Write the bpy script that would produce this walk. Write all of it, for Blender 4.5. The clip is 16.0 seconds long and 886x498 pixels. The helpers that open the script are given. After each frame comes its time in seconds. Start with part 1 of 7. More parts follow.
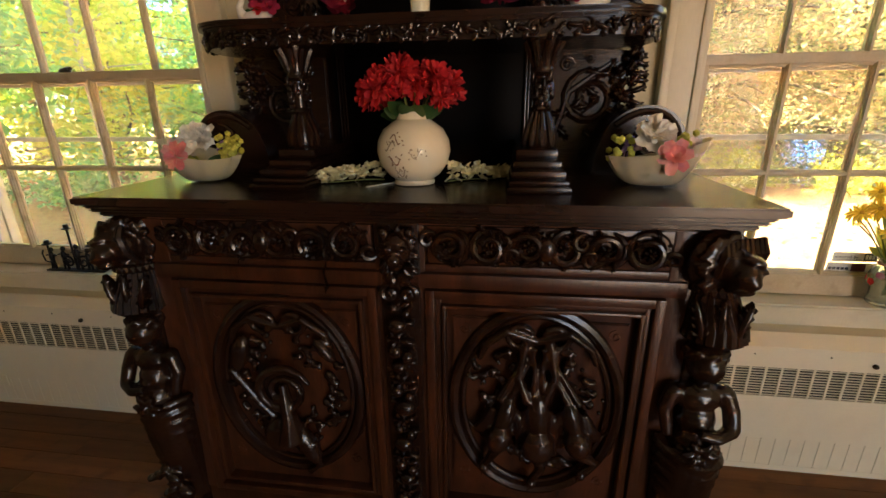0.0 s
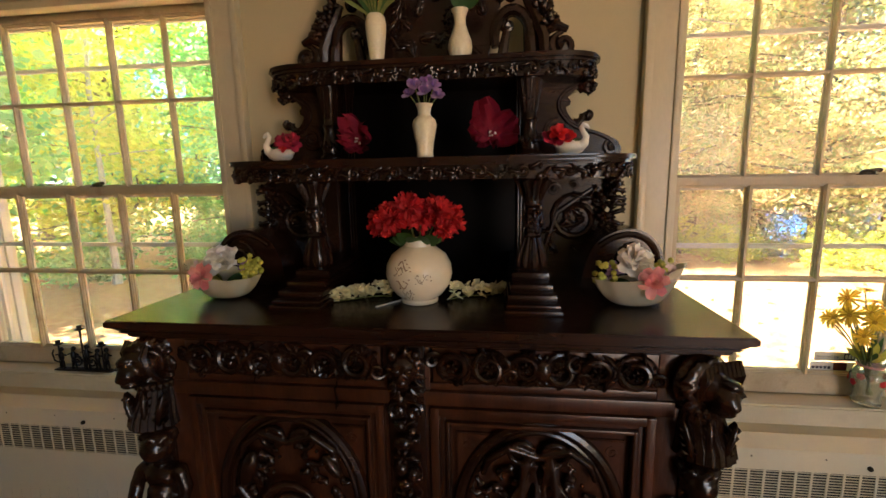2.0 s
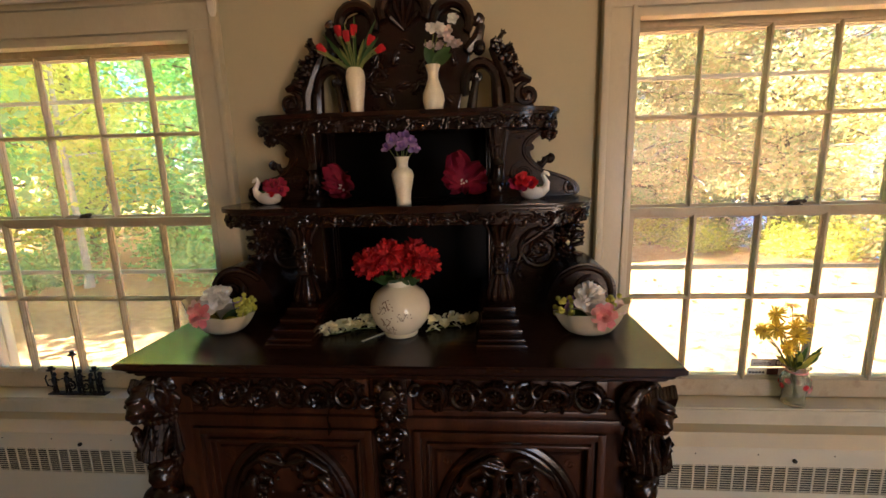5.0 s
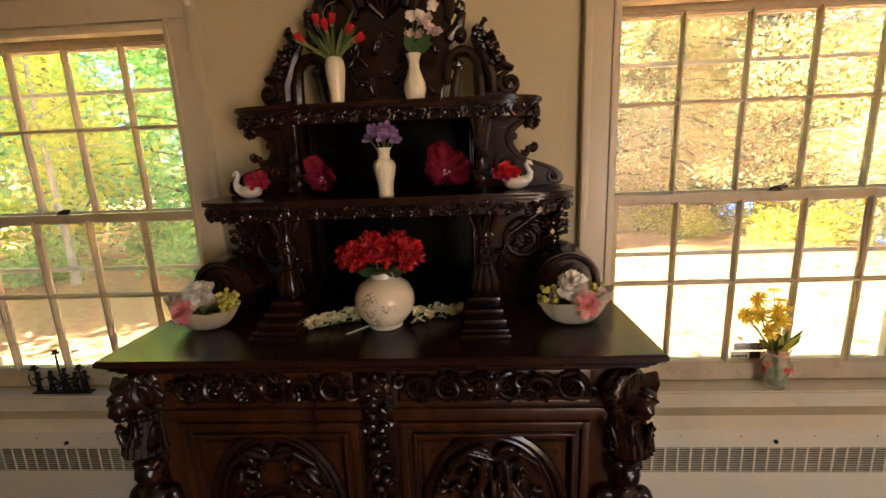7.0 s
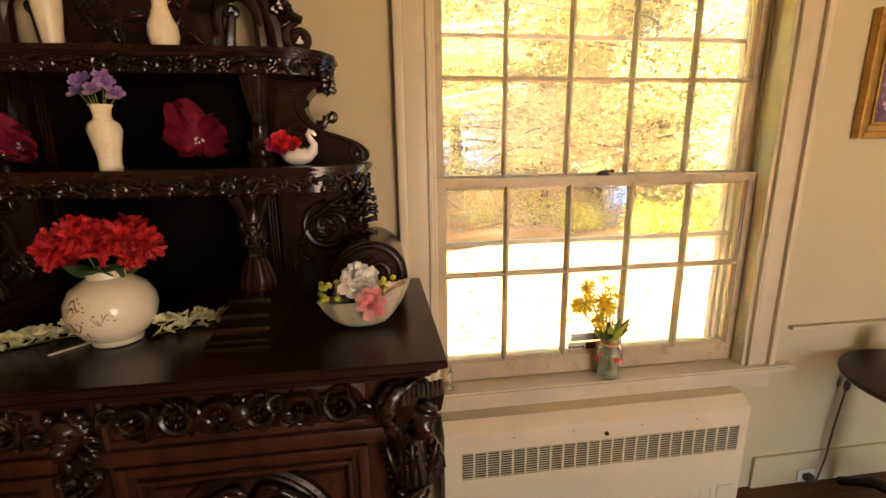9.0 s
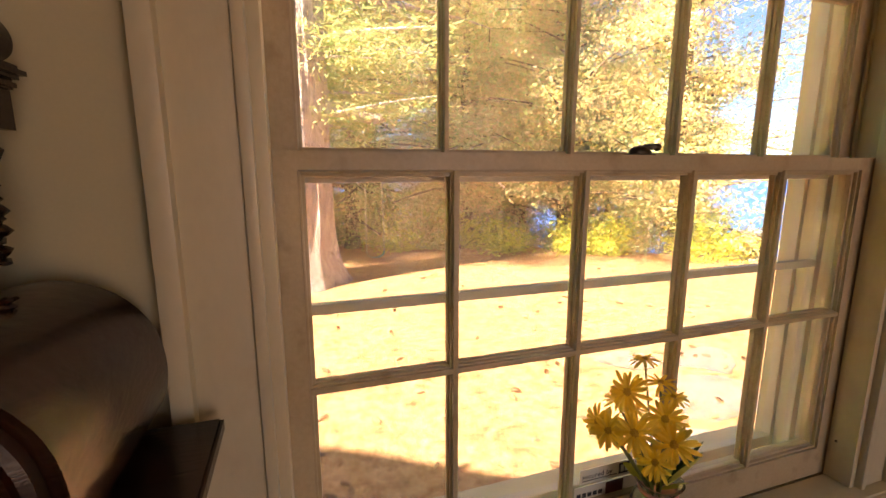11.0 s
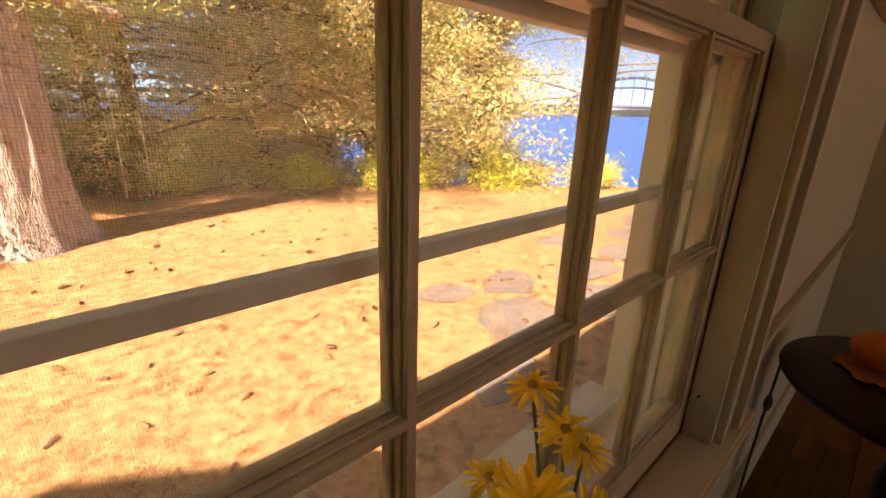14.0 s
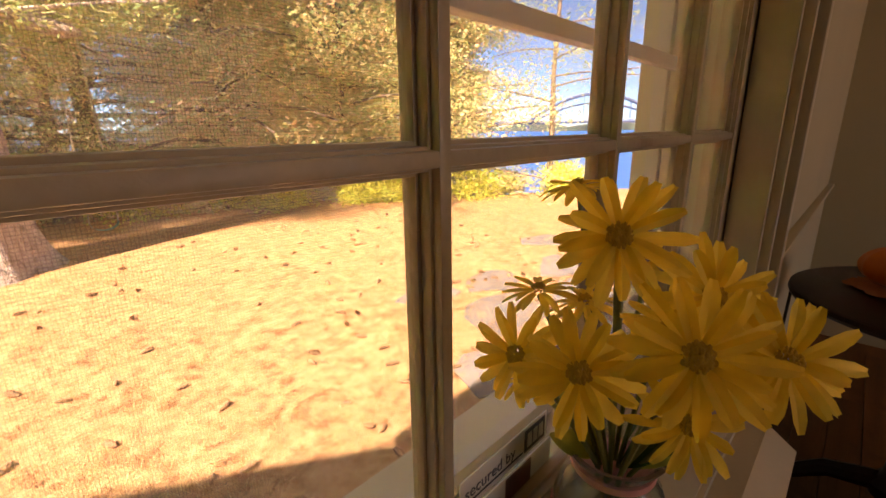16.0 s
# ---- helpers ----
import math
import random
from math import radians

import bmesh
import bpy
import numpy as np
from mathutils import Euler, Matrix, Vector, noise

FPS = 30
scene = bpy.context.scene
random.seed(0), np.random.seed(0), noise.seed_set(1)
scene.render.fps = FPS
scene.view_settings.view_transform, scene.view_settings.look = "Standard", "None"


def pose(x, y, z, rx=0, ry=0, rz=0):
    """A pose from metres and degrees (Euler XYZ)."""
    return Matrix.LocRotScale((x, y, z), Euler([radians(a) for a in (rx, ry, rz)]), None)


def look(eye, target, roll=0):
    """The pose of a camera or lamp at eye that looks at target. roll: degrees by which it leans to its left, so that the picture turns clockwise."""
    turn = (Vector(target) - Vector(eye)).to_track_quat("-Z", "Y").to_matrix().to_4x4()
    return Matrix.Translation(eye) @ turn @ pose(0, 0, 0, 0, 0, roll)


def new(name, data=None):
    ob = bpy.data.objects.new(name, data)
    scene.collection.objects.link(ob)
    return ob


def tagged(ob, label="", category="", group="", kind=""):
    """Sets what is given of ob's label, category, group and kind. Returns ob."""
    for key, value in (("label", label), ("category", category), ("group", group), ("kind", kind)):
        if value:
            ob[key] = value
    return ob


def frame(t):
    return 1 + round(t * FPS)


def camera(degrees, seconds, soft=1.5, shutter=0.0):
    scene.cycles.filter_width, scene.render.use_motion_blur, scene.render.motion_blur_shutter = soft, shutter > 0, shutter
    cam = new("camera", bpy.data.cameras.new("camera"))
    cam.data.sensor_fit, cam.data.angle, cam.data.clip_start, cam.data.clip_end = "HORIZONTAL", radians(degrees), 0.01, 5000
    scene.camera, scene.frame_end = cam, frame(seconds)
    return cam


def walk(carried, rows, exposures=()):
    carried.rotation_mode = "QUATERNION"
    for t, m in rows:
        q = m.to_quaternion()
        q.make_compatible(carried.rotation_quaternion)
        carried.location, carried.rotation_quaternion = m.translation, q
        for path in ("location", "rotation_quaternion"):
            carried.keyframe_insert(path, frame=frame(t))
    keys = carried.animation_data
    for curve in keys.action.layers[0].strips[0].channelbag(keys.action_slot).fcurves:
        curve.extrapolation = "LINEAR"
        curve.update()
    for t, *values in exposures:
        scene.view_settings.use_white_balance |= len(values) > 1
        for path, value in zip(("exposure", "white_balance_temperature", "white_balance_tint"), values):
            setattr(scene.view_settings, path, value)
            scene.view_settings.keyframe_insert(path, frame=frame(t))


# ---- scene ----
cam = camera(90.8, 16.0)
PATH = [
    (0, (0.226, -1.428, 1.197), (-0.038, 0.451, 0.564), -0.8),
    (0.5, (0.229, -1.444, 1.231), (-0.033, 0.46, 0.677), -1.1),
    (1, (0.229, -1.469, 1.262), (-0.031, 0.458, 0.797), -1.1),
    (1.5, (0.228, -1.479, 1.294), (-0.028, 0.464, 0.894), -1.1),
    (2, (0.219, -1.49, 1.331), (-0.031, 0.468, 1.004), -1.0),
    (2.5, (0.214, -1.506, 1.362), (-0.018, 0.464, 1.109), -0.6),
    (3, (0.215, -1.535, 1.391), (0.004, 0.448, 1.242), -0.3),
    (3.5, (0.214, -1.567, 1.421), (0.029, 0.421, 1.306), -0.1),
    (4, (0.227, -1.587, 1.468), (0.053, 0.394, 1.253), -0.8),
    (6.5, (0.244, -1.591, 1.488), (0.117, 0.359, 1.066), -2.0),
    (7, (0.259, -1.584, 1.485), (0.143, 0.367, 1.062), -2.3),
    (7.5, (0.315, -1.575, 1.489), (0.219, 0.378, 1.068), -3.2),
    (8, (0.445, -1.59, 1.476), (0.502, 0.363, 1.049), -2.4),
    (8.5, (0.545, -1.566, 1.443), (0.697, 0.376, 0.989), -1.8),
    (9, (0.598, -1.397, 1.415), (0.859, 0.533, 0.962), -0.8),
    (11.5, (0.874, -0.457, 1.272), (1.527, 1.404, 0.939), 0.4),
    (12, (0.963, -0.352, 1.268), (1.646, 1.5, 0.948), 2.0),
    (12.5, (1.005, -0.233, 1.266), (1.868, 1.544, 0.953), 2.3),
    (13, (1.03, -0.198, 1.273), (2.037, 1.503, 0.965), 2.2),
    (13.5, (1.035, -0.198, 1.258), (2.172, 1.397, 0.852), 1.6),
    (14, (1.066, -0.198, 1.198), (2.364, 1.193, 0.581), 1.8),
    (14.5, (1.071, -0.187, 1.101), (2.408, 1.161, 0.474), 1.4),
    (15, (1.065, -0.177, 1.043), (2.421, 1.149, 0.411), 1.2),
    (15.5, (1.062, -0.178, 1.033), (2.429, 1.151, 0.43), 0.3),
    (16, (1.057, -0.16, 1.0), (2.446, 1.179, 0.473), -0.8),
]
EXPOSURES = [(0, 4.3, 6500, 6), (4, 4.05, 5900, 9), (8, 4.35, 6900, 12), (9, 4.5, 7200, 12), (11.5, 2.8, 7100, 23), (12.5, 2.3, 7500, 26), (13.5, 2.25, 7700, 31), (14.5, 2.5, 7800, 29), (16, 2.5, 7600, 28)]
walk(cam, [(r[0], look(*r[1:])) for r in PATH], EXPOSURES)

# ---- world, sun, lights ----
world = bpy.data.worlds.new("sky")
scene.world = world
world.use_nodes = True
wn = world.node_tree
wn.nodes.clear()
sky = wn.nodes.new("ShaderNodeTexSky")
sky.sky_type, sky.sun_disc = "NISHITA", False
sky.sun_elevation, sky.sun_rotation = radians(42), radians(248)
sky.air_density, sky.dust_density, sky.ozone_density, sky.altitude = 0.8, 0.03, 6.0, 3000
bg = wn.nodes.new("ShaderNodeBackground")
bg.inputs["Strength"].default_value = 0.05
wo = wn.nodes.new("ShaderNodeOutputWorld")
wn.links.new(sky.outputs[0], bg.inputs[0])
wn.links.new(bg.outputs[0], wo.inputs[0])

sun = new("sun", bpy.data.lights.new("sun", "SUN"))
sun.data.energy, sun.data.angle, sun.data.color = 5.0, radians(0.55), (1.0, 0.9, 0.74)
sun.matrix_world = look((-6.9, -2.0, 6.8), (0, 0, 0))

# daylight that enters through the windows behind the camera
for lx, power in ((2.6, 2.7),):
    lamp = new("window_daylight", bpy.data.lights.new("window_daylight", "AREA"))
    lamp.data.shape, lamp.data.size, lamp.data.size_y = "RECTANGLE", 1.5, 1.95
    lamp.data.energy, lamp.data.color = power, (1.0, 0.94, 0.84)
    lamp.matrix_world = look((lx, -4.62, 1.1), (lx, 0, 1.05))

# ---- materials ----
def surface(name, c1, c2, scale=8.0, rough=0.5, bump=0.1, fine=90.0, stretch=(1, 1, 1), metal=0.0, spots=0.0,
            spot_colour=(0.02, 0.015, 0.01), coat=0.0, per_object=0.0, bump_scale=None, rough_var=0.12, distance=0.002, shine=0.5):
    """A surface whose colour wanders between two tones at two scales, with grain relief and uneven gloss."""
    m = bpy.data.materials.new(name)
    m.use_nodes = True
    nt = m.node_tree
    b = nt.nodes["Principled BSDF"]
    tc = nt.nodes.new("ShaderNodeTexCoord")
    mp = nt.nodes.new("ShaderNodeMapping")
    mp.inputs["Scale"].default_value = stretch
    nt.links.new(tc.outputs["Object"], mp.inputs["Vector"])
    big = nt.nodes.new("ShaderNodeTexNoise")
    big.inputs["Scale"].default_value, big.inputs["Detail"].default_value = scale, 6
    small = nt.nodes.new("ShaderNodeTexNoise")
    small.inputs["Scale"].default_value, small.inputs["Detail"].default_value = fine, 4
    for n in (big, small):
        nt.links.new(mp.outputs[0], n.inputs["Vector"])
    ramp = nt.nodes.new("ShaderNodeValToRGB")
    ramp.color_ramp.elements[0].position, ramp.color_ramp.elements[1].position = 0.32, 0.68
    ramp.color_ramp.elements[0].color, ramp.color_ramp.elements[1].color = (*c1, 1), (*c2, 1)
    mixv = nt.nodes.new("ShaderNodeMix")
    mixv.inputs[0].default_value = 0.3
    nt.links.new(big.outputs[0], mixv.inputs[2])
    nt.links.new(small.outputs[0], mixv.inputs[3])
    nt.links.new(mixv.outputs[0], ramp.inputs[0])
    colour = ramp.outputs[0]
    if spots:
        st = nt.nodes.new("ShaderNodeTexNoise")
        st.inputs["Scale"].default_value, st.inputs["Detail"].default_value = scale * 2.3, 8
        nt.links.new(tc.outputs["Object"], st.inputs["Vector"])
        sr = nt.nodes.new("ShaderNodeMapRange")
        sr.inputs[1].default_value, sr.inputs[2].default_value = 0.56, 0.7
        sr.inputs[4].default_value = spots
        nt.links.new(st.outputs[0], sr.inputs[0])
        mx = nt.nodes.new("ShaderNodeMix")
        mx.data_type = "RGBA"
        mx.inputs[7].default_value = (*spot_colour, 1)
        nt.links.new(sr.outputs[0], mx.inputs[0])
        nt.links.new(colour, mx.inputs[6])
        colour = mx.outputs[2]
    if per_object:
        oi = nt.nodes.new("ShaderNodeObjectInfo")
        hv = nt.nodes.new("ShaderNodeHueSaturation")
        mr = nt.nodes.new("ShaderNodeMapRange")
        mr.inputs[3].default_value, mr.inputs[4].default_value = 1 - per_object, 1 + per_object
        nt.links.new(oi.outputs["Random"], mr.inputs[0])
        nt.links.new(mr.outputs[0], hv.inputs["Value"])
        nt.links.new(colour, hv.inputs["Color"])
        colour = hv.outputs[0]
    nt.links.new(colour, b.inputs["Base Color"])
    rr = nt.nodes.new("ShaderNodeMapRange")
    rr.inputs[3].default_value, rr.inputs[4].default_value = max(0.03, rough - rough_var), min(1, rough + rough_var)
    nt.links.new(mixv.outputs[0], rr.inputs[0])
    nt.links.new(rr.outputs[0], b.inputs["Roughness"])
    b.inputs["Metallic"].default_value = metal
    b.inputs["Specular IOR Level"].default_value = shine
    b.inputs["Coat Weight"].default_value = coat
    if bump:
        bp = nt.nodes.new("ShaderNodeBump")
        bp.inputs["Strength"].default_value, bp.inputs["Distance"].default_value = bump, distance
        nt.links.new(small.outputs[0], bp.inputs["Height"])
        nt.links.new(bp.outputs[0], b.inputs["Normal"])
    return m


def leafy(name, colours, through_light=0.45, rough=0.55):
    """Leaves or petals, each island of its own tint, that let some light through."""
    m = bpy.data.materials.new(name)
    m.use_nodes = True
    nt = m.node_tree
    b = nt.nodes["Principled BSDF"]
    out = nt.nodes["Material Output"]
    geo = nt.nodes.new("ShaderNodeNewGeometry")
    ramp = nt.nodes.new("ShaderNodeValToRGB")
    els = ramp.color_ramp.elements
    while len(els) < len(colours):
        els.new(0.5)
    for i, c in enumerate(colours):
        els[i].position = i / max(1, len(colours) - 1)
        els[i].color = (*c, 1)
    nt.links.new(geo.outputs["Random Per Island"], ramp.inputs[0])
    tc = nt.nodes.new("ShaderNodeTexCoord")
    ns = nt.nodes.new("ShaderNodeTexNoise")
    ns.inputs["Scale"].default_value = 60
    nt.links.new(tc.outputs["Object"], ns.inputs["Vector"])
    hv = nt.nodes.new("ShaderNodeHueSaturation")
    mr = nt.nodes.new("ShaderNodeMapRange")
    mr.inputs[3].default_value, mr.inputs[4].default_value = 0.7, 1.3
    nt.links.new(ns.outputs[0], mr.inputs[0])
    nt.links.new(mr.outputs[0], hv.inputs["Value"])
    nt.links.new(ramp.outputs[0], hv.inputs["Color"])
    nt.links.new(hv.outputs[0], b.inputs["Base Color"])
    b.inputs["Roughness"].default_value = rough
    tr = nt.nodes.new("ShaderNodeBsdfTranslucent")
    nt.links.new(hv.outputs[0], tr.inputs[0])
    mx = nt.nodes.new("ShaderNodeMixShader")
    mx.inputs[0].default_value = through_light
    nt.links.new(b.outputs[0], mx.inputs[1])
    nt.links.new(tr.outputs[0], mx.inputs[2])
    nt.links.new(mx.outputs[0], out.inputs[0])
    return m


def pane_material():
    m = bpy.data.materials.new("window_glass")
    m.use_nodes = True
    nt = m.node_tree
    out = nt.nodes["Material Output"]
    clear = nt.nodes.new("ShaderNodeBsdfTransparent")
    clear.inputs[0].default_value = (0.95, 0.96, 0.94, 1)
    gloss = nt.nodes.new("ShaderNodeBsdfGlossy")
    gloss.inputs["Roughness"].default_value = 0.02
    lw = nt.nodes.new("ShaderNodeLayerWeight")
    pw = nt.nodes.new("ShaderNodeMath")
    pw.operation = "POWER"
    pw.inputs[1].default_value = 4.0
    nt.links.new(lw.outputs["Facing"], pw.inputs[0])
    fr = nt.nodes.new("ShaderNodeMapRange")
    fr.inputs[3].default_value, fr.inputs[4].default_value = 0.0045, 0.30
    nt.links.new(pw.outputs[0], fr.inputs[0])
    mx = nt.nodes.new("ShaderNodeMixShader")
    nt.links.new(fr.outputs[0], mx.inputs[0])
    nt.links.new(clear.outputs[0], mx.inputs[1])
    nt.links.new(gloss.outputs[0], mx.inputs[2])
    # veil that imitates hazy glare and scatters some of the daylight behind it
    film = nt.nodes.new("ShaderNodeBsdfTranslucent")
    film.inputs[0].default_value = (0.85, 0.82, 0.76, 1)
    tc = nt.nodes.new("ShaderNodeTexCoord")
    ns = nt.nodes.new("ShaderNodeTexNoise")
    ns.inputs["Scale"].default_value, ns.inputs["Detail"].default_value = 7, 5
    nt.links.new(tc.outputs["Object"], ns.inputs["Vector"])
    veil = nt.nodes.new("ShaderNodeMapRange")
    veil.inputs[1].default_value, veil.inputs[2].default_value = 0.3, 0.75
    veil.inputs[3].default_value, veil.inputs[4].default_value = 0.05, 0.13
    nt.links.new(ns.outputs[0], veil.inputs[0])
    hazy = nt.nodes.new("ShaderNodeMixShader")
    nt.links.new(veil.outputs[0], hazy.inputs[0])
    nt.links.new(mx.outputs[0], hazy.inputs[1])
    nt.links.new(film.outputs[0], hazy.inputs[2])
    nt.links.new(hazy.outputs[0], out.inputs[0])
    return m


def screen_material():
    """Woven insect mesh: thin pale wires, 1.5 mm apart, with clear holes between."""
    m = bpy.data.materials.new("insect_mesh")
    m.use_nodes = True
    nt = m.node_tree
    out = nt.nodes["Material Output"]
    tc = nt.nodes.new("ShaderNodeTexCoord")
    sep = nt.nodes.new("ShaderNodeSeparateXYZ")
    nt.links.new(tc.outputs["Object"], sep.inputs[0])
    wires = []
    for axis in ("X", "Z"):
        mul = nt.nodes.new("ShaderNodeMath")
        mul.operation = "MULTIPLY"
        mul.inputs[1].default_value = 640
        nt.links.new(sep.outputs[axis], mul.inputs[0])
        fr = nt.nodes.new("ShaderNodeMath")
        fr.operation = "FRACT"
        nt.links.new(mul.outputs[0], fr.inputs[0])
        lt = nt.nodes.new("ShaderNodeMath")
        lt.operation = "LESS_THAN"
        lt.inputs[1].default_value = 0.2
        nt.links.new(fr.outputs[0], lt.inputs[0])
        wires.append(lt)
    mxm = nt.nodes.new("ShaderNodeMath")
    mxm.operation = "MAXIMUM"
    nt.links.new(wires[0].outputs[0], mxm.inputs[0])
    nt.links.new(wires[1].outputs[0], mxm.inputs[1])
    clear = nt.nodes.new("ShaderNodeBsdfTransparent")
    wire = nt.nodes.new("ShaderNodeBsdfDiffuse")
    wire.inputs[0].default_value = (0.5, 0.46, 0.40, 1)
    mx = nt.nodes.new("ShaderNodeMixShader")
    thin = nt.nodes.new("ShaderNodeMath")
    thin.operation = "MULTIPLY"
    thin.inputs[1].default_value = 0.16
    nt.links.new(mxm.outputs[0], thin.inputs[0])
    nt.links.new(thin.outputs[0], mx.inputs[0])
    nt.links.new(clear.outputs[0], mx.inputs[1])
    nt.links.new(wire.outputs[0], mx.inputs[2])
    nt.links.new(mx.outputs[0], out.inputs[0])
    return m


M = {}
M["wall"] = surface("wall_paint", (0.49, 0.435, 0.275), (0.54, 0.48, 0.31), 2.5, 0.75, 0.12, 260, distance=0.0008)
M["trim"] = surface("trim_paint", (0.54, 0.48, 0.33), (0.62, 0.55, 0.39), 5, 0.38, 0.15, 120, stretch=(1, 1, 0.4), spots=0.25, spot_colour=(0.40, 0.32, 0.22))
M["sash"] = surface("worn_sash_paint", (0.40, 0.32, 0.195), (0.53, 0.44, 0.29), 7, 0.42, 0.25, 140, spots=0.5, spot_colour=(0.25, 0.16, 0.09))
M["storm"] = surface("storm_frame", (0.50, 0.46, 0.40), (0.60, 0.55, 0.48), 6, 0.45, 0.1, 90, spots=0.3, spot_colour=(0.3, 0.25, 0.2))
M["ceiling"] = surface("ceiling_paint", (0.70, 0.64, 0.52), (0.76, 0.70, 0.58), 2, 0.85, 0.1, 200)
M["metal_cover"] = surface("cream_enamel", (0.66, 0.58, 0.41), (0.72, 0.64, 0.46), 4, 0.35, 0.06, 150, spots=0.15, spot_colour=(0.5, 0.42, 0.3))
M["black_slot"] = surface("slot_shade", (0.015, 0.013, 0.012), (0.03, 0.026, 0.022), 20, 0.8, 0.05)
M["floor"] = surface("oak_board", (0.095, 0.040, 0.013), (0.18, 0.080, 0.027), 5, 0.42, 0.12, 60, stretch=(0.25, 5, 1), spots=0.35, spot_colour=(0.03, 0.012, 0.005), per_object=0.25, shine=0.15)
M["wood"] = surface("dark_carved_wood", (0.007, 0.0026, 0.0015), (0.031, 0.0106, 0.0053), 9, 0.23, 0.25, 70, stretch=(0.5, 1, 3), spots=0.4, spot_colour=(0.003, 0.0012, 0.0008), shine=0.5, rough_var=0.08)
# same wood as the carving, coloured lighter for light on the lower front
M["wood_panel"] = surface("lit_panel_wood", (0.018, 0.0058, 0.0027), (0.076, 0.0235, 0.0096), 7, 0.30, 0.3, 55, stretch=(3, 1, 0.6), spots=0.35, spot_colour=(0.009, 0.003, 0.0017), shine=0.42, rough_var=0.08)
M["wood_top"] = surface("dark_table_wood", (0.010, 0.004, 0.0026), (0.034, 0.0125, 0.007), 6, 0.22, 0.2, 60, stretch=(0.3, 5, 1), spots=0.3, spot_colour=(0.006, 0.0026, 0.0016), shine=0.4, rough_var=0.08)
# back boards of the tiers, blackened to stand for shade in the recesses
M["void"] = surface("recess_shade_board", (0.002, 0.0015, 0.0013), (0.004, 0.003, 0.0025), 6, 0.5, 0.1, shine=0.06)
M["porcelain"] = surface("cream_porcelain", (0.74, 0.66, 0.48), (0.80, 0.73, 0.56), 6, 0.16, 0.04, 60, coat=0.4)
M["ivory"] = surface("ivory_ceramic", (0.78, 0.70, 0.50), (0.84, 0.77, 0.58), 9, 0.28, 0.25, 160)
M["white_china"] = surface("white_china", (0.78, 0.74, 0.66), (0.85, 0.82, 0.75), 8, 0.2, 0.05)
M["motif"] = surface("painted_brown", (0.13, 0.06, 0.03), (0.3, 0.16, 0.09), 60, 0.3, 0)
M["motif_grey"] = surface("painted_grey", (0.25, 0.2, 0.14), (0.45, 0.38, 0.26), 60, 0.3, 0)
M["iron"] = surface("black_iron", (0.006, 0.006, 0.007), (0.02, 0.018, 0.018), 30, 0.4, 0.2, metal=0.6)
M["bronze"] = surface("dark_latch_metal", (0.02, 0.016, 0.012), (0.06, 0.045, 0.03), 30, 0.4, 0.1, metal=0.8)
M["white_rod"] = surface("white_rod_paint", (0.78, 0.72, 0.60), (0.84, 0.79, 0.68), 6, 0.35, 0.05)
M["stem"] = leafy("stem_green", [(0.12, 0.16, 0.03), (0.22, 0.24, 0.06)], 0.1)
M["leaf"] = leafy("leaf_green", [(0.02, 0.07, 0.012), (0.05, 0.12, 0.02), (0.09, 0.17, 0.03)], 0.3)
M["red"] = leafy("red_petals", [(0.45, 0.012, 0.02), (0.62, 0.02, 0.03), (0.72, 0.05, 0.05)], 0.3)
M["tulip"] = leafy("tulip_red", [(0.55, 0.01, 0.015), (0.7, 0.02, 0.03)], 0.25)
M["magenta"] = leafy("crimson_velvet", [(0.20, 0.005, 0.02), (0.34, 0.012, 0.045), (0.42, 0.02, 0.07)], 0.2, 0.7)
M["pink"] = leafy("pink_petals", [(0.78, 0.24, 0.27), (0.84, 0.34, 0.34), (0.86, 0.46, 0.42)], 0.35)
M["palepink"] = leafy("pale_pink_petals", [(0.8, 0.6, 0.58), (0.85, 0.72, 0.68)], 0.35)
M["white_petal"] = leafy("white_petals", [(0.88, 0.84, 0.77), (0.93, 0.90, 0.85)], 0.25)
M["cream_petal"] = leafy("cream_petals", [(0.80, 0.73, 0.42), (0.88, 0.84, 0.60), (0.86, 0.80, 0.48)], 0.3)
M["purple"] = leafy("purple_petals", [(0.22, 0.10, 0.38), (0.38, 0.22, 0.52), (0.5, 0.34, 0.6)], 0.3)
M["lime"] = leafy("yellow_green_buds", [(0.45, 0.45, 0.06), (0.62, 0.6, 0.12)], 0.2)
M["yellow"] = leafy("yellow_petals", [(0.90, 0.68, 0.07), (0.94, 0.77, 0.14), (0.92, 0.72, 0.08)], 0.62)
M["disc"] = surface("daisy_disc", (0.50, 0.32, 0.03), (0.70, 0.48, 0.06), 120, 0.8, 0.8, 400)
M["gold"] = surface("gilt_frame", (0.32, 0.17, 0.04), (0.55, 0.34, 0.10), 14, 0.35, 0.4, 80, metal=0.55, spots=0.4, spot_colour=(0.1, 0.05, 0.02))
M["canvas"] = surface("painted_canvas", (0.05, 0.02, 0.06), (0.22, 0.12, 0.2), 16, 0.5, 0.3, 90, spots=0.7, spot_colour=(0.6, 0.52, 0.55))
M["pumpkin"] = surface("orange_gourd", (0.72, 0.17, 0.015), (0.85, 0.26, 0.03), 9, 0.4, 0.2, 60)
M["dark_table"] = surface("mahogany", (0.012, 0.0035, 0.0025), (0.035, 0.010, 0.007), 6, 0.35, 0.1, 50, stretch=(1, 4, 1), shine=0.25)
M["paper"] = surface("paper", (0.72, 0.68, 0.6), (0.8, 0.77, 0.7), 5, 0.7, 0.05)
M["print_dark"] = surface("dark_print", (0.015, 0.015, 0.03), (0.03, 0.03, 0.05), 20, 0.5, 0)
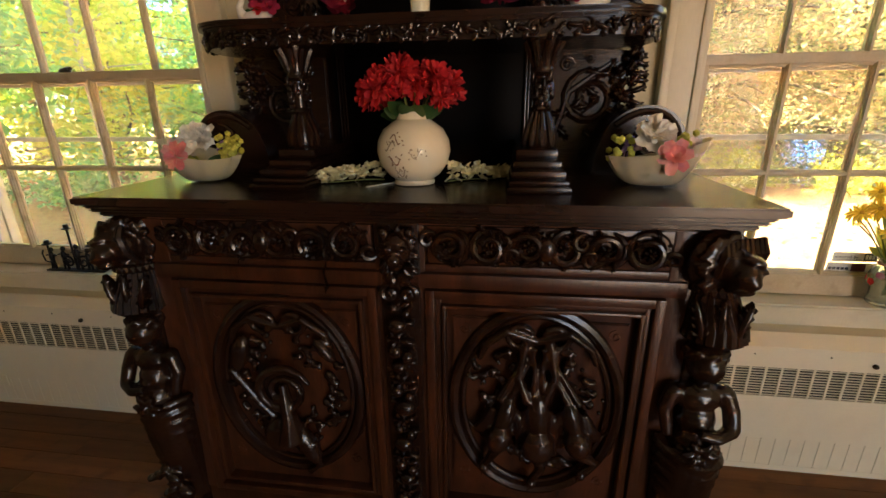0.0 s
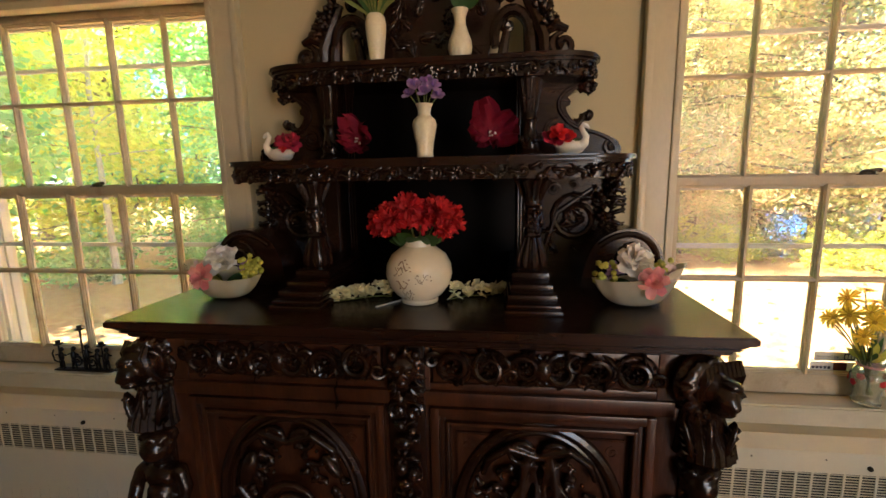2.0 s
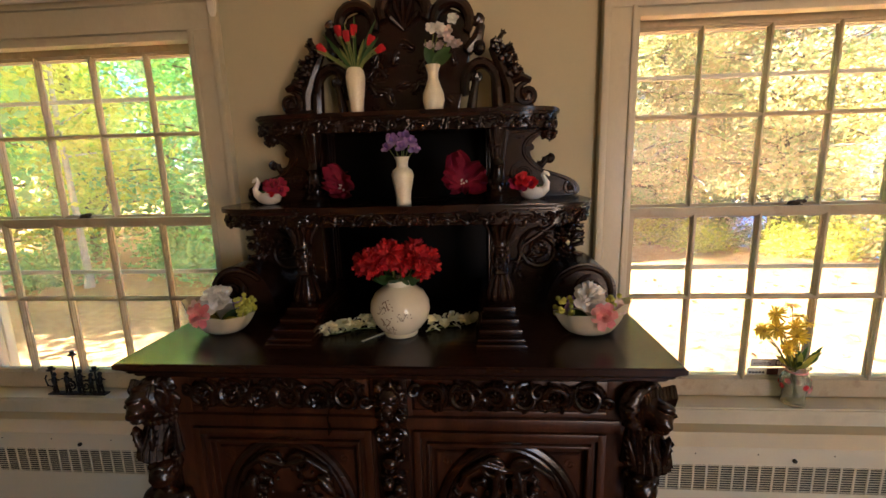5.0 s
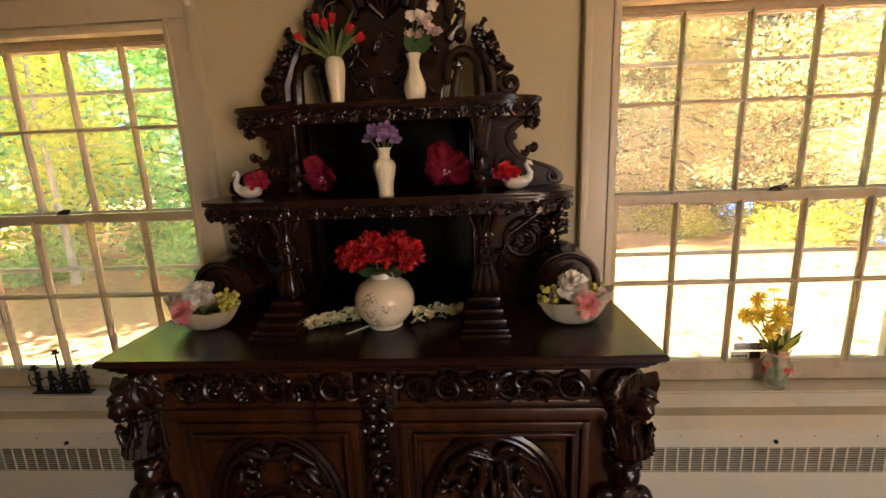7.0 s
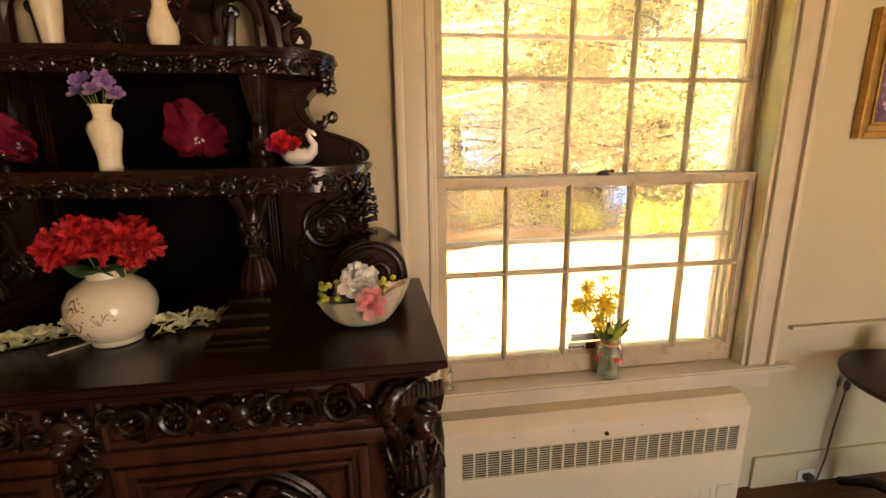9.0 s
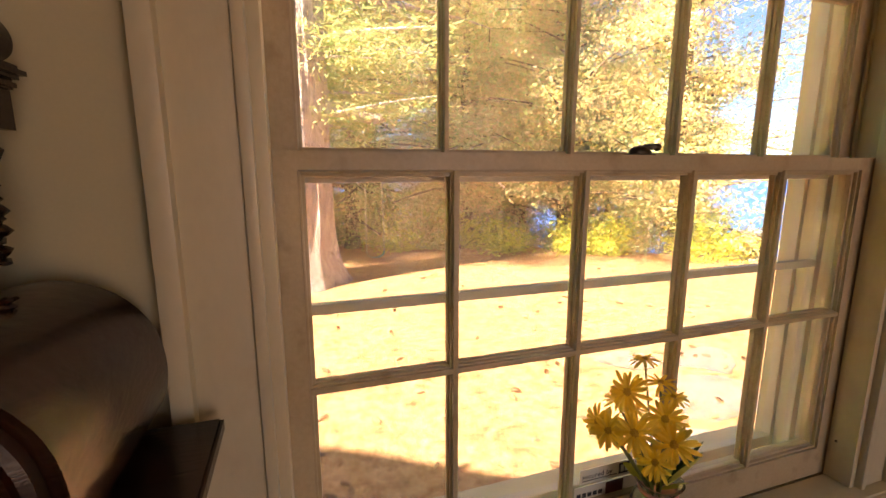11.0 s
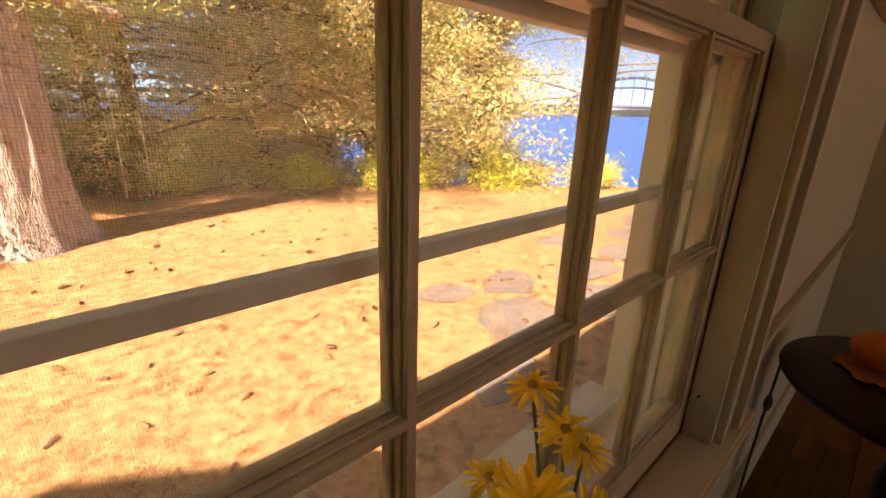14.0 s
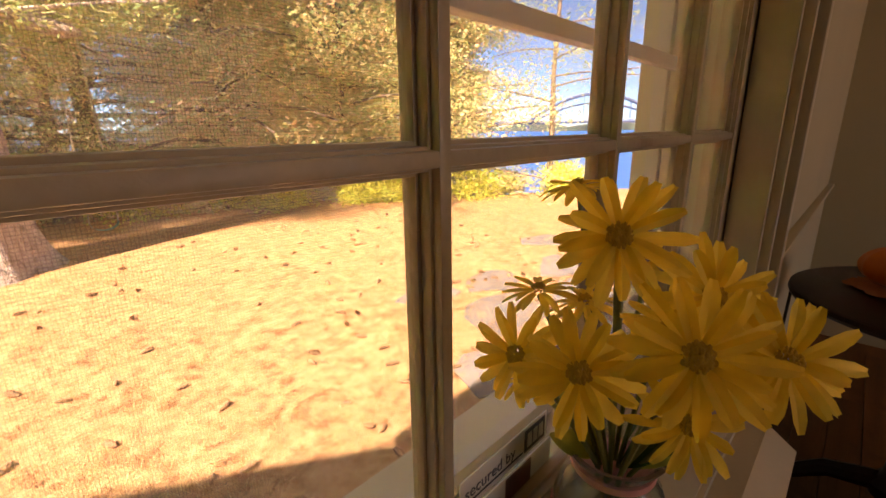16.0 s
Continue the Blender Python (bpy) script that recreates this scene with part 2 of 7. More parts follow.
M["print_maroon"] = surface("maroon_print", (0.10, 0.02, 0.02), (0.16, 0.04, 0.03), 20, 0.5, 0)
M["plastic"] = surface("ivory_plastic", (0.7, 0.66, 0.54), (0.76, 0.72, 0.6), 6, 0.4, 0)
M["cord"] = surface("brown_cord", (0.03, 0.018, 0.012), (0.06, 0.04, 0.025), 30, 0.6, 0)
M["glass"] = pane_material()
M["mesh"] = screen_material()
# outdoors
M["lawn"] = surface("dry_lawn", (0.33, 0.145, 0.065), (0.70, 0.42, 0.21), 13, 0.9, 1.0, 190, spots=0.6, spot_colour=(0.27, 0.10, 0.042), distance=0.012, shine=0.1)
M["straw"] = leafy("dry_grass", [(0.40, 0.21, 0.08), (0.62, 0.39, 0.17), (0.76, 0.54, 0.28), (0.30, 0.14, 0.05)], 0.3, 0.8)
M["slate"] = surface("grey_flagstone", (0.13, 0.115, 0.115), (0.22, 0.195, 0.19), 6, 0.8, 0.6, 50, per_object=0.15, spots=0.65, spot_colour=(0.42, 0.24, 0.11), shine=0.2)
M["litter"] = leafy("needle_litter", [(0.16, 0.07, 0.03), (0.30, 0.14, 0.05), (0.24, 0.10, 0.04)], 0.15, 0.8)
M["cone"] = surface("pine_cone_scale", (0.18, 0.085, 0.04), (0.42, 0.25, 0.13), 60, 0.8, 0.3)
M["bark"] = surface("pine_bark", (0.32, 0.24, 0.21), (0.60, 0.50, 0.45), 5, 0.9, 1.0, 22, stretch=(3, 3, 0.55), spots=0.7, spot_colour=(0.09, 0.055, 0.04), distance=0.05)
M["twig"] = surface("grey_brown_bark", (0.12, 0.085, 0.06), (0.26, 0.19, 0.13), 9, 0.9, 0.6, 60, stretch=(2, 2, 0.5), distance=0.01)
M["birch"] = surface("pale_bark", (0.42, 0.38, 0.33), (0.6, 0.56, 0.5), 5, 0.8, 0.4, 40, stretch=(1, 1, 3), spots=0.5, spot_colour=(0.08, 0.06, 0.05))
M["gold_leaf"] = leafy("golden_leaves", [(0.78, 0.62, 0.34), (0.86, 0.66, 0.34), (0.52, 0.68, 0.26), (0.84, 0.55, 0.36), (0.42, 0.62, 0.26), (0.78, 0.68, 0.36)], 0.55)
M["rust_leaf"] = leafy("rusty_needles", [(0.74, 0.50, 0.30), (0.82, 0.58, 0.34), (0.48, 0.60, 0.24), (0.78, 0.62, 0.34), (0.38, 0.56, 0.24)], 0.55)
M["green_leaf"] = leafy("green_leaves", [(0.24, 0.56, 0.22), (0.37, 0.70, 0.28), (0.56, 0.77, 0.27), (0.27, 0.60, 0.33)], 0.55)
M["dark_leaf"] = leafy("olive_needles", [(0.24, 0.34, 0.12), (0.42, 0.48, 0.16), (0.62, 0.50, 0.22), (0.32, 0.44, 0.15)], 0.5)
M["bright_leaf"] = leafy("yellow_green_leaves", [(0.60, 0.72, 0.12), (0.80, 0.80, 0.14), (0.86, 0.76, 0.16), (0.46, 0.64, 0.12)], 0.55)
M["rope"] = surface("pale_rope", (0.5, 0.44, 0.3), (0.62, 0.56, 0.4), 60, 0.8, 0.3)
M["teal"] = surface("teal_plastic", (0.02, 0.2, 0.2), (0.04, 0.28, 0.26), 10, 0.4, 0)
M["steel"] = surface("blue_grey_steel", (0.05, 0.08, 0.16), (0.08, 0.12, 0.22), 0.05, 0.6, 0)
M["shore"] = surface("far_woods", (0.05, 0.07, 0.06), (0.10, 0.12, 0.09), 0.05, 0.9, 0)
M["water"] = surface("lake_water", (0.010, 0.085, 0.34), (0.018, 0.12, 0.44), 0.4, 0.3, 0.35, 2.5, distance=0.08, rough_var=0.05, shine=0.2)
M["siding"] = surface("outside_siding", (0.55, 0.5, 0.42), (0.62, 0.57, 0.48), 3, 0.7, 0.2)
gl = bpy.data.materials.new("clear_glass")
gl.use_nodes = True
gb = gl.node_tree.nodes["Principled BSDF"]
gb.inputs["Base Color"].default_value = (0.86, 0.9, 0.78, 1)
gb.inputs["Transmission Weight"].default_value, gb.inputs["Roughness"].default_value = 0.9, 0.06
M["vase_glass"] = gl


# ---- mesh helpers ----
def box(bm, x0, x1, y0, y1, z0, z1, bevel=0.0):
    r = bmesh.ops.create_cube(bm, size=1.0, matrix=Matrix.Translation(((x0 + x1) / 2, (y0 + y1) / 2, (z0 + z1) / 2)) @ Matrix.Diagonal((abs(x1 - x0), abs(y1 - y0), abs(z1 - z0), 1)))
    if bevel:
        edges = {e for v in r["verts"] for e in v.link_edges}
        bmesh.ops.bevel(bm, geom=list(edges), offset=bevel, segments=2, affect="EDGES", profile=0.6)


def blob(bm, x, y, z, rx, ry, rz, turn=(0, 0, 0), sub=2):
    """A rounded lump."""
    m = pose(x, y, z, *turn) @ Matrix.Diagonal((rx, ry, rz, 1))
    bmesh.ops.create_icosphere(bm, subdivisions=sub, radius=1.0, matrix=m)


def lathe(bm, profile, seg=24, at=(0, 0, 0), squash=1.0):
    rings = []
    for r, z in profile:
        rings.append([bm.verts.new((at[0] + r * math.cos(2 * math.pi * i / seg), at[1] + squash * r * math.sin(2 * math.pi * i / seg), at[2] + z)) for i in range(seg)])
    for a, b in zip(rings, rings[1:]):
        for i in range(seg):
            bm.faces.new((a[i], a[(i + 1) % seg], b[(i + 1) % seg], b[i]))
    for ring, flip in ((rings[0], True), (rings[-1], False)):
        bm.faces.new(ring[::-1] if flip else ring)


def tube(bm, points, radii, seg=7, flat=1.0):
    """A swept round bar through points, with a radius for each."""
    pts = [Vector(p) for p in points]
    if not hasattr(radii, "__len__"):
        radii = [radii] * len(pts)
    rings, prev = [], None
    for i, p in enumerate(pts):
        d = (pts[min(i + 1, len(pts) - 1)] - pts[max(i - 1, 0)]).normalized()
        if prev is None:
            prev = Vector((0, 1, 0)) if abs(d.y) < 0.9 else Vector((1, 0, 0))
        u = (prev - d * prev.dot(d)).normalized()
        v = d.cross(u)
        prev = u
        rings.append([bm.verts.new(p + radii[i] * (flat * u * math.cos(2 * math.pi * k / seg) + v * math.sin(2 * math.pi * k / seg))) for k in range(seg)])
    for a, b in zip(rings, rings[1:]):
        for k in range(seg):
            bm.faces.new((a[k], a[(k + 1) % seg], b[(k + 1) % seg], b[k]))
    bm.faces.new(rings[0][::-1])
    bm.faces.new(rings[-1])


def spiral(bm, cx, cz, y, r, turns=1.4, start=0.0, way=1, thick=0.008, seg=6, inner=0.18, rise=0.0):
    """A carved volute in an upright plane, curling inwards to an eye."""
    n = int(12 * turns) + 4
    pts, rad = [], []
    for i in range(n):
        f = i / (n - 1)
        a = radians(start) + way * f * turns * 2 * math.pi
        rr = r * (1 - (1 - inner) * f)
        pts.append((cx + rr * math.cos(a), y - rise * math.sin(f * math.pi), cz + rr * math.sin(a)))
        rad.append(thick * (1.0 - 0.45 * f) * min(1, 0.35 + 4 * f))
    tube(bm, pts, rad, seg)
    blob(bm, pts[-1][0], y - rise * 0.2, pts[-1][2], thick * 1.3, thick * 1.2, thick * 1.3, sub=1)


def acanthus(bm, x, y, z, angle, length, width, deep=0.012, lobes=3):
    """A carved leaf that lies in an upright plane: a swollen rib with side lobes."""
    a = radians(angle)
    dx, dz = math.cos(a), math.sin(a)
    blob(bm, x + dx * length * 0.5, y, z + dz * length * 0.5, length * 0.52, deep, width * 0.22, (0, -angle, 0))
    for i in range(lobes):
        f = 0.2 + 0.6 * i / max(1, lobes - 1)
        for s in (-1, 1):
            b = angle + s * 38
            w = width * (0.55 - 0.25 * f)
            blob(bm, x + dx * length * f - s * dz * w * 0.5, y, z + dz * length * f + s * dx * w * 0.5, w * 0.62, deep * 0.7, w * 0.26, (0, -b, 0), 1)


def rosette(bm, x, y, z, r, petals=6, deep=0.01):
    for i in range(petals):
        a = 360 * i / petals
        blob(bm, x + 0.55 * r * math.cos(radians(a)), y, z + 0.55 * r * math.sin(radians(a)), r * 0.45, deep, r * 0.3, (0, -a, 0), 1)
    blob(bm, x, y - deep * 0.4, z, r * 0.32, deep, r * 0.32, sub=1)


def grapes(bm, x, y, z, r, n=11, size=0.006):
    for i in range(n):
        f = i / n
        blob(bm, x + random.uniform(-1, 1) * r * (1 - 0.7 * f), y - random.uniform(0, 0.4) * r, z - f * r * 1.8, size, size, size, sub=1)


def outline(bm, pts, y0, y1, bevel=0.0):
    """A flat shape in an upright plane, given by its x, z outline, with thickness."""
    front = [bm.verts.new((x, y0, z)) for x, z in pts]
    back = [bm.verts.new((x, y1, z)) for x, z in pts]
    n = len(pts)
    f = bm.faces.new(front)
    bm.faces.new(back[::-1])
    for i in range(n):
        bm.faces.new((front[(i + 1) % n], front[i], back[i], back[(i + 1) % n]))
    if bevel:
        bmesh.ops.bevel(bm, geom=list(f.edges), offset=bevel, segments=2, affect="EDGES")


def slab(bm, pts, z0, z1, bevel=0.0):
    """A flat shape in a level plane, given by its x, y outline, with thickness."""
    low = [bm.verts.new((x, y, z0)) for x, y in pts]
    top = [bm.verts.new((x, y, z1)) for x, y in pts]
    n = len(pts)
    f = bm.faces.new(top)
    g = bm.faces.new(low[::-1])
    for i in range(n):
        bm.faces.new((low[i], low[(i + 1) % n], top[(i + 1) % n], top[i]))
    if bevel:
        bmesh.ops.bevel(bm, geom=list(f.edges) + list(g.edges), offset=bevel, segments=2, affect="EDGES")


def petal(bm, m, length, width, droop=0.2, cup=0.15, rows=4, tip=0.5):
    """One petal along +x of m, bent down towards its tip and cupped across."""
    grid = []
    for i in range(rows + 1):
        f = i / rows
        w = width * (0.25 + 0.75 * math.sin(math.pi * min(1, f * 0.62 + 0.12))) * (1 if f < 0.85 else tip + (1 - tip) * 0.5)
        row = []
        for s in (-1, 0, 1):
            row.append(bm.verts.new(m @ Vector((length * f, s * w / 2, -droop * length * f * f + cup * width * abs(s) * 0.6))))
        grid.append(row)
    for a, b in zip(grid, grid[1:]):
        for k in range(2):
            bm.faces.new((a[k], a[k + 1], b[k + 1], b[k]))


def finish(name, bm, material, smooth=True):
    bmesh.ops.recalc_face_normals(bm, faces=bm.faces)
    me = bpy.data.meshes.new(name)
    bm.to_mesh(me)
    bm.free()
    me.materials.append(material)
    if smooth:
        me.polygons.foreach_set("use_smooth", [True] * len(me.polygons))
        me.set_sharp_from_angle(angle=radians(38))
    return me


def part(name, bm, material, parent=None, label="", smooth=True):
    ob = new(name, finish(name, bm, material, smooth))
    ob.parent = parent
    if label:
        tagged(ob, label)
    return ob


def thing(name, label, category, group="", kind="", at=(0, 0, 0)):
    ob = new(name)
    ob.empty_display_size = 0.05
    ob.location = at
    return tagged(ob, label, category, group, kind)


def fused(ob, voxel):
    """Melt overlapping lumps of a carved mesh into one skin."""
    md = ob.modifiers.new("carved", "REMESH")
    md.mode, md.voxel_size, md.use_smooth_shade = "VOXEL", voxel, True
    return ob

# ---- the room ----
FLOOR, CEIL = 0.035, 2.6
WALL, OUT = -0.045, 0.16
X0, X1, Y0 = -3.3, 3.7, -4.6
WIN = (-1.313, 1.337)          # middles of the two windows
HALF = 0.60                    # half width of an opening
SILL, HEAD = 0.585, 1.965


def wall_with_holes(name, a0, a1, holes, near, far, upright=True):
    """A wall along x from a0 to a1 with rectangular openings (x0, x1, z0, z1)."""
    bm = bmesh.new()
    x = a0
    for h0, h1, z0, z1 in holes:
        box(bm, x, h0, near, far, FLOOR - 0.2, CEIL + 0.1)
        box(bm, h0, h1, near, far, FLOOR - 0.2, z0)
        box(bm, h0, h1, near, far, z1, CEIL + 0.1)
        x = h1
    box(bm, x, a1, near, far, FLOOR - 0.2, CEIL + 0.1)
    return part(name, bm, M["wall"], smooth=False)


wall_n = tagged(wall_with_holes("wall_north", X0, X1, [(c - HALF, c + HALF, SILL, HEAD) for c in WIN], WALL, OUT - 0.01), "warm beige painted plaster wall with two windows", "wall", kind="structure")
wall_s = tagged(wall_with_holes("wall_south", X0, X1, [(1.85, 3.35, 0.1, 2.1)], Y0 - 0.15, Y0), "beige painted plaster wall", "wall", kind="structure")
for nm, xa, xb in (("wall_west", X0 - 0.15, X0), ("wall_east", X1, X1 + 0.15)):
    bm = bmesh.new()
    box(bm, xa, xb, Y0 - 0.15, OUT - 0.01, FLOOR - 0.2, CEIL + 0.1)
    tagged(part(nm, bm, M["wall"], smooth=False), "beige painted plaster wall", "wall", kind="structure")
bm = bmesh.new()
box(bm, X0 - 0.15, X1 + 0.15, Y0 - 0.15, OUT - 0.01, CEIL, CEIL + 0.1)
tagged(part("ceiling", bm, M["ceiling"], smooth=False), "plain off-white plaster ceiling", "ceiling", kind="structure")

floor = bmesh.new()
box(floor, X0, X1, Y0, WALL, FLOOR - 0.2, FLOOR - 0.012)
floor = tagged(part("floor", floor, M["floor"], smooth=False), "worn brown oak plank floor", "floor", kind="structure")

# house outside: siding, unseen roofs and wing shaped to shade ground by the wall
bm = bmesh.new()
for i in range(14):
    z = FLOOR - 0.3 + i * 0.24
    for a, b in ((X0 - 0.2, WIN[0] - 0.72), (WIN[0] + 0.72, WIN[1] - 0.72), (WIN[1] + 0.72, X1 + 0.2)):
        box(bm, a, b, OUT - 0.008, OUT + 0.012, z, z + 0.232)
tagged(part("outside_wall", bm, M["siding"], smooth=False), "pale lapped siding boards on the house", "siding", kind="structure")
bm = bmesh.new()
outline(bm, [(-1.05, CEIL + 0.12), (X1 + 0.5, CEIL + 0.12), (X1 + 0.5, CEIL + 0.2), (-1.05, CEIL + 0.2)], Y0 - 0.6, OUT + 0.16)
tagged(part("roof", bm, M["siding"], smooth=False), "flat roof over the near end of the house", "roof", kind="structure")
bm = bmesh.new()
outline(bm, [(-9.0, CEIL + 0.12), (-1.06, CEIL + 0.12), (-5.03, CEIL + 2.8)], Y0 - 0.6, OUT + 0.14)
tagged(part("gable_roof", bm, M["siding"], smooth=False), "unseen steep gable roof, sloped to cast the slanted ground shadow", "roof", kind="structure")
bm = bmesh.new()
box(bm, -8.7, X0 - 0.21, Y0 - 0.15, OUT, -0.6, CEIL + 0.12)
tagged(part("house_wing", bm, M["siding"], smooth=False), "unseen plain sided wing added under the gable roof", "siding", kind="structure")


# ---- windows ----
GW, GZ0, GM0, GM1, GZ1 = 0.545, 0.667, 1.290, 1.3145, 1.92
R1, R2 = 0.985, 1.628
COL = (-0.33, -0.11, 0.11, 0.33)


def muntins(bm, c, xs, zs, x0, x1, z0, z1, y, slim=1.0):
    """Glazing bars of one sash: a wide back and a narrow moulded front."""
    for w, ya, yb in ((0.0095 * slim, y + 0.014, y + 0.026), (0.0068 * slim, y + 0.006, y + 0.016), (0.0046 * slim, y, y + 0.010)):
        for i in xs:
            box(bm, c + i - w, c + i + w, ya, yb, z0, z1, 0.002)
        for z in zs:
            box(bm, x0, x1, ya + 0.0006, yb + 0.0006, z - w, z + w, 0.002)


def sash(name, parent, c, z0, z1, bottom, top, row, y, g0, g1):
    bm = bmesh.new()
    so = HALF - 0.012
    for s in (-1, 1):
        a, b = sorted((c + s * GW, c + s * so))
        box(bm, a, b, y, y + 0.04, z0, z1)
    box(bm, c - GW, c + GW, y, y + 0.04, z0, g0)
    box(bm, c - GW, c + GW, y, y + 0.04, g1, z1)
    # moulded inner lip round the glass
    for d, ya in ((0.004, y + 0.005), (0.009, y + 0.012)):
        for xa, xb, za, zb in ((c - GW, c - GW + d, g0, g1), (c + GW - d, c + GW, g0, g1), (c - GW, c + GW, g0, g0 + d), (c - GW, c + GW, g1 - d, g1)):
            box(bm, xa, xb, ya, y + 0.030 + 0.3 * d, za, zb, 0.0015)
    muntins(bm, c, COL, (row,), c - GW, c + GW, g0, g1, y + 0.0006, 0.8 if y > 0.02 else 1.0)
    ob = part(name, bm, M["sash"], parent, "cream painted wooden sash with worn glazing bars")
    xs = (-GW, *COL, GW)
    for zl, zh in ((g0, row), (row, g1)):
        for a, b in zip(xs, xs[1:]):
            bm = bmesh.new()
            box(bm, c + a + 0.006, c + b - 0.006, y + 0.0200, y + 0.0230, zl + 0.006, zh - 0.006)
            p = part("pane", bm, M["glass"], ob, smooth=False)
            p.visible_shadow = False
    return ob


def window(name, c):
    w = thing(name, "double-hung window of ten over ten panes in cream painted wood", "window", kind="structure")
    # casing with an outer bead
    bm = bmesh.new()
    for s in (-1, 1):
        a, b = sorted((c + s * 0.591, c + s * 0.682))
        box(bm, a, b, WALL - 0.018, WALL + 0.002, 0.60, 1.957, 0.003)
        a, b = sorted((c + s * 0.668, c + s * 0.693))
        box(bm, a, b, WALL - 0.034, WALL + 0.002, 0.60, 2.064, 0.006)
        a, b = sorted((c + s * 0.588, c + s * 0.602))
        box(bm, a, b, WALL - 0.025, WALL + 0.001, 0.60, 1.962, 0.004)
    box(bm, c - 0.668, c + 0.668, WALL - 0.0185, WALL + 0.002, 1.957, 2.044, 0.003)
    box(bm, c - 0.668, c + 0.668, WALL - 0.034, WALL + 0.0015, 2.040, 2.0645, 0.006)
    part("window_frame", bm, M["trim"], w, "moulded cream casing")
    # jambs, stops and parting beads that the sashes slide between
    bm = bmesh.new()
    for s in (-1, 1):
        a, b = sorted((c + s * (HALF - 0.012), c + s * (HALF + 0.004)))
        box(bm, a, b, WALL, OUT + 0.01, SILL, HEAD)
        for ya, yb, d in ((WALL - 0.010, -0.003, 0.026), (0.0405, 0.0445, 0.022), (0.0865, 0.112, 0.03)):
            a, b = sorted((c + s * (HALF - d), c + s * (HALF - 0.010)))
            box(bm, a, b, ya, yb, SILL, HEAD - 0.004, 0.0015)
    box(bm, c - HALF, c + HALF, WALL, OUT + 0.01, HEAD - 0.016, HEAD + 0.004)
    box(bm, c - HALF + 0.026, c + HALF - 0.026, WALL - 0.009, -0.003, HEAD - 0.036, HEAD - 0.0162, 0.002)
    part("jamb", bm, M["trim"], w, "painted window jamb with sliding stops")
    bm = bmesh.new()
    slab(bm, [(c - 0.772, -0.09), (c + 0.772, -0.09), (c + 0.772, WALL - 0.0005), (c + HALF - 0.02, WALL - 0.0005), (c + HALF - 0.02, 0.0), (c - HALF + 0.02, 0.0), (c - HALF + 0.02, WALL - 0.0005), (c - 0.772, WALL - 0.0005)], 0.574, 0.599, 0.006)
    box(bm, c - HALF, c + HALF, 0.001, OUT + 0.05, 0.572, 0.594)
    part("window_sill", bm, M["trim"], w, "deep cream painted window stool")
    bm = bmesh.new()
    box(bm, c - 0.70, c + 0.70, WALL - 0.016, WALL + 0.001, 0.50, 0.5735, 0.004)
    part("apron", bm, M["trim"], w, "plain board under the sill")
    sash("upper_sash", w, c, GM0 + 0.004, HEAD - 0.018, 0, 0, R2, 0.0455, GM1 - 0.002, GZ1)
    sash("lower_sash", w, c, 0.5995, GM1, 0, 0, R1, 0.0, GZ0, GM0)
    # outer storm frame with its rails, and the insect mesh in the lower half
    bm = bmesh.new()
    for s in (-1, 1):
        a, b = sorted((c + s * 0.562, c + s * (HALF - 0.012)))
        box(bm, a, b, 0.114, 0.136, 0.596, 1.945, 0.002)
    for z0, z1 in ((0.596, 0.625), (1.288, 1.316), (1.762, 1.776), (1.918, 1.945)):
        box(bm, c - 0.562, c + 0.562, 0.1145, 0.1355, z0, z1, 0.002)
    part("storm_frame", bm, M["storm"], w, "weathered storm window frame")
    bm = bmesh.new()
    for s in (-1, 1):
        a, b = sorted((c + s * 0.540, c + s * 0.558))
        box(bm, a, b, 0.056, 0.073, 0.5955, 1.288, 0.002)
    for z0, z1 in ((0.5955, 0.612), (1.078, 1.094), (1.272, 1.288)):
        box(bm, c - 0.540, c + 0.540, 0.0565, 0.0725, z0, z1, 0.002)
    part("screen_frame", bm, M["storm"], w, "thin frame of the half screen")
    bm = bmesh.new()
    box(bm, c - 0.545, c + 0.545, 0.0642, 0.0648, 0.60, 1.28)
    p = part("insect_screen", bm, M["mesh"], w, "fine woven insect screen", smooth=False)
    p.visible_shadow = False
    # sash lock on the meeting rail
    bm = bmesh.new()
    lx = c + 0.012
    box(bm, lx - 0.028, lx + 0.020, 0.014, 0.036, GM1 - 0.0005, GM1 + 0.0025, 0.001)
    blob(bm, lx - 0.004, 0.024, GM1 + 0.005, 0.023, 0.012, 0.0125)
    tube(bm, [(lx + 0.002, 0.022, GM1 + 0.012), (lx + 0.012, 0.020, GM1 + 0.0145), (lx + 0.022, 0.018, GM1 + 0.014)], [0.007, 0.0052, 0.0056])
    blob(bm, lx + 0.025, 0.018, GM1 + 0.014, 0.0078, 0.007, 0.007)
    part("sash_lock", bm, M["bronze"], w, "dark metal sash lock")
    bm = bmesh.new()
    for s in (-1, 1):
        blob(bm, c + s * (HALF - 0.027), -0.018, 0.69, 0.003, 0.003, 0.003, sub=1)
    part("screw", bm, M["bronze"], w)
    return w


window("window_1", WIN[0])
window("window_2", WIN[1])


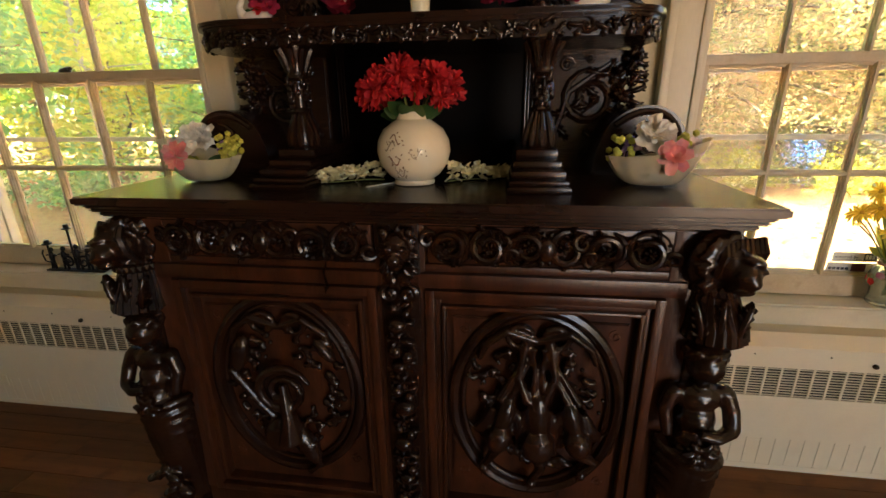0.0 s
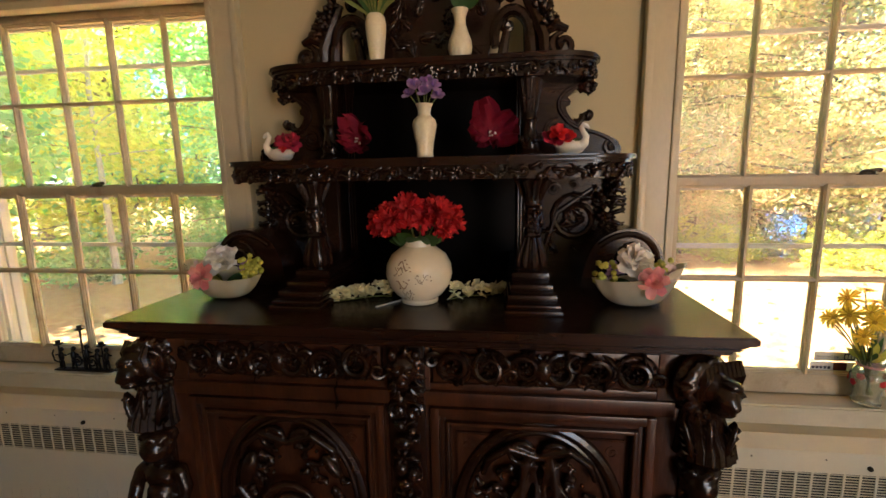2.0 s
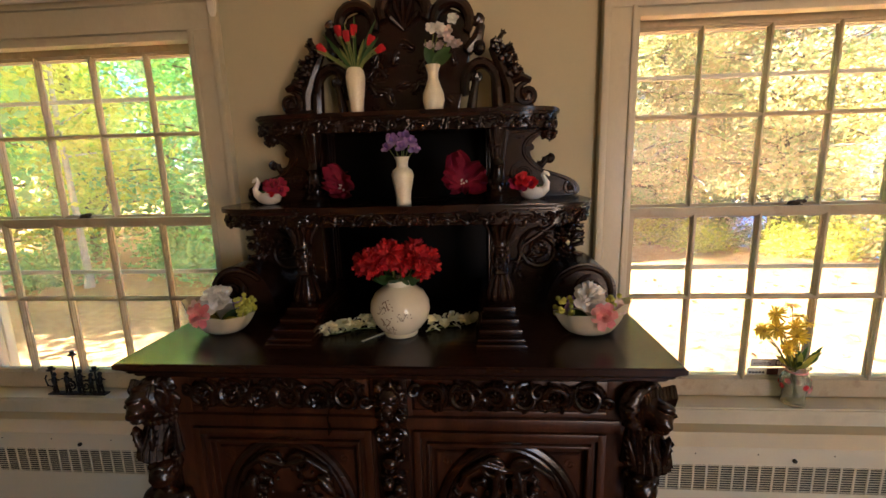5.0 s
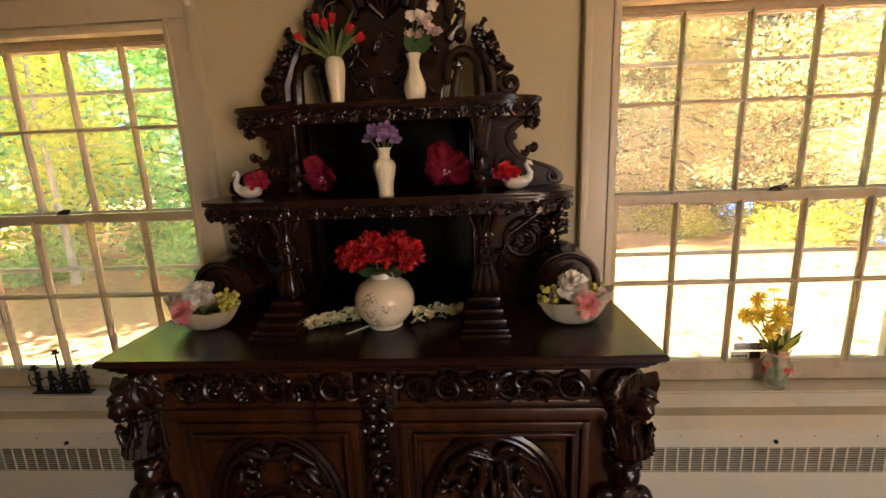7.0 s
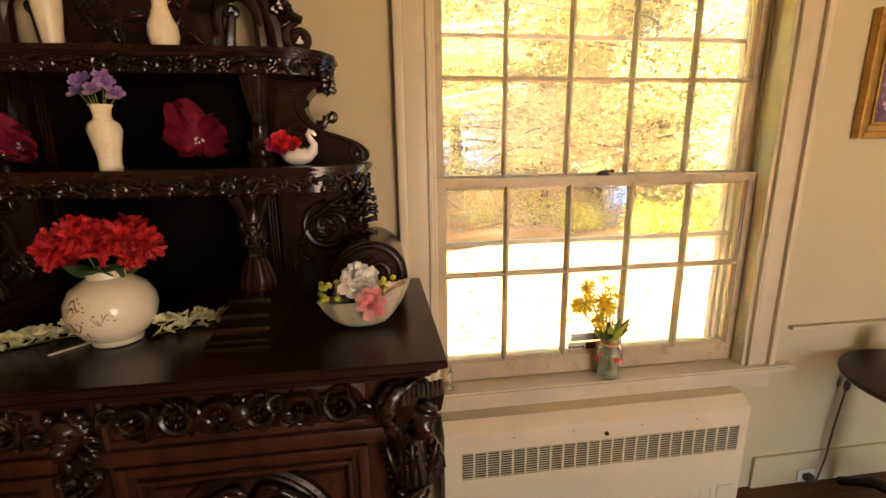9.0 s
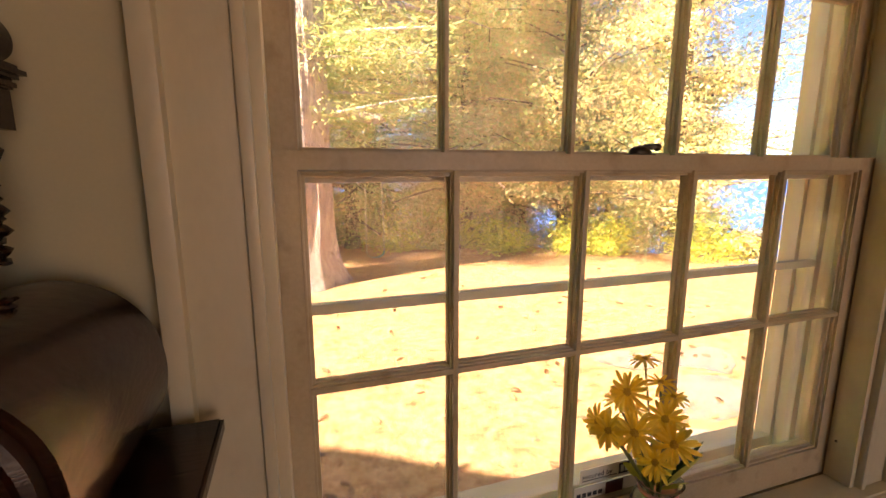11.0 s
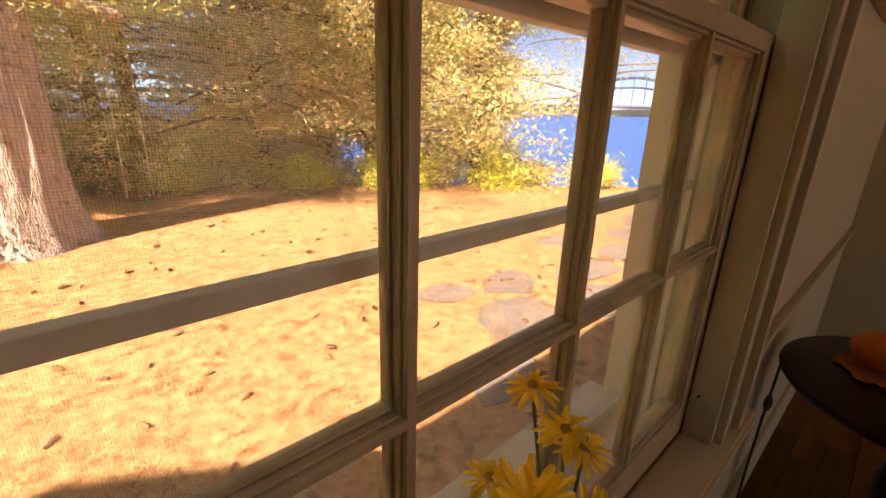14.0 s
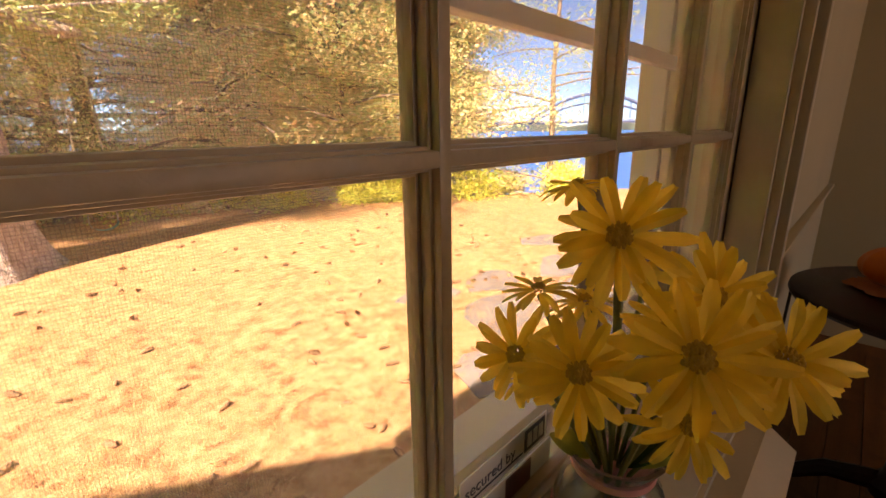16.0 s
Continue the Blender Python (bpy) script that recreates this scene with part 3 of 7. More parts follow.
def curtain_rod(c):
    rod = thing("curtain_rod", "white painted wooden curtain rod with turned finials above the window", "curtain rod", "curtain rods")
    z, y = 2.053, -0.125
    bm = bmesh.new()
    tube(bm, [(c - 0.74, y, z), (c + 0.74, y, z)], 0.0105, 12)
    part("pole", bm, M["white_rod"], rod)
    for s in (-1, 1):
        bm = bmesh.new()
        pts = [(0.011, 0), (0.017, 0.006), (0.017, 0.014), (0.008, 0.018), (0.009, 0.022), (0.019, 0.034), (0.017, 0.05), (0.009, 0.064), (0.003, 0.07)]
        lathe(bm, pts, 14)
        bmesh.ops.transform(bm, matrix=pose(c + s * 0.735, y, z, 0, 90 * s, 0), verts=bm.verts)
        part("finial", bm, M["white_rod"], rod)
        bm = bmesh.new()
        bx = c + s * 0.69
        slab(bm, [(bx - 0.011, WALL - 0.034), (bx + 0.011, WALL - 0.034), (bx + 0.011, y - 0.004), (bx - 0.011, y - 0.004)], z - 0.022, z - 0.012, 0.003)
        outline(bm, [(bx - 0.018, z + 0.012), (bx + 0.018, z + 0.012), (bx + 0.012, z - 0.05), (bx + 0.005, z - 0.066), (bx - 0.005, z - 0.066), (bx - 0.012, z - 0.05)], WALL - 0.047, WALL - 0.0345, 0.003)
        part("bracket", bm, M["white_rod"], rod)
    return rod


for c in WIN:
    curtain_rod(c)


def radiator_cover(c):
    r = thing("radiator_cover", "cream enamelled convector cover with a slotted grille under the window", "radiator", "radiator covers", at=(c, 0, FLOOR))
    y, xa, xb = -0.157, -0.565, 0.55
    top = 0.49 - FLOOR
    bm = bmesh.new()
    # front plate round the two grille openings, sides and sloping top
    slot_z = (0.318 - FLOOR, 0.420 - FLOOR)
    low_z = (0.02, 0.125)
    box(bm, xa, xb, y, y + 0.004, slot_z[1], top)
    box(bm, xa, xb, y, y + 0.004, low_z[1], slot_z[0])
    box(bm, xa, xb, y, y + 0.004, 0.0, low_z[0])
    for z0, z1 in (slot_z, low_z):
        box(bm, xa, xa + 0.055, y, y + 0.004, z0, z1)
        box(bm, xb - 0.03, xb, y, y + 0.004, z0, z1)
    for x in (xa, xb - 0.004):
        box(bm, x, x + 0.004, y + 0.004, WALL - 0.001, 0.0, top)
    for v in (0,):
        a = [bm.verts.new(p) for p in ((xa, y, top), (xb, y, top), (xb, -0.115, top + 0.03), (xa, -0.115, top + 0.03))]
        bm.faces.new(a)
        b = [bm.verts.new(p) for p in ((xa, -0.115, top + 0.03), (xb, -0.115, top + 0.03), (xb, WALL - 0.001, top + 0.03), (xa, WALL - 0.001, top + 0.03))]
        bm.faces.new(b)
    part("cabinet", bm, M["metal_cover"], r, smooth=False)
    # a flat dark sheet painted as the shade within the cover
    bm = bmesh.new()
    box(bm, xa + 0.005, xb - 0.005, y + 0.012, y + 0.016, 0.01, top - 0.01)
    part("shade_sheet", bm, M["black_slot"], r, "dark sheet that stands for the shade behind the grille", smooth=False)
    bm = bmesh.new()
    n = 23
    g0, g1 = xa + 0.055, xb - 0.03
    for i in range(n + 1):
        x = g0 + (g1 - g0) * i / n
        box(bm, x - 0.0032, x + 0.0032, y + 0.0005, y + 0.0035, *slot_z)
    for k in range(11):
        z = slot_z[0] + (slot_z[1] - slot_z[0]) * (k + 0.5) / 11
        box(bm, g0, g1, y + 0.001, y + 0.003, z - 0.0014, z + 0.0014)
    part("upper_grille", bm, M["metal_cover"], r, smooth=False)
    bm = bmesh.new()
    n = 24
    for i in range(n):
        x = g0 + (g1 - g0) * i / n
        box(bm, x + 0.004, x + (g1 - g0) / n, y + 0.001, y + 0.0035, *low_z)
    for k in range(14):
        z = low_z[0] + (low_z[1] - low_z[0]) * k / 13
        box(bm, g0, g1, y + 0.0008, y + 0.0036, z - 0.0022, z + 0.0022)
    part("lower_grille", bm, M["metal_cover"], r, smooth=False)
    bm = bmesh.new()
    blob(bm, 0.0, y - 0.004, 0.445 - FLOOR, 0.008, 0.008, 0.008)
    part("knob", bm, M["bronze"], r, "small dark damper knob")
    for x in (-0.33, -0.12, 0.13, 0.34):
        bm = bmesh.new()
        blob(bm, x, y - 0.001, 0.465 - FLOOR, 0.0028, 0.002, 0.0028, sub=1)
        part("screw", bm, M["bronze"], r)
    for x in (xa + 0.07, xb - 0.09):
        bm = bmesh.new()
        box(bm, x, x + 0.06, y - 0.003, y - 0.0002, 0.085, 0.135, 0.001)
        part("access_flap", bm, M["metal_cover"], r, "little access door in the cover")
    return r


for c in (WIN[0] - 0.01, WIN[1] - 0.01):
    radiator_cover(c)

bm = bmesh.new()
for a, b in ((X0, WIN[0] - 0.70), (WIN[0] + 0.70, WIN[1] - 0.70), (WIN[1] + 0.70, X1)):
    box(bm, a, b, WALL - 0.014, WALL + 0.001, FLOOR - 0.01, FLOOR + 0.14, 0.003)
tagged(part("baseboard", bm, M["wall"]), "painted baseboard along the window wall", "baseboard", kind="structure")
bm = bmesh.new()
box(bm, 2.095, X1, WALL - 0.022, WALL + 0.001, 0.728, 0.742, 0.003)
tagged(part("chair_rail", bm, M["wall"]), "thin painted rail along the wall", "trim", kind="structure")

# ---- the carved sideboard ----
XC = 0.02
sb = thing("carved_sideboard", "dark-stained carved oak sideboard with a three-tier shelved top", "sideboard", at=(XC, 0, FLOOR))
Z = -FLOOR                     # heights below are from the room's zero
FY = -0.60                     # front of the doors
BACK = -0.094                  # back of the whole piece
random.seed(11)


def sp(name, bm, mat="wood", parent=sb, label="", smooth=True):
    bmesh.ops.translate(bm, verts=bm.verts, vec=(0, 0, Z))
    return part(name, bm, M[mat], parent, label, smooth)


# carcass and plinth
bm = bmesh.new()
box(bm, -0.575, 0.575, FY + 0.03, BACK, 0.14, 0.955, 0.004)
sp("carcass", bm, "wood_panel")
bm = bmesh.new()
box(bm, -0.66, 0.66, -0.645, BACK + 0.002, FLOOR, 0.10, 0.006)
box(bm, -0.65, 0.65, -0.632, BACK + 0.001, 0.10, 0.125, 0.008)
box(bm, -0.635, 0.635, -0.615, BACK, 0.125, 0.15, 0.008)
sp("plinth", bm, label="stepped plinth on the floor")
# rails that frame doors and drawers
for z0, z1, d in ((0.15, 0.225, 0.0), (0.835, 0.868, 0.012), (0.868, 0.885, 0.002), (0.968, 0.985, 0.004)):
    bm = bmesh.new()
    box(bm, -0.56, 0.56, FY - d, FY + 0.04, z0, z1, 0.004)
    sp("rail", bm, "wood_panel")
for x0, x1 in ((-0.60, -0.525), (0.525, 0.60), (-0.052, 0.052)):
    bm = bmesh.new()
    box(bm, x0, x1, FY - 0.004, FY + 0.04, 0.225, 0.968, 0.003)
    sp("stile", bm, "wood_panel")

# top board with a stepped, moulded edge
countertop = None
for over, z0, z1 in ((0.0, 1.004, 1.022), (-0.012, 0.995, 1.004), (-0.018, 0.986, 0.995), (-0.030, 0.974, 0.986), (-0.045, 0.962, 0.974)):
    bm = bmesh.new()
    slab(bm, [(-0.686 - over * 1.0, -0.648 - over), (0.686 + over * 1.0, -0.648 - over), (0.680 + over, BACK), (-0.680 - over, BACK)], z0, z1, 0.0035)
    if countertop is None:
        countertop = sp("countertop", bm, "wood_top", label="broad dark top with a stepped moulding")
    else:
        sp("edge_moulding", bm, "wood_top", countertop)


def frieze(bm, x0, x1, z, h, y):
    """Running open scrolls as high as the drawer, with leaves and fruit, and a boss in the middle."""
    n = 6
    step = (x1 - x0) / n
    for i in range(n):
        cx = x0 + step * (i + 0.5)
        way = 1 if i % 2 else -1
        spiral(bm, cx, z, y, h * 0.52, 1.15, 90 * way + random.uniform(-40, 40), way, 0.0095, 8, 0.40, 0.014)
        spiral(bm, cx + 0.62 * step * way, z - 0.2 * h * way, y - 0.004, h * 0.26, 1.1, random.uniform(0, 360), -way, 0.007, 7, 0.3, 0.010)
        tube(bm, [(cx + 0.5 * h * math.cos(radians(a)), y - 0.003, z + 0.5 * h * math.sin(radians(a))) for a in range(-70 * way, 150 * way, 22 * way)], [0.003, 0.006, 0.008, 0.009, 0.009, 0.008, 0.007, 0.006, 0.005, 0.004][:len(range(-70 * way, 150 * way, 22 * way))], 7)
        rosette(bm, cx + random.uniform(-0.006, 0.006), y - 0.008, z + random.uniform(-0.006, 0.006), random.uniform(0.010, 0.016), 5 + i % 3, 0.012)
        for k in range(7):
            a = random.uniform(0, 360)
            acanthus(bm, cx + 0.30 * h * math.cos(radians(a)), y - 0.002, z + 0.30 * h * math.sin(radians(a)), a + random.uniform(40, 110) * way, 0.034, 0.022, 0.015, 2)
        for k in range(4):
            blob(bm, cx + step * 0.5 + random.uniform(-0.006, 0.006), y - 0.006, z + random.uniform(-0.36, 0.36) * h, 0.0065, 0.008, 0.0065, sub=1)
    cx = (x0 + x1) / 2
    blob(bm, cx, y - 0.008, z, 0.021, 0.018, 0.029)
    for k in range(10):
        a = 36 * k
        blob(bm, cx + 0.022 * math.cos(radians(a)), y - 0.004, z + 0.029 * math.sin(radians(a)), 0.009, 0.009, 0.006, (0, -a, 0), 1)


for x0, x1 in ((-0.528, -0.058), (0.058, 0.528)):
    bm = bmesh.new()
    box(bm, x0, x1, FY - 0.002, FY + 0.02, 0.887, 0.966, 0.004)
    drawer = sp("drawer", bm, "wood_panel", label="drawer front carved with scrolling leaves")
    bm = bmesh.new()
    frieze(bm, x0 + 0.012, x1 - 0.012, 0.927, 0.072, FY - 0.004)
    p = sp("scrollwork", bm, parent=drawer)


def oval(bm, cx, cz, rx, rz, y, thick, deep=1.0, n=48):
    pts = [(cx + rx * math.cos(2 * math.pi * i / n), y, cz + rz * math.sin(2 * math.pi * i / n)) for i in range(n + 1)]
    tube(bm, pts, thick, 8)


def door(x0, x1, kind):
    z0, z1 = 0.232, 0.832
    cx, cz = (x0 + x1) / 2, (z0 + z1) / 2 + 0.026
    bm = bmesh.new()
    box(bm, x0 + 0.01, x1 - 0.01, FY + 0.012, FY + 0.03, z0 + 0.01, z1 - 0.01)
    d = sp("door", bm, "wood_panel", label="cabinet door with a carved oval medallion")
    # mitred mouldings: a broad outer band, a hollow and an inner bead
    for w0, w1, ya, nm in ((0.0, 0.020, FY - 0.016, "outer_moulding"), (0.020, 0.034, FY - 0.004, "hollow_moulding"), (0.034, 0.043, FY - 0.013, "inner_bead")):
        for a, b, c, e in ((x0 + w0, x0 + w1, z0 + w0, z1 - w0), (x1 - w1, x1 - w0, z0 + w0, z1 - w0)):
            bm = bmesh.new()
            box(bm, a, b, ya, FY + 0.014, c, e, 0.004)
            sp(nm, bm, "wood_panel", d)
        for c, e in ((z0 + w0, z0 + w1), (z1 - w1, z1 - w0)):
            bm = bmesh.new()
            box(bm, x0 + w1 - 0.002, x1 - w1 + 0.002, ya + 0.0005, FY + 0.014, c, e, 0.004)
            sp(nm, bm, "wood_panel", d)
    rx, rz = (x1 - x0) / 2 - 0.058, 0.236
    bm = bmesh.new()
    oval(bm, cx, cz, rx, rz, FY + 0.004, 0.013)
    oval(bm, cx, cz, rx - 0.02, rz - 0.02, FY + 0.007, 0.007)
    sp("medallion_ring", bm, parent=d)
    # spandrels in the four corners with an engraved curl
    for sx in (-1, 1):
        for sz in (-1, 1):
            bm = bmesh.new()
            ox, oz = cx + sx * ((x1 - x0) / 2 - 0.055), cz + sz * 0.228 - 0.02 * (sz + 1) / 2
            pts = [(ox, oz)]
            pts += [(ox - sx * 0.10, oz), (ox - sx * 0.065, oz - sz * 0.035), (ox - sx * 0.035, oz - sz * 0.07), (ox, oz - sz * 0.125)]
            outline(bm, pts if sx * sz > 0 else pts[::-1], FY + 0.004, FY + 0.013, 0.0025)
            spiral(bm, ox - sx * 0.026, oz - sz * 0.028, FY + 0.0035, 0.015, 1.3, 90, sx, 0.0024, 5)
            sp("spandrel", bm, "wood_panel", d)
    y = FY - 0.004
    bm = bmesh.new()
    # tied ribbon at the top
    for s in (-1, 1):
        spiral(bm, cx + s * 0.03, cz + 0.150, y, 0.024, 0.9, 180 if s > 0 else 0, -s, 0.008, inner=0.6)
        tube(bm, [(cx, y, cz + 0.145), (cx + s * 0.05, y - 0.004, cz + 0.165), (cx + s * 0.085, y, cz + 0.135), (cx + s * 0.095, y, cz + 0.105)], [0.007, 0.008, 0.008, 0.005])
    if kind == "game":
        # three limp birds tied up by the feet, wings fallen open
        for dx, tilt, q in ((-0.052, 14, 0.9), (0.064, -16, 0.88), (0.006, -4, 1.1)):
            bx = cx + dx
            blob(bm, bx, y - 0.010, cz - 0.005, 0.020 * q, 0.016, 0.050 * q, (0, tilt, 0))
            blob(bm, bx + dx * 0.15, y - 0.016, cz - 0.05 * q, 0.027 * q, 0.020, 0.034 * q, (0, tilt, 0))
            tube(bm, [(bx + dx * 0.2, y - 0.014, cz - 0.075 * q), (bx + dx * 0.5 + 0.008, y - 0.012, cz - 0.10 * q), (bx + dx * 0.45 - 0.006, y - 0.010, cz - 0.128 * q)], [0.013, 0.0085, 0.007], 8)
            blob(bm, bx + dx * 0.45 - 0.008, y - 0.010, cz - 0.136 * q, 0.010, 0.010, 0.012)
            tube(bm, [(bx + dx * 0.45 - 0.008, y - 0.010, cz - 0.14 * q), (bx + dx * 0.45 - 0.014, y - 0.006, cz - 0.165 * q)], [0.004, 0.0015], 5)
            for w in (-1, 1):
                for f in range(5):
                    tube(bm, [(bx + w * 0.018, y - 0.008, cz + 0.012), (bx + w * (0.028 + 0.005 * f), y - 0.010 + 0.002 * f, cz - 0.02 - 0.006 * f), (bx + w * (0.024 + 0.009 * f), y - 0.003, cz - 0.075 + 0.012 * f)], [0.006, 0.007, 0.003], 5)
                tube(bm, [(bx + w * 0.008, y - 0.008, cz + 0.03), (cx + dx * 0.4 + w * 0.006, y - 0.005, cz + 0.10), (cx + dx * 0.3 + w * 0.012, y - 0.004, cz + 0.135)], [0.008, 0.004, 0.0045], 6)
        for s in (-1, 1):
            tube(bm, [(cx + s * 0.02, y, cz + 0.14), (cx + s * 0.03, y - 0.006, cz + 0.08), (cx + s * 0.012, y - 0.01, cz + 0.03)], [0.009, 0.007, 0.01], 7)
    else:
        # a horn, a net of shells and fins
        spiral(bm, cx + 0.0, cz + 0.015, y - 0.012, 0.055, 1.6, 20, 1, 0.010, 8, 0.35)
        tube(bm, [(cx + 0.0, y - 0.01, cz + 0.03), (cx + 0.008, y - 0.016, cz - 0.04), (cx + 0.006, y - 0.012, cz - 0.09)], [0.008, 0.014, 0.028], 9)
        blob(bm, cx - 0.015, y - 0.012, cz - 0.085, 0.034, 0.02, 0.042, (0, 15, 0))
        blob(bm, cx + 0.035, y - 0.01, cz - 0.11, 0.018, 0.014, 0.05, (0, -20, 0))
        tube(bm, [(cx + 0.045, y - 0.008, cz - 0.10), (cx + 0.05, y - 0.008, cz - 0.16), (cx + 0.03, y - 0.006, cz - 0.18)], [0.011, 0.007, 0.008], 7)
        for k in range(9):
            tube(bm, [(cx - 0.05, y - 0.01, cz - 0.02), (cx - 0.10 + 0.012 * k, y - 0.006, cz + 0.055 - 0.017 * k)], [0.006, 0.0085], 6)
        blob(bm, cx - 0.075, y - 0.008, cz + 0.09, 0.017, 0.012, 0.042, (0, 18, 0))
        blob(bm, cx + 0.085, y - 0.006, cz + 0.105, 0.012, 0.01, 0.03, (0, -35, 0))
    # the trophies fill most of the oval and stand well forward
    bmesh.ops.transform(bm, matrix=Matrix.Translation((cx, FY, cz - 0.012)) @ Matrix.Diagonal((1.28, 1.55, 1.22, 1)) @ Matrix.Translation((-cx, -FY, -cz)), verts=bm.verts)
    # leaves and berries round the field
    for k in range(60):
        a = radians(360 * k / 60 + random.uniform(-6, 6))
        rr = random.uniform(0.5, 0.84)
        lx, lz = cx + rr * (rx - 0.012) * math.cos(a), cz + rr * (rz - 0.03) * math.sin(a)
        if abs(math.cos(a)) > 0.3 or math.sin(a) < 0:
            acanthus(bm, lx, y + 0.004, lz, random.uniform(0, 360), random.uniform(0.022, 0.04), 0.024, 0.011, 2)
            blob(bm, lx + 0.012, y, lz - 0.008, 0.006, 0.007, 0.006, sub=1)
    fused(sp("relief", bm, parent=d, label="high relief of hanging trophies and leaves"), 0.0032)
    return d


door(-0.525, -0.052, "sea")
door(0.052, 0.525, "game")

# pilaster between the doors: lion mask above a hanging string of fruit and leaves
bm = bmesh.new()
y = FY - 0.014
box(bm, -0.042, 0.042, FY - 0.012, FY, 0.22, 0.985, 0.003)
sp("pilaster", bm)
bm = bmesh.new()
blob(bm, 0, y - 0.012, 0.925, 0.030, 0.028, 0.036)
blob(bm, 0, y - 0.038, 0.908, 0.015, 0.014, 0.014)
blob(bm, 0, y - 0.030, 0.892, 0.014, 0.012, 0.009)
for s in (-1, 1):
    blob(bm, s * 0.013, y - 0.034, 0.930, 0.009, 0.008, 0.006)
    blob(bm, s * 0.026, y - 0.012, 0.957, 0.010, 0.01, 0.012)
for k in range(44):
    a = 360 * k / 44 + random.uniform(-6, 6)
    q = random.uniform(0.75, 1.1)
    blob(bm, 0.032 * q * math.cos(radians(a)), y - 0.008 - 0.01 * (1 - q), 0.912 + (0.044 if math.sin(radians(a)) > 0 else 0.066) * q * math.sin(radians(a)), 0.018, 0.009, 0.0045, (0, -a + random.uniform(-25, 25), 0), 1)
fused(sp("lion_mask", bm), 0.0026)
bm = bmesh.new()
for s in (-1, 1):
    spiral(bm, s * 0.020, 0.825, y - 0.008, 0.019, 1.3, 90, -s, 0.008)
z = 0.79
k = 0
while z > 0.24:
    for s in (-1, 1):
        acanthus(bm, s * 0.006, y - 0.004, z, 90 + s * random.uniform(60, 130), random.uniform(0.03, 0.042), 0.028, 0.011, 2)
    r = random.uniform(0.013, 0.021)
    if k % 3 == 1:
        blob(bm, random.uniform(-0.008, 0.008), y - 0.016, z, r * 1.2, r, r)
    elif k % 3 == 2:
        rosette(bm, random.uniform(-0.012, 0.012), y - 0.014, z, 0.024, 6, 0.012)
    else:
        blob(bm, -0.012, y - 0.014, z + 0.004, r * 0.8, r * 0.8, r * 0.9)
        blob(bm, 0.015, y - 0.016, z - 0.006, r * 0.7, r * 0.8, r * 0.8)
    z -= 0.034
    k += 1
sp("fruit_drop", bm, label="carved string of fruit and leaves")


def fuller(bm, x, y, f):
    """Swells a carving sideways about an upright axis."""
    bmesh.ops.transform(bm, matrix=Matrix.Translation((x, y, 0)) @ Matrix.Diagonal((f, f, 1, 1)) @ Matrix.Translation((-x, -y, 0)), verts=bm.verts)


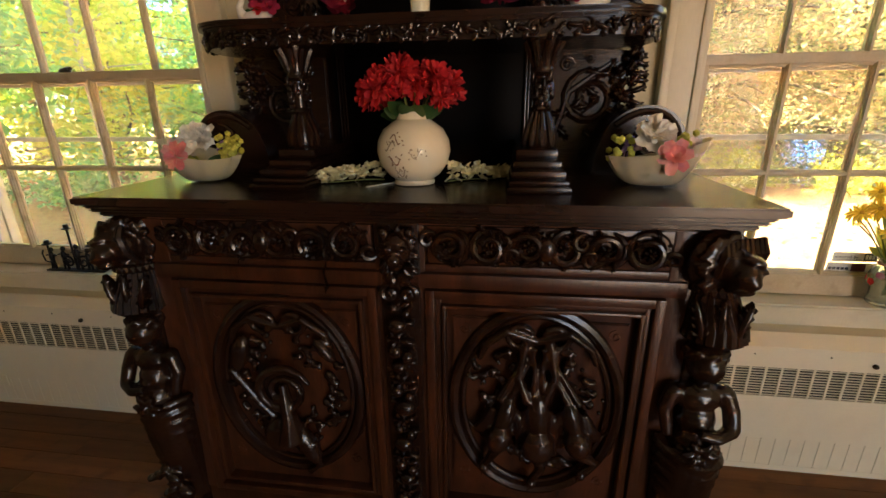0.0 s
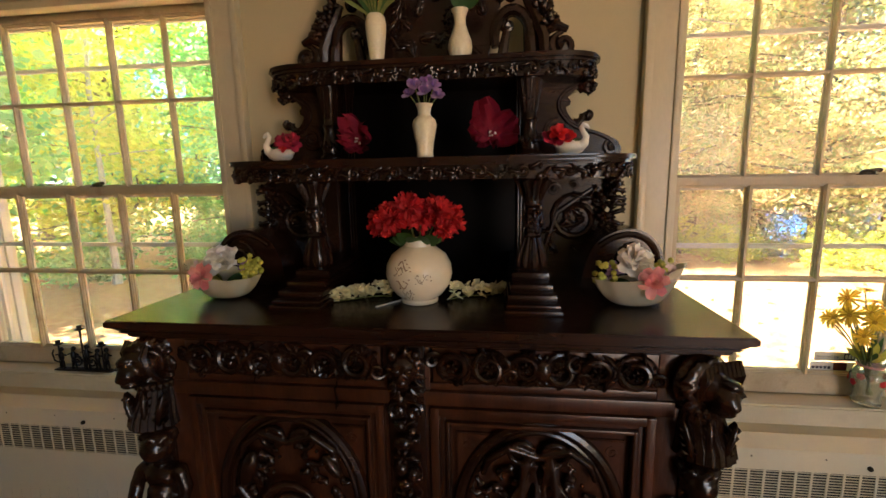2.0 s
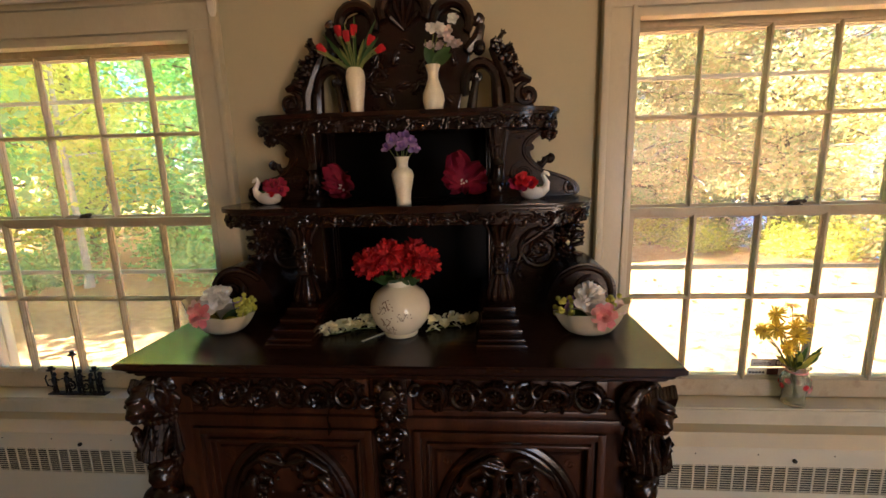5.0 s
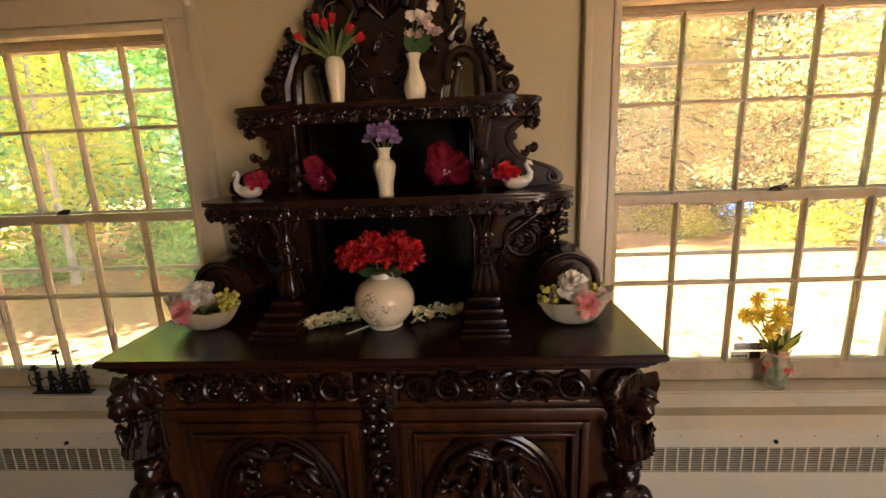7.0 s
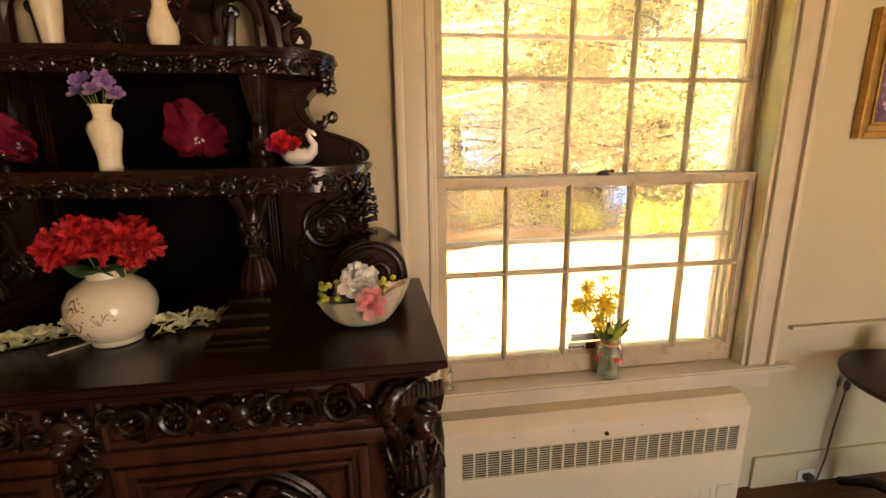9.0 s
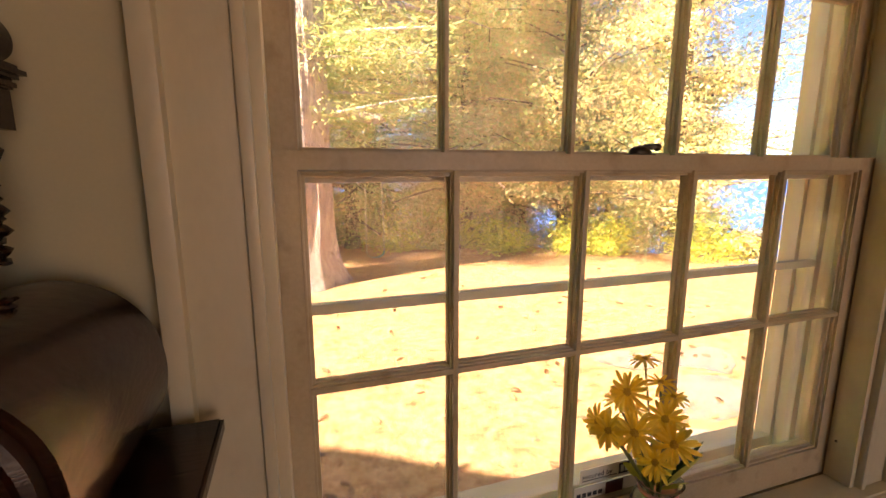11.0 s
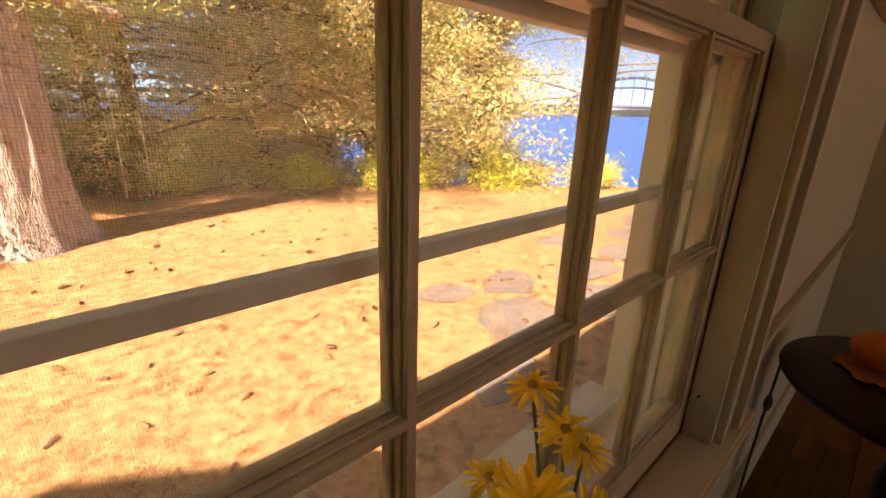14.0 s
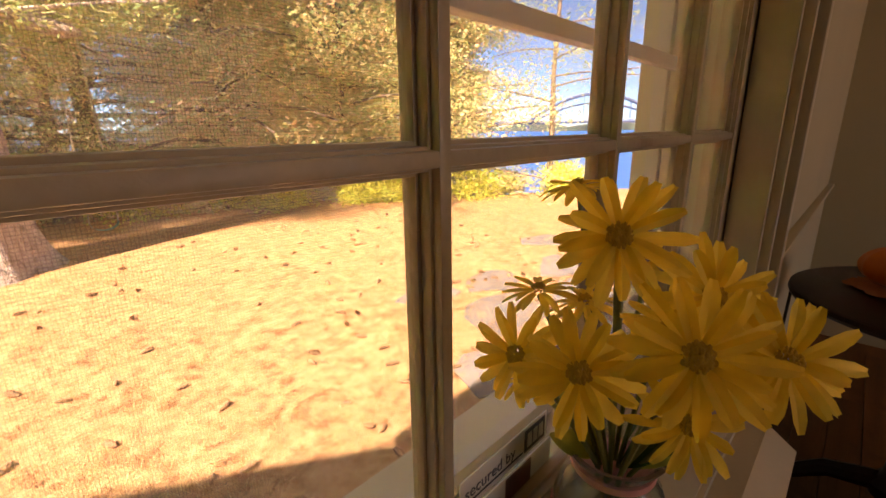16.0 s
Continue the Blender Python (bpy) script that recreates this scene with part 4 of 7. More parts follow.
def corner(s):
    """A corner post: lion head, leafy bracket, a plain carved figure on a scroll foot."""
    x, y = s * 0.612, -0.602
    bm = bmesh.new()
    box(bm, x - 0.035, x + 0.035, y - 0.01, -0.52, 0.15, 0.962, 0.006)
    post = sp("corner_post", bm)
    # head
    bm = bmesh.new()
    hx, hy = x + s * 0.006, y - 0.018
    blob(bm, hx, hy, 0.915, 0.038, 0.036, 0.038)
    blob(bm, hx + s * 0.016, hy - 0.030, 0.900, 0.025, 0.028, 0.024)
    blob(bm, hx + s * 0.022, hy - 0.046, 0.893, 0.014, 0.014, 0.012)
    blob(bm, hx + s * 0.014, hy - 0.03, 0.876, 0.022, 0.024, 0.010)
    blob(bm, hx + s * 0.025, hy - 0.025, 0.928, 0.024, 0.022, 0.012, (0, 20 * s, 0))
    for q in (-1, 1):
        blob(bm, hx + s * 0.03 + q * 0.014, hy - 0.04 + q * s * 0.008, 0.910, 0.008, 0.008, 0.006, sub=1)
    for k in range(46):
        a = radians(360 * k / 46 + random.uniform(-5, 5))
        blob(bm, hx - s * 0.01 + 0.04 * math.cos(a), hy - 0.006 + 0.02 * math.cos(a), 0.910 + 0.05 * math.sin(a), random.uniform(0.014, 0.024), 0.009, 0.0045, (20, -math.degrees(a) + random.uniform(-25, 25), 0), 1)
    for k in range(30):
        a = radians(360 * k / 30)
        blob(bm, hx - s * 0.015 + 0.045 * math.cos(a), hy + 0.012 + 0.02 * math.cos(a), 0.916 + 0.048 * math.sin(a), 0.020, 0.015, 0.008, (20, -math.degrees(a), 0), 1)
    fused(sp("lion_head", bm, parent=post), 0.0042)
    # mane of long leaf-like locks that sweep back and up under the top
    for k in range(9):
        bm = bmesh.new()
        f = k / 8
        ox = x + s * (-0.025 + 0.078 * f)
        oy = y - 0.012 + 0.03 * f
        tube(bm, [(ox - s * 0.006, oy - 0.006, 0.868 + 0.012 * f), (ox + s * 0.004, oy - 0.026, 0.90), (ox + s * 0.010, oy - 0.030, 0.935), (ox + s * 0.012, oy - 0.016, 0.958)], [0.005, 0.009, 0.0095, 0.006], 6)
        sp("mane_lock", bm, parent=post)
    # leafy bracket: a ruffled collar above strands that swell and curl at the lower end
    bm = bmesh.new()
    for k in range(12):
        a = -95 + 190 * k / 11
        ca, sa = math.cos(radians(a - 90)), math.sin(radians(a - 90))
        blob(bm, x + 0.034 * ca, y + 0.008 + 0.034 * sa, 0.861, 0.008, 0.008, 0.012, sub=1)
        lean = s * 0.008
        px, py = x + 0.028 * ca, y + 0.01 + 0.028 * sa
        tube(bm, [(px, py, 0.850), (px + ca * 0.004 + lean * 0.3, py + sa * 0.004, 0.82), (px + ca * 0.010 + lean, py + sa * 0.012, 0.785), (px + ca * 0.014 + lean, py + sa * 0.018, 0.762), (px + ca * 0.006 + lean, py + sa * 0.010, 0.750)], [0.0065, 0.009, 0.0105, 0.010, 0.005], 6)
    blob(bm, x, y + 0.01, 0.80, 0.034, 0.036, 0.062)
    for q in (-1, 0, 1):
        acanthus(bm, x + 0.022 * q, y - 0.026, 0.765, 90 - 12 * q, 0.085, 0.032, 0.014, 4)
    fuller(bm, x, y + 0.02, 1.25)
    sp("leaf_bracket", bm, parent=post)
    # figure
    bm = bmesh.new()
    fx, fy = x - s * 0.002, y - 0.018
    blob(bm, fx - s * 0.002, fy - 0.006, 0.706, 0.030, 0.031, 0.037)
    for k in range(22):
        a = 2 * math.pi * k / 22
        blob(bm, fx - s * 0.002 + 0.027 * math.cos(a), fy + 0.003 + 0.025 * math.sin(a), 0.722 + 0.008 * (k % 3), 0.010, 0.010, 0.010, sub=1)
        blob(bm, fx - s * 0.002 + 0.014 * math.cos(a), fy + 0.003 + 0.014 * math.sin(a), 0.742, 0.009, 0.009, 0.008, sub=1)
    blob(bm, fx, fy, 0.668, 0.013, 0.014, 0.018)
    blob(bm, fx, fy + 0.004, 0.628, 0.038, 0.028, 0.034)
    blob(bm, fx, fy + 0.000, 0.580, 0.032, 0.030, 0.045)
    blob(bm, fx + s * 0.002, fy - 0.004, 0.535, 0.035, 0.033, 0.035)
    for q in (-1, 1):
        blob(bm, fx + q * 0.036, fy + 0.002, 0.640, 0.017, 0.016, 0.018)
    # outer arm bent over the belly, inner arm hanging
    tube(bm, [(fx + s * 0.040, fy, 0.642), (fx + s * 0.050, fy - 0.006, 0.605), (fx + s * 0.050, fy - 0.020, 0.570)], [0.014, 0.014, 0.013], 9)
    tube(bm, [(fx + s * 0.050, fy - 0.020, 0.570), (fx + s * 0.020, fy - 0.040, 0.568), (fx - s * 0.008, fy - 0.042, 0.578)], [0.013, 0.011, 0.009], 9)
    tube(bm, [(fx - s * 0.040, fy, 0.642), (fx - s * 0.050, fy - 0.002, 0.60), (fx - s * 0.044, fy - 0.014, 0.545)], [0.014, 0.013, 0.009], 9)
    for k in range(6):
        a = 60 * k
        blob(bm, fx + 0.017 * math.cos(radians(a)), fy - 0.040, 0.525 + 0.02 * math.sin(radians(a)), 0.016, 0.008, 0.008, (0, -a, 0), 1)
    # drapery wound round the hips, running down to the foot
    for k in range(8):
        z = 0.500 - 0.028 * k
        r = 0.050 - 0.0025 * k
        tube(bm, [(fx + r * math.cos(a), fy + 0.012 + r * 0.85 * math.sin(a), z - 0.022 * math.cos(a + 0.6) * s) for a in [math.pi * (1.02 + 0.98 * j / 10) for j in range(11)]], 0.012, 6)
    tube(bm, [(fx, fy + 0.01, 0.52), (fx, fy + 0.012, 0.42), (fx - s * 0.004, fy + 0.02, 0.28), (fx - s * 0.01, fy + 0.03, 0.2)], [0.05, 0.05, 0.042, 0.035], 12)
    for k in range(16):
        acanthus(bm, fx + random.uniform(-0.035, 0.035), fy - 0.030, random.uniform(0.2, 0.34), random.uniform(200, 340), 0.04, 0.03, 0.014, 2)
    fuller(bm, fx, fy + 0.012, 1.24)
    fused(sp("carved_figure", bm, parent=post, label="plain carved figure with folded drapery"), 0.0042)
    bm = bmesh.new()
    for k in range(4):
        spiral(bm, x + s * 0.01, 0.185, y - 0.035 + 0.014 * k, 0.034, 1.3, 90, -s, 0.011)
    sp("scroll_foot", bm, parent=post)


corner(-1)
corner(1)


# ---- upper tiers ----
def shelf(name, half, front, z, lip, seed):
    """A shelf with rounded ends, a moulded edge and a carved apron below it."""
    random.seed(seed)
    mid = BACK + 0.5 * (front - BACK)
    edge = [(-half, BACK), (-half, mid)]
    for i in range(1, 11):
        a = radians(180 + 90 * i / 10)
        edge.append((-half + 0.13 + 0.13 * math.cos(a), mid + (front - mid) * -math.sin(a)))
    edge += [(-p[0], p[1]) for p in edge[::-1]]
    bm = bmesh.new()
    slab(bm, edge, z - 0.012, z, 0.004)
    slab(bm, [(x * 0.985, y + 0.006 if y < BACK else y) for x, y in edge], z - 0.020, z - 0.012, 0.002)
    board = sp(name, bm, "wood_top", label="dark shelf with rounded ends")
    bm = bmesh.new()
    inner = [(x * 0.975, y + 0.012 if y < BACK - 0.02 else y) for x, y in edge]
    slab(bm, inner, z - lip, z - 0.020)
    run = inner[1:-1]
    # walk along the edge and set leaves, curls and berry bunches on the apron
    length, segs = 0, []
    for a, b in zip(run, run[1:]):
        l = math.dist(a, b)
        segs.append((length, l, a, b))
        length += l
    d, k = 0.02, 0
    while d < length - 0.01:
        for l0, l, a, b in segs:
            if l0 <= d <= l0 + l:
                f = (d - l0) / l
                px, py = a[0] + (b[0] - a[0]) * f, a[1] + (b[1] - a[1]) * f
                nx, ny = (b[1] - a[1]) / l, -(b[0] - a[0]) / l
                break
        tmp = bmesh.new()
        zc = z - 0.020 - (lip - 0.020) * 0.5
        if k % 4 == 0:
            grapes(tmp, 0, -0.004, 0.012, 0.016, 10, 0.0052)
        elif k % 4 == 2:
            spiral(tmp, 0, 0, -0.003, 0.016, 1.3, 90, 1 if k % 8 < 4 else -1, 0.0055)
        else:
            acanthus(tmp, -0.014, -0.003, 0.004, random.uniform(-35, 35), 0.036, 0.024, 0.008, 2)
            blob(tmp, 0.01, -0.004, -0.012, 0.008, 0.007, 0.012, (0, 30, 0), 1)
        ang = math.degrees(math.atan2(ny, nx)) + 90
        bmesh.ops.transform(tmp, matrix=pose(px, py, zc, 0, 0, ang), verts=tmp.verts)
        me = bpy.data.meshes.new("tmp")
        tmp.to_mesh(me)
        tmp.free()
        bm.from_mesh(me)
        bpy.data.meshes.remove(me)
        d += 0.026
        k += 1
    sp("carved_apron", bm, parent=board, label="apron of carved leaves and berries")
    return board


MID, HIGH = 1.378, 1.642        # tops of the two shelves
shelf("middle_shelf", 0.552, -0.432, MID, 0.054, 21)
shelf("top_shelf", 0.472, -0.292, HIGH, 0.056, 22)

# stepped pedestals and the leafy columns on them
for s in (-1, 1):
    x = s * 0.277
    for w, ya, z0, z1 in ((0.064, -0.552, 1.022, 1.036), (0.060, -0.540, 1.036, 1.046), (0.056, -0.515, 1.046, 1.062), (0.050, -0.480, 1.062, 1.078), (0.045, -0.440, 1.078, 1.098)):
        bm = bmesh.new()
        box(bm, x - w, x + w, ya, BACK - 0.02, z0, z1, 0.004)
        sp("pedestal_step", bm)
    x, cy = s * 0.284, -0.375
    bm = bmesh.new()
    prof = [(0.026, 1.098), (0.030, 1.110), (0.029, 1.128), (0.023, 1.152), (0.017, 1.172), (0.024, 1.182), (0.017, 1.192), (0.019, 1.225), (0.017, 1.25), (0.025, 1.258), (0.022, 1.268), (0.026, 1.295), (0.034, 1.312), (0.036, 1.326)]
    lathe(bm, prof, 20, (x, cy, 0))
    for k in range(9):
        a = 2 * math.pi * k / 9
        ca, sa = math.cos(a), math.sin(a)
        tube(bm, [(x + 0.016 * ca, cy + 0.016 * sa, 1.178), (x + 0.025 * ca, cy + 0.025 * sa, 1.15), (x + 0.032 * ca, cy + 0.032 * sa, 1.122), (x + 0.034 * ca, cy + 0.034 * sa, 1.102)], [0.004, 0.007, 0.009, 0.005], 7)
        tube(bm, [(x + 0.020 * ca, cy + 0.020 * sa, 1.27), (x + 0.029 * ca, cy + 0.029 * sa, 1.298), (x + 0.041 * ca, cy + 0.041 * sa, 1.320)], [0.005, 0.008, 0.007], 6)
        acanthus(bm, x + 0.022 * ca, cy + 0.022 * sa, 1.20 + 0.018 * (k % 3), 90, 0.03, 0.02, 0.008, 2)
    for k in range(34):
        a = random.uniform(0, 6.28)
        blob(bm, x + 0.020 * math.cos(a), cy + 0.020 * math.sin(a), random.uniform(1.19, 1.26), 0.008, 0.008, 0.009, sub=1)
    sp("column", bm, label="column wrapped in carved leaves")
    # the slimmer columns of the middle tier
    x2, cy = s * 0.284, -0.235
    bm = bmesh.new()
    lathe(bm, [(0.034, 1.378), (0.036, 1.390), (0.026, 1.400), (0.030, 1.419), (0.022, 1.439), (0.017, 1.465), (0.023, 1.480), (0.017, 1.490), (0.020, 1.53), (0.027, 1.56), (0.030, 1.588)], 18, (x2, cy, 0))
    for k in range(10):
        a = 2 * math.pi * k / 10
        ca, sa = math.cos(a), math.sin(a)
        tube(bm, [(x2 + 0.016 * ca, cy + 0.016 * sa, 1.50), (x2 + 0.021 * ca, cy + 0.021 * sa, 1.54), (x2 + 0.030 * ca, cy + 0.030 * sa, 1.584)], [0.004, 0.006, 0.006], 5)
        blob(bm, x2 + 0.026 * ca, cy + 0.026 * sa, 1.425, 0.009, 0.009, 0.014, sub=1)
    sp("slim_column", bm, label="slim carved column")
    # fluted strips against the back
    for z0, z1, xx in ((1.022, 1.326, 0.268), (1.378, 1.588, 0.262)):
        for k in range(3):
            bm = bmesh.new()
            box(bm, s * xx - 0.012 + 0.009 * k, s * xx - 0.006 + 0.009 * k, BACK - 0.030, BACK - 0.017, z0, z1, 0.002)
            sp("flute", bm)

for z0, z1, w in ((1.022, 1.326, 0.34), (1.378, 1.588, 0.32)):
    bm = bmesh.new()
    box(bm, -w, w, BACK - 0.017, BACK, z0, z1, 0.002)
    sp("back_panel", bm, "void", label="back board with the recess shade put into its near-black colour")


def eased(pts, rounds=2):
    """Rounds the corners of an open line of points."""
    for _ in range(rounds):
        cut = [pts[0]]
        for p, q in zip(pts, pts[1:]):
            cut += [tuple(0.75 * a + 0.25 * b for a, b in zip(p, q)), tuple(0.25 * a + 0.75 * b for a, b in zip(p, q))]
        pts = cut + [pts[-1]]
    return pts


def carved(name, make, parent, mat="wood", label="", kind=""):
    bm = bmesh.new()
    make(bm)
    ob = sp(name, bm, mat, parent, label)
    return tagged(ob, label, kind=kind) if kind else ob


def bracket(name, curve, s, y0, y1, bevel):
    """A sawn bracket: a straight inner side and an eased outer curve."""
    line = eased(curve)
    pts = [(s * px, pz) for px, pz in line]
    bm = bmesh.new()
    outline(bm, pts if s > 0 else pts[::-1], y0, y1, bevel)
    return sp(name, bm, label="scrolled side bracket")


for s in (-1, 1):
    # middle tier: an S-shaped bracket with a knob curl and a rolled end
    sweep = [(0.455, 1.586), (0.440, 1.578), (0.405, 1.560), (0.386, 1.535), (0.388, 1.508), (0.402, 1.488), (0.420, 1.470), (0.445, 1.456), (0.485, 1.446), (0.520, 1.432), (0.545, 1.410), (0.546, 1.388), (0.530, 1.378)]
    wing = bracket("side_wing", [(0.285, 1.586)] + sweep + [(0.285, 1.378)], s, -0.178, BACK, 0.012)
    carved("edge_bead", lambda bm: tube(bm, [(s * (px - 0.020), -0.180, pz + 0.002) for px, pz in eased(sweep[1:-1])], 0.0055, 7), wing)
    carved("knob_curl", lambda bm: spiral(bm, s * 0.449, 1.497, -0.155, 0.013, 1.2, 90, -s, 0.010, 8), wing)
    carved("knob_stem", lambda bm: tube(bm, [(s * 0.412, -0.155, 1.478), (s * 0.428, -0.156, 1.478), (s * 0.437, -0.155, 1.490), (s * 0.437, -0.155, 1.502)], [0.013, 0.012, 0.010, 0.009], 8), wing)
    carved("rolled_end", lambda bm: spiral(bm, s * 0.515, 1.406, -0.178, 0.021, 1.4, 90, s, 0.008, 7), wing)
    carved("face_curl", lambda bm: spiral(bm, s * 0.365, 1.45, -0.180, 0.040, 1.6, 90, s, 0.007, 7), wing)

    def nose(bm):
        for k in range(14):
            blob(bm, s * random.uniform(0.425, 0.462), -0.165 + random.uniform(-0.03, 0.03), random.uniform(1.560, 1.588), 0.011, 0.011, 0.010, sub=1)
        for k in range(4):
            acanthus(bm, s * 0.42, -0.18, 1.57, 90 - s * random.uniform(20, 120), 0.04, 0.03, 0.012, 2)
    carved("leaf_nose", nose, wing, label="knot of carved leaves under the shelf end", kind="stuff")

    # lower tier: a flat carved panel, a string of berries and a domed scroll foot
    panel = bracket("side_panel", [(0.295, 1.324), (0.535, 1.324), (0.515, 1.28), (0.500, 1.22), (0.505, 1.15), (0.56, 1.022), (0.295, 1.022)], s, -0.165, BACK, 0.006)
    dome = [(0.42, 1.022), (0.43, 1.09), (0.455, 1.15), (0.495, 1.178), (0.545, 1.190), (0.592, 1.176), (0.624, 1.140), (0.634, 1.095), (0.628, 1.05), (0.60, 1.022)]
    foot = bracket("scroll_foot", dome, s, -0.300, BACK, 0.014)
    carved("rim_bead", lambda bm: tube(bm, [(s * (0.53 + 0.84 * (px - 0.53)), -0.302, 1.10 + 0.84 * (pz - 1.10)) for px, pz in eased(dome[2:-1])], 0.008, 8), foot)
    carved("foot_curl", lambda bm: spiral(bm, s * 0.555, 1.105, -0.300, 0.046, 1.5, 90, s, 0.011, 8), foot)
    carved("face_scroll", lambda bm: spiral(bm, s * 0.425, 1.205, -0.167, 0.074, 1.7, 90, s, 0.012, 8), panel)
    carved("small_scroll", lambda bm: spiral(bm, s * 0.362, 1.288, -0.167, 0.020, 1.4, 0, s, 0.006, 7), panel)
    carved("small_scroll", lambda bm: spiral(bm, s * 0.418, 1.300, -0.167, 0.013, 1.3, 180, -s, 0.005, 7), panel)

    def foliage(bm):
        for k in range(14):
            acanthus(bm, s * random.uniform(0.33, 0.48), -0.166, random.uniform(1.08, 1.29), random.uniform(0, 360), 0.05, 0.034, 0.012, 3)
        tube(bm, [(s * 0.335, -0.168, 1.04), (s * 0.34, -0.170, 1.12), (s * 0.37, -0.170, 1.22), (s * 0.47, -0.168, 1.29)], [0.006, 0.008, 0.008, 0.005], 7)
    carved("leaf_carving", foliage, panel, label="shallow carved leaves", kind="stuff")

    def berries(bm):
        for k in range(70):
            f = random.random()
            blob(bm, s * (0.535 - 0.030 * math.sin(math.pi * f) - 0.012 * f + random.uniform(-0.022, 0.016)), -0.165 + random.uniform(-0.035, 0.03), 1.318 - 0.145 * f, 0.0105, 0.0105, 0.0105, sub=1)
        for k in range(7):
            acanthus(bm, s * 0.515, -0.178, 1.20 + 0.016 * k, 90 - s * random.uniform(30, 130), 0.05, 0.036, 0.014, 2)
    carved("berry_drop", berries, panel, label="hanging cluster of small carved berries and leaves", kind="stuff")

# crest: an arched panel under three hooded lobes, with pierced scrolls stepping down to the sides
CY = -0.130
bm = bmesh.new()
half_line = [(0.165, HIGH), (0.180, 1.74), (0.205, 1.82), (0.205, 1.89), (0.180, 1.945), (0.130, 1.965), (0.090, 1.955), (0.082, 1.985), (0.050, 2.015)]
ring = [(-x, z) for x, z in half_line] + [(0.0, 2.022)] + half_line[::-1]
outline(bm, ring[::-1], CY, BACK, 0.005)
crest = sp("crest", bm, label="pierced crest of hooded lobes and scrolls")


def hood(bm, x, z, rx, rz, a0, a1, thick):
    tube(bm, [(x + rx * math.cos(radians(a0 + (a1 - a0) * i / 20)), CY - 0.012, z + rz * math.sin(radians(a0 + (a1 - a0) * i / 20))) for i in range(21)], [thick * (0.55 + 0.45 * math.sin(math.pi * (0.12 + 0.76 * i / 20))) for i in range(21)], 9)


carved("top_hood", lambda bm: hood(bm, 0.0, 1.955, 0.072, 0.064, -25, 205, 0.021), crest)
carved("palmette", lambda bm: [tube(bm, [(0, CY - 0.004, 1.90), (0.045 * math.cos(radians(a)), CY - 0.016, 1.90 + 0.07 * math.sin(radians(a))), (0.055 * math.cos(radians(a)), CY - 0.008, 1.90 + 0.10 * math.sin(radians(a)))], [0.004, 0.010, 0.007], 7) for a in (30, 60, 90, 120, 150)], crest)
for s in (-1, 1):
    carved("side_hood", lambda bm: hood(bm, s * 0.148, 1.918, 0.056, 0.056, 90 - s * 125, 90 + s * 105, 0.019), crest)
    carved("hood_curl", lambda bm: spiral(bm, s * 0.088, 1.957, CY - 0.010, 0.014, 1.2, 90, s, 0.010, 8), crest)
    carved("ear_curl", lambda bm: spiral(bm, s * 0.226, 1.918, CY - 0.008, 0.017, 1.2, 90, -s, 0.012, 8), crest)
    carved("ear_stem", lambda bm: tube(bm, [(s * 0.195, CY - 0.006, 1.83), (s * 0.228, CY - 0.010, 1.865), (s * 0.240, CY - 0.008, 1.905)], [0.018, 0.019, 0.013], 8), crest)
    carved("boss", lambda bm: [blob(bm, s * 0.232, CY - 0.014, 1.838, 0.021, 0.018, 0.026), blob(bm, s * 0.232, CY - 0.030, 1.832, 0.008, 0.007, 0.010)], crest)
    carved("arch_scroll", lambda bm: hood(bm, s * 0.237, 1.725, 0.050, 0.068, 90 - s * 105, 90 + s * 115, 0.018), crest)
    carved("inner_curl", lambda bm: spiral(bm, s * 0.225, 1.755, CY - 0.008, 0.019, 1.2, 90, s, 0.011, 8), crest)
    carved("upright", lambda bm: tube(bm, [(s * 0.205, CY - 0.004, HIGH + 0.004), (s * 0.212, CY - 0.008, 1.69), (s * 0.222, CY - 0.006, 1.745)], [0.017, 0.015, 0.011], 8), crest)
    carved("upright", lambda bm: tube(bm, [(s * 0.292, CY - 0.004, HIGH + 0.004), (s * 0.288, CY - 0.008, 1.70), (s * 0.283, CY - 0.006, 1.76)], [0.020, 0.019, 0.016], 8), crest)
    carved("end_scroll", lambda bm: spiral(bm, s * 0.380, 1.694, CY - 0.006, 0.036, 1.5, 90, s, 0.016, 9), crest)
    carved("end_cap", lambda bm: tube(bm, [(s * 0.335, CY - 0.006, 1.735), (s * 0.362, CY - 0.010, 1.748), (s * 0.392, CY - 0.006, 1.736)], [0.012, 0.015, 0.010], 8), crest)
    carved("foot_rail", lambda bm: tube(bm, [(s * 0.40, CY - 0.004, HIGH + 0.012), (s * 0.34, CY - 0.006, HIGH + 0.016), (s * 0.28, CY - 0.004, HIGH + 0.016)], [0.014, 0.017, 0.016], 8), crest)

    def cluster(bm):
        for k in range(26):
            f = random.random()
            blob(bm, s * (0.285 + 0.055 * f + random.uniform(-0.016, 0.014)), CY - 0.004 - random.uniform(0, 0.02), 1.855 - 0.11 * f + random.uniform(-0.012, 0.012), 0.011, 0.011, 0.011, sub=1)
        for k in range(10):
            f = k / 9
            acanthus(bm, s * (0.285 + 0.05 * f), CY - 0.006, 1.85 - 0.11 * f, 90 - s * random.uniform(0, 110), 0.046, 0.034, 0.016, 2)
        tube(bm, [(s * 0.272, CY, 1.84), (s * 0.295, CY - 0.004, 1.79), (s * 0.325, CY - 0.002, 1.72), (s * 0.33, CY, HIGH + 0.01)], [0.012, 0.018, 0.021, 0.018], 8)
    carved("leaf_drop", cluster, crest, label="string of carved leaves and berries", kind="stuff")

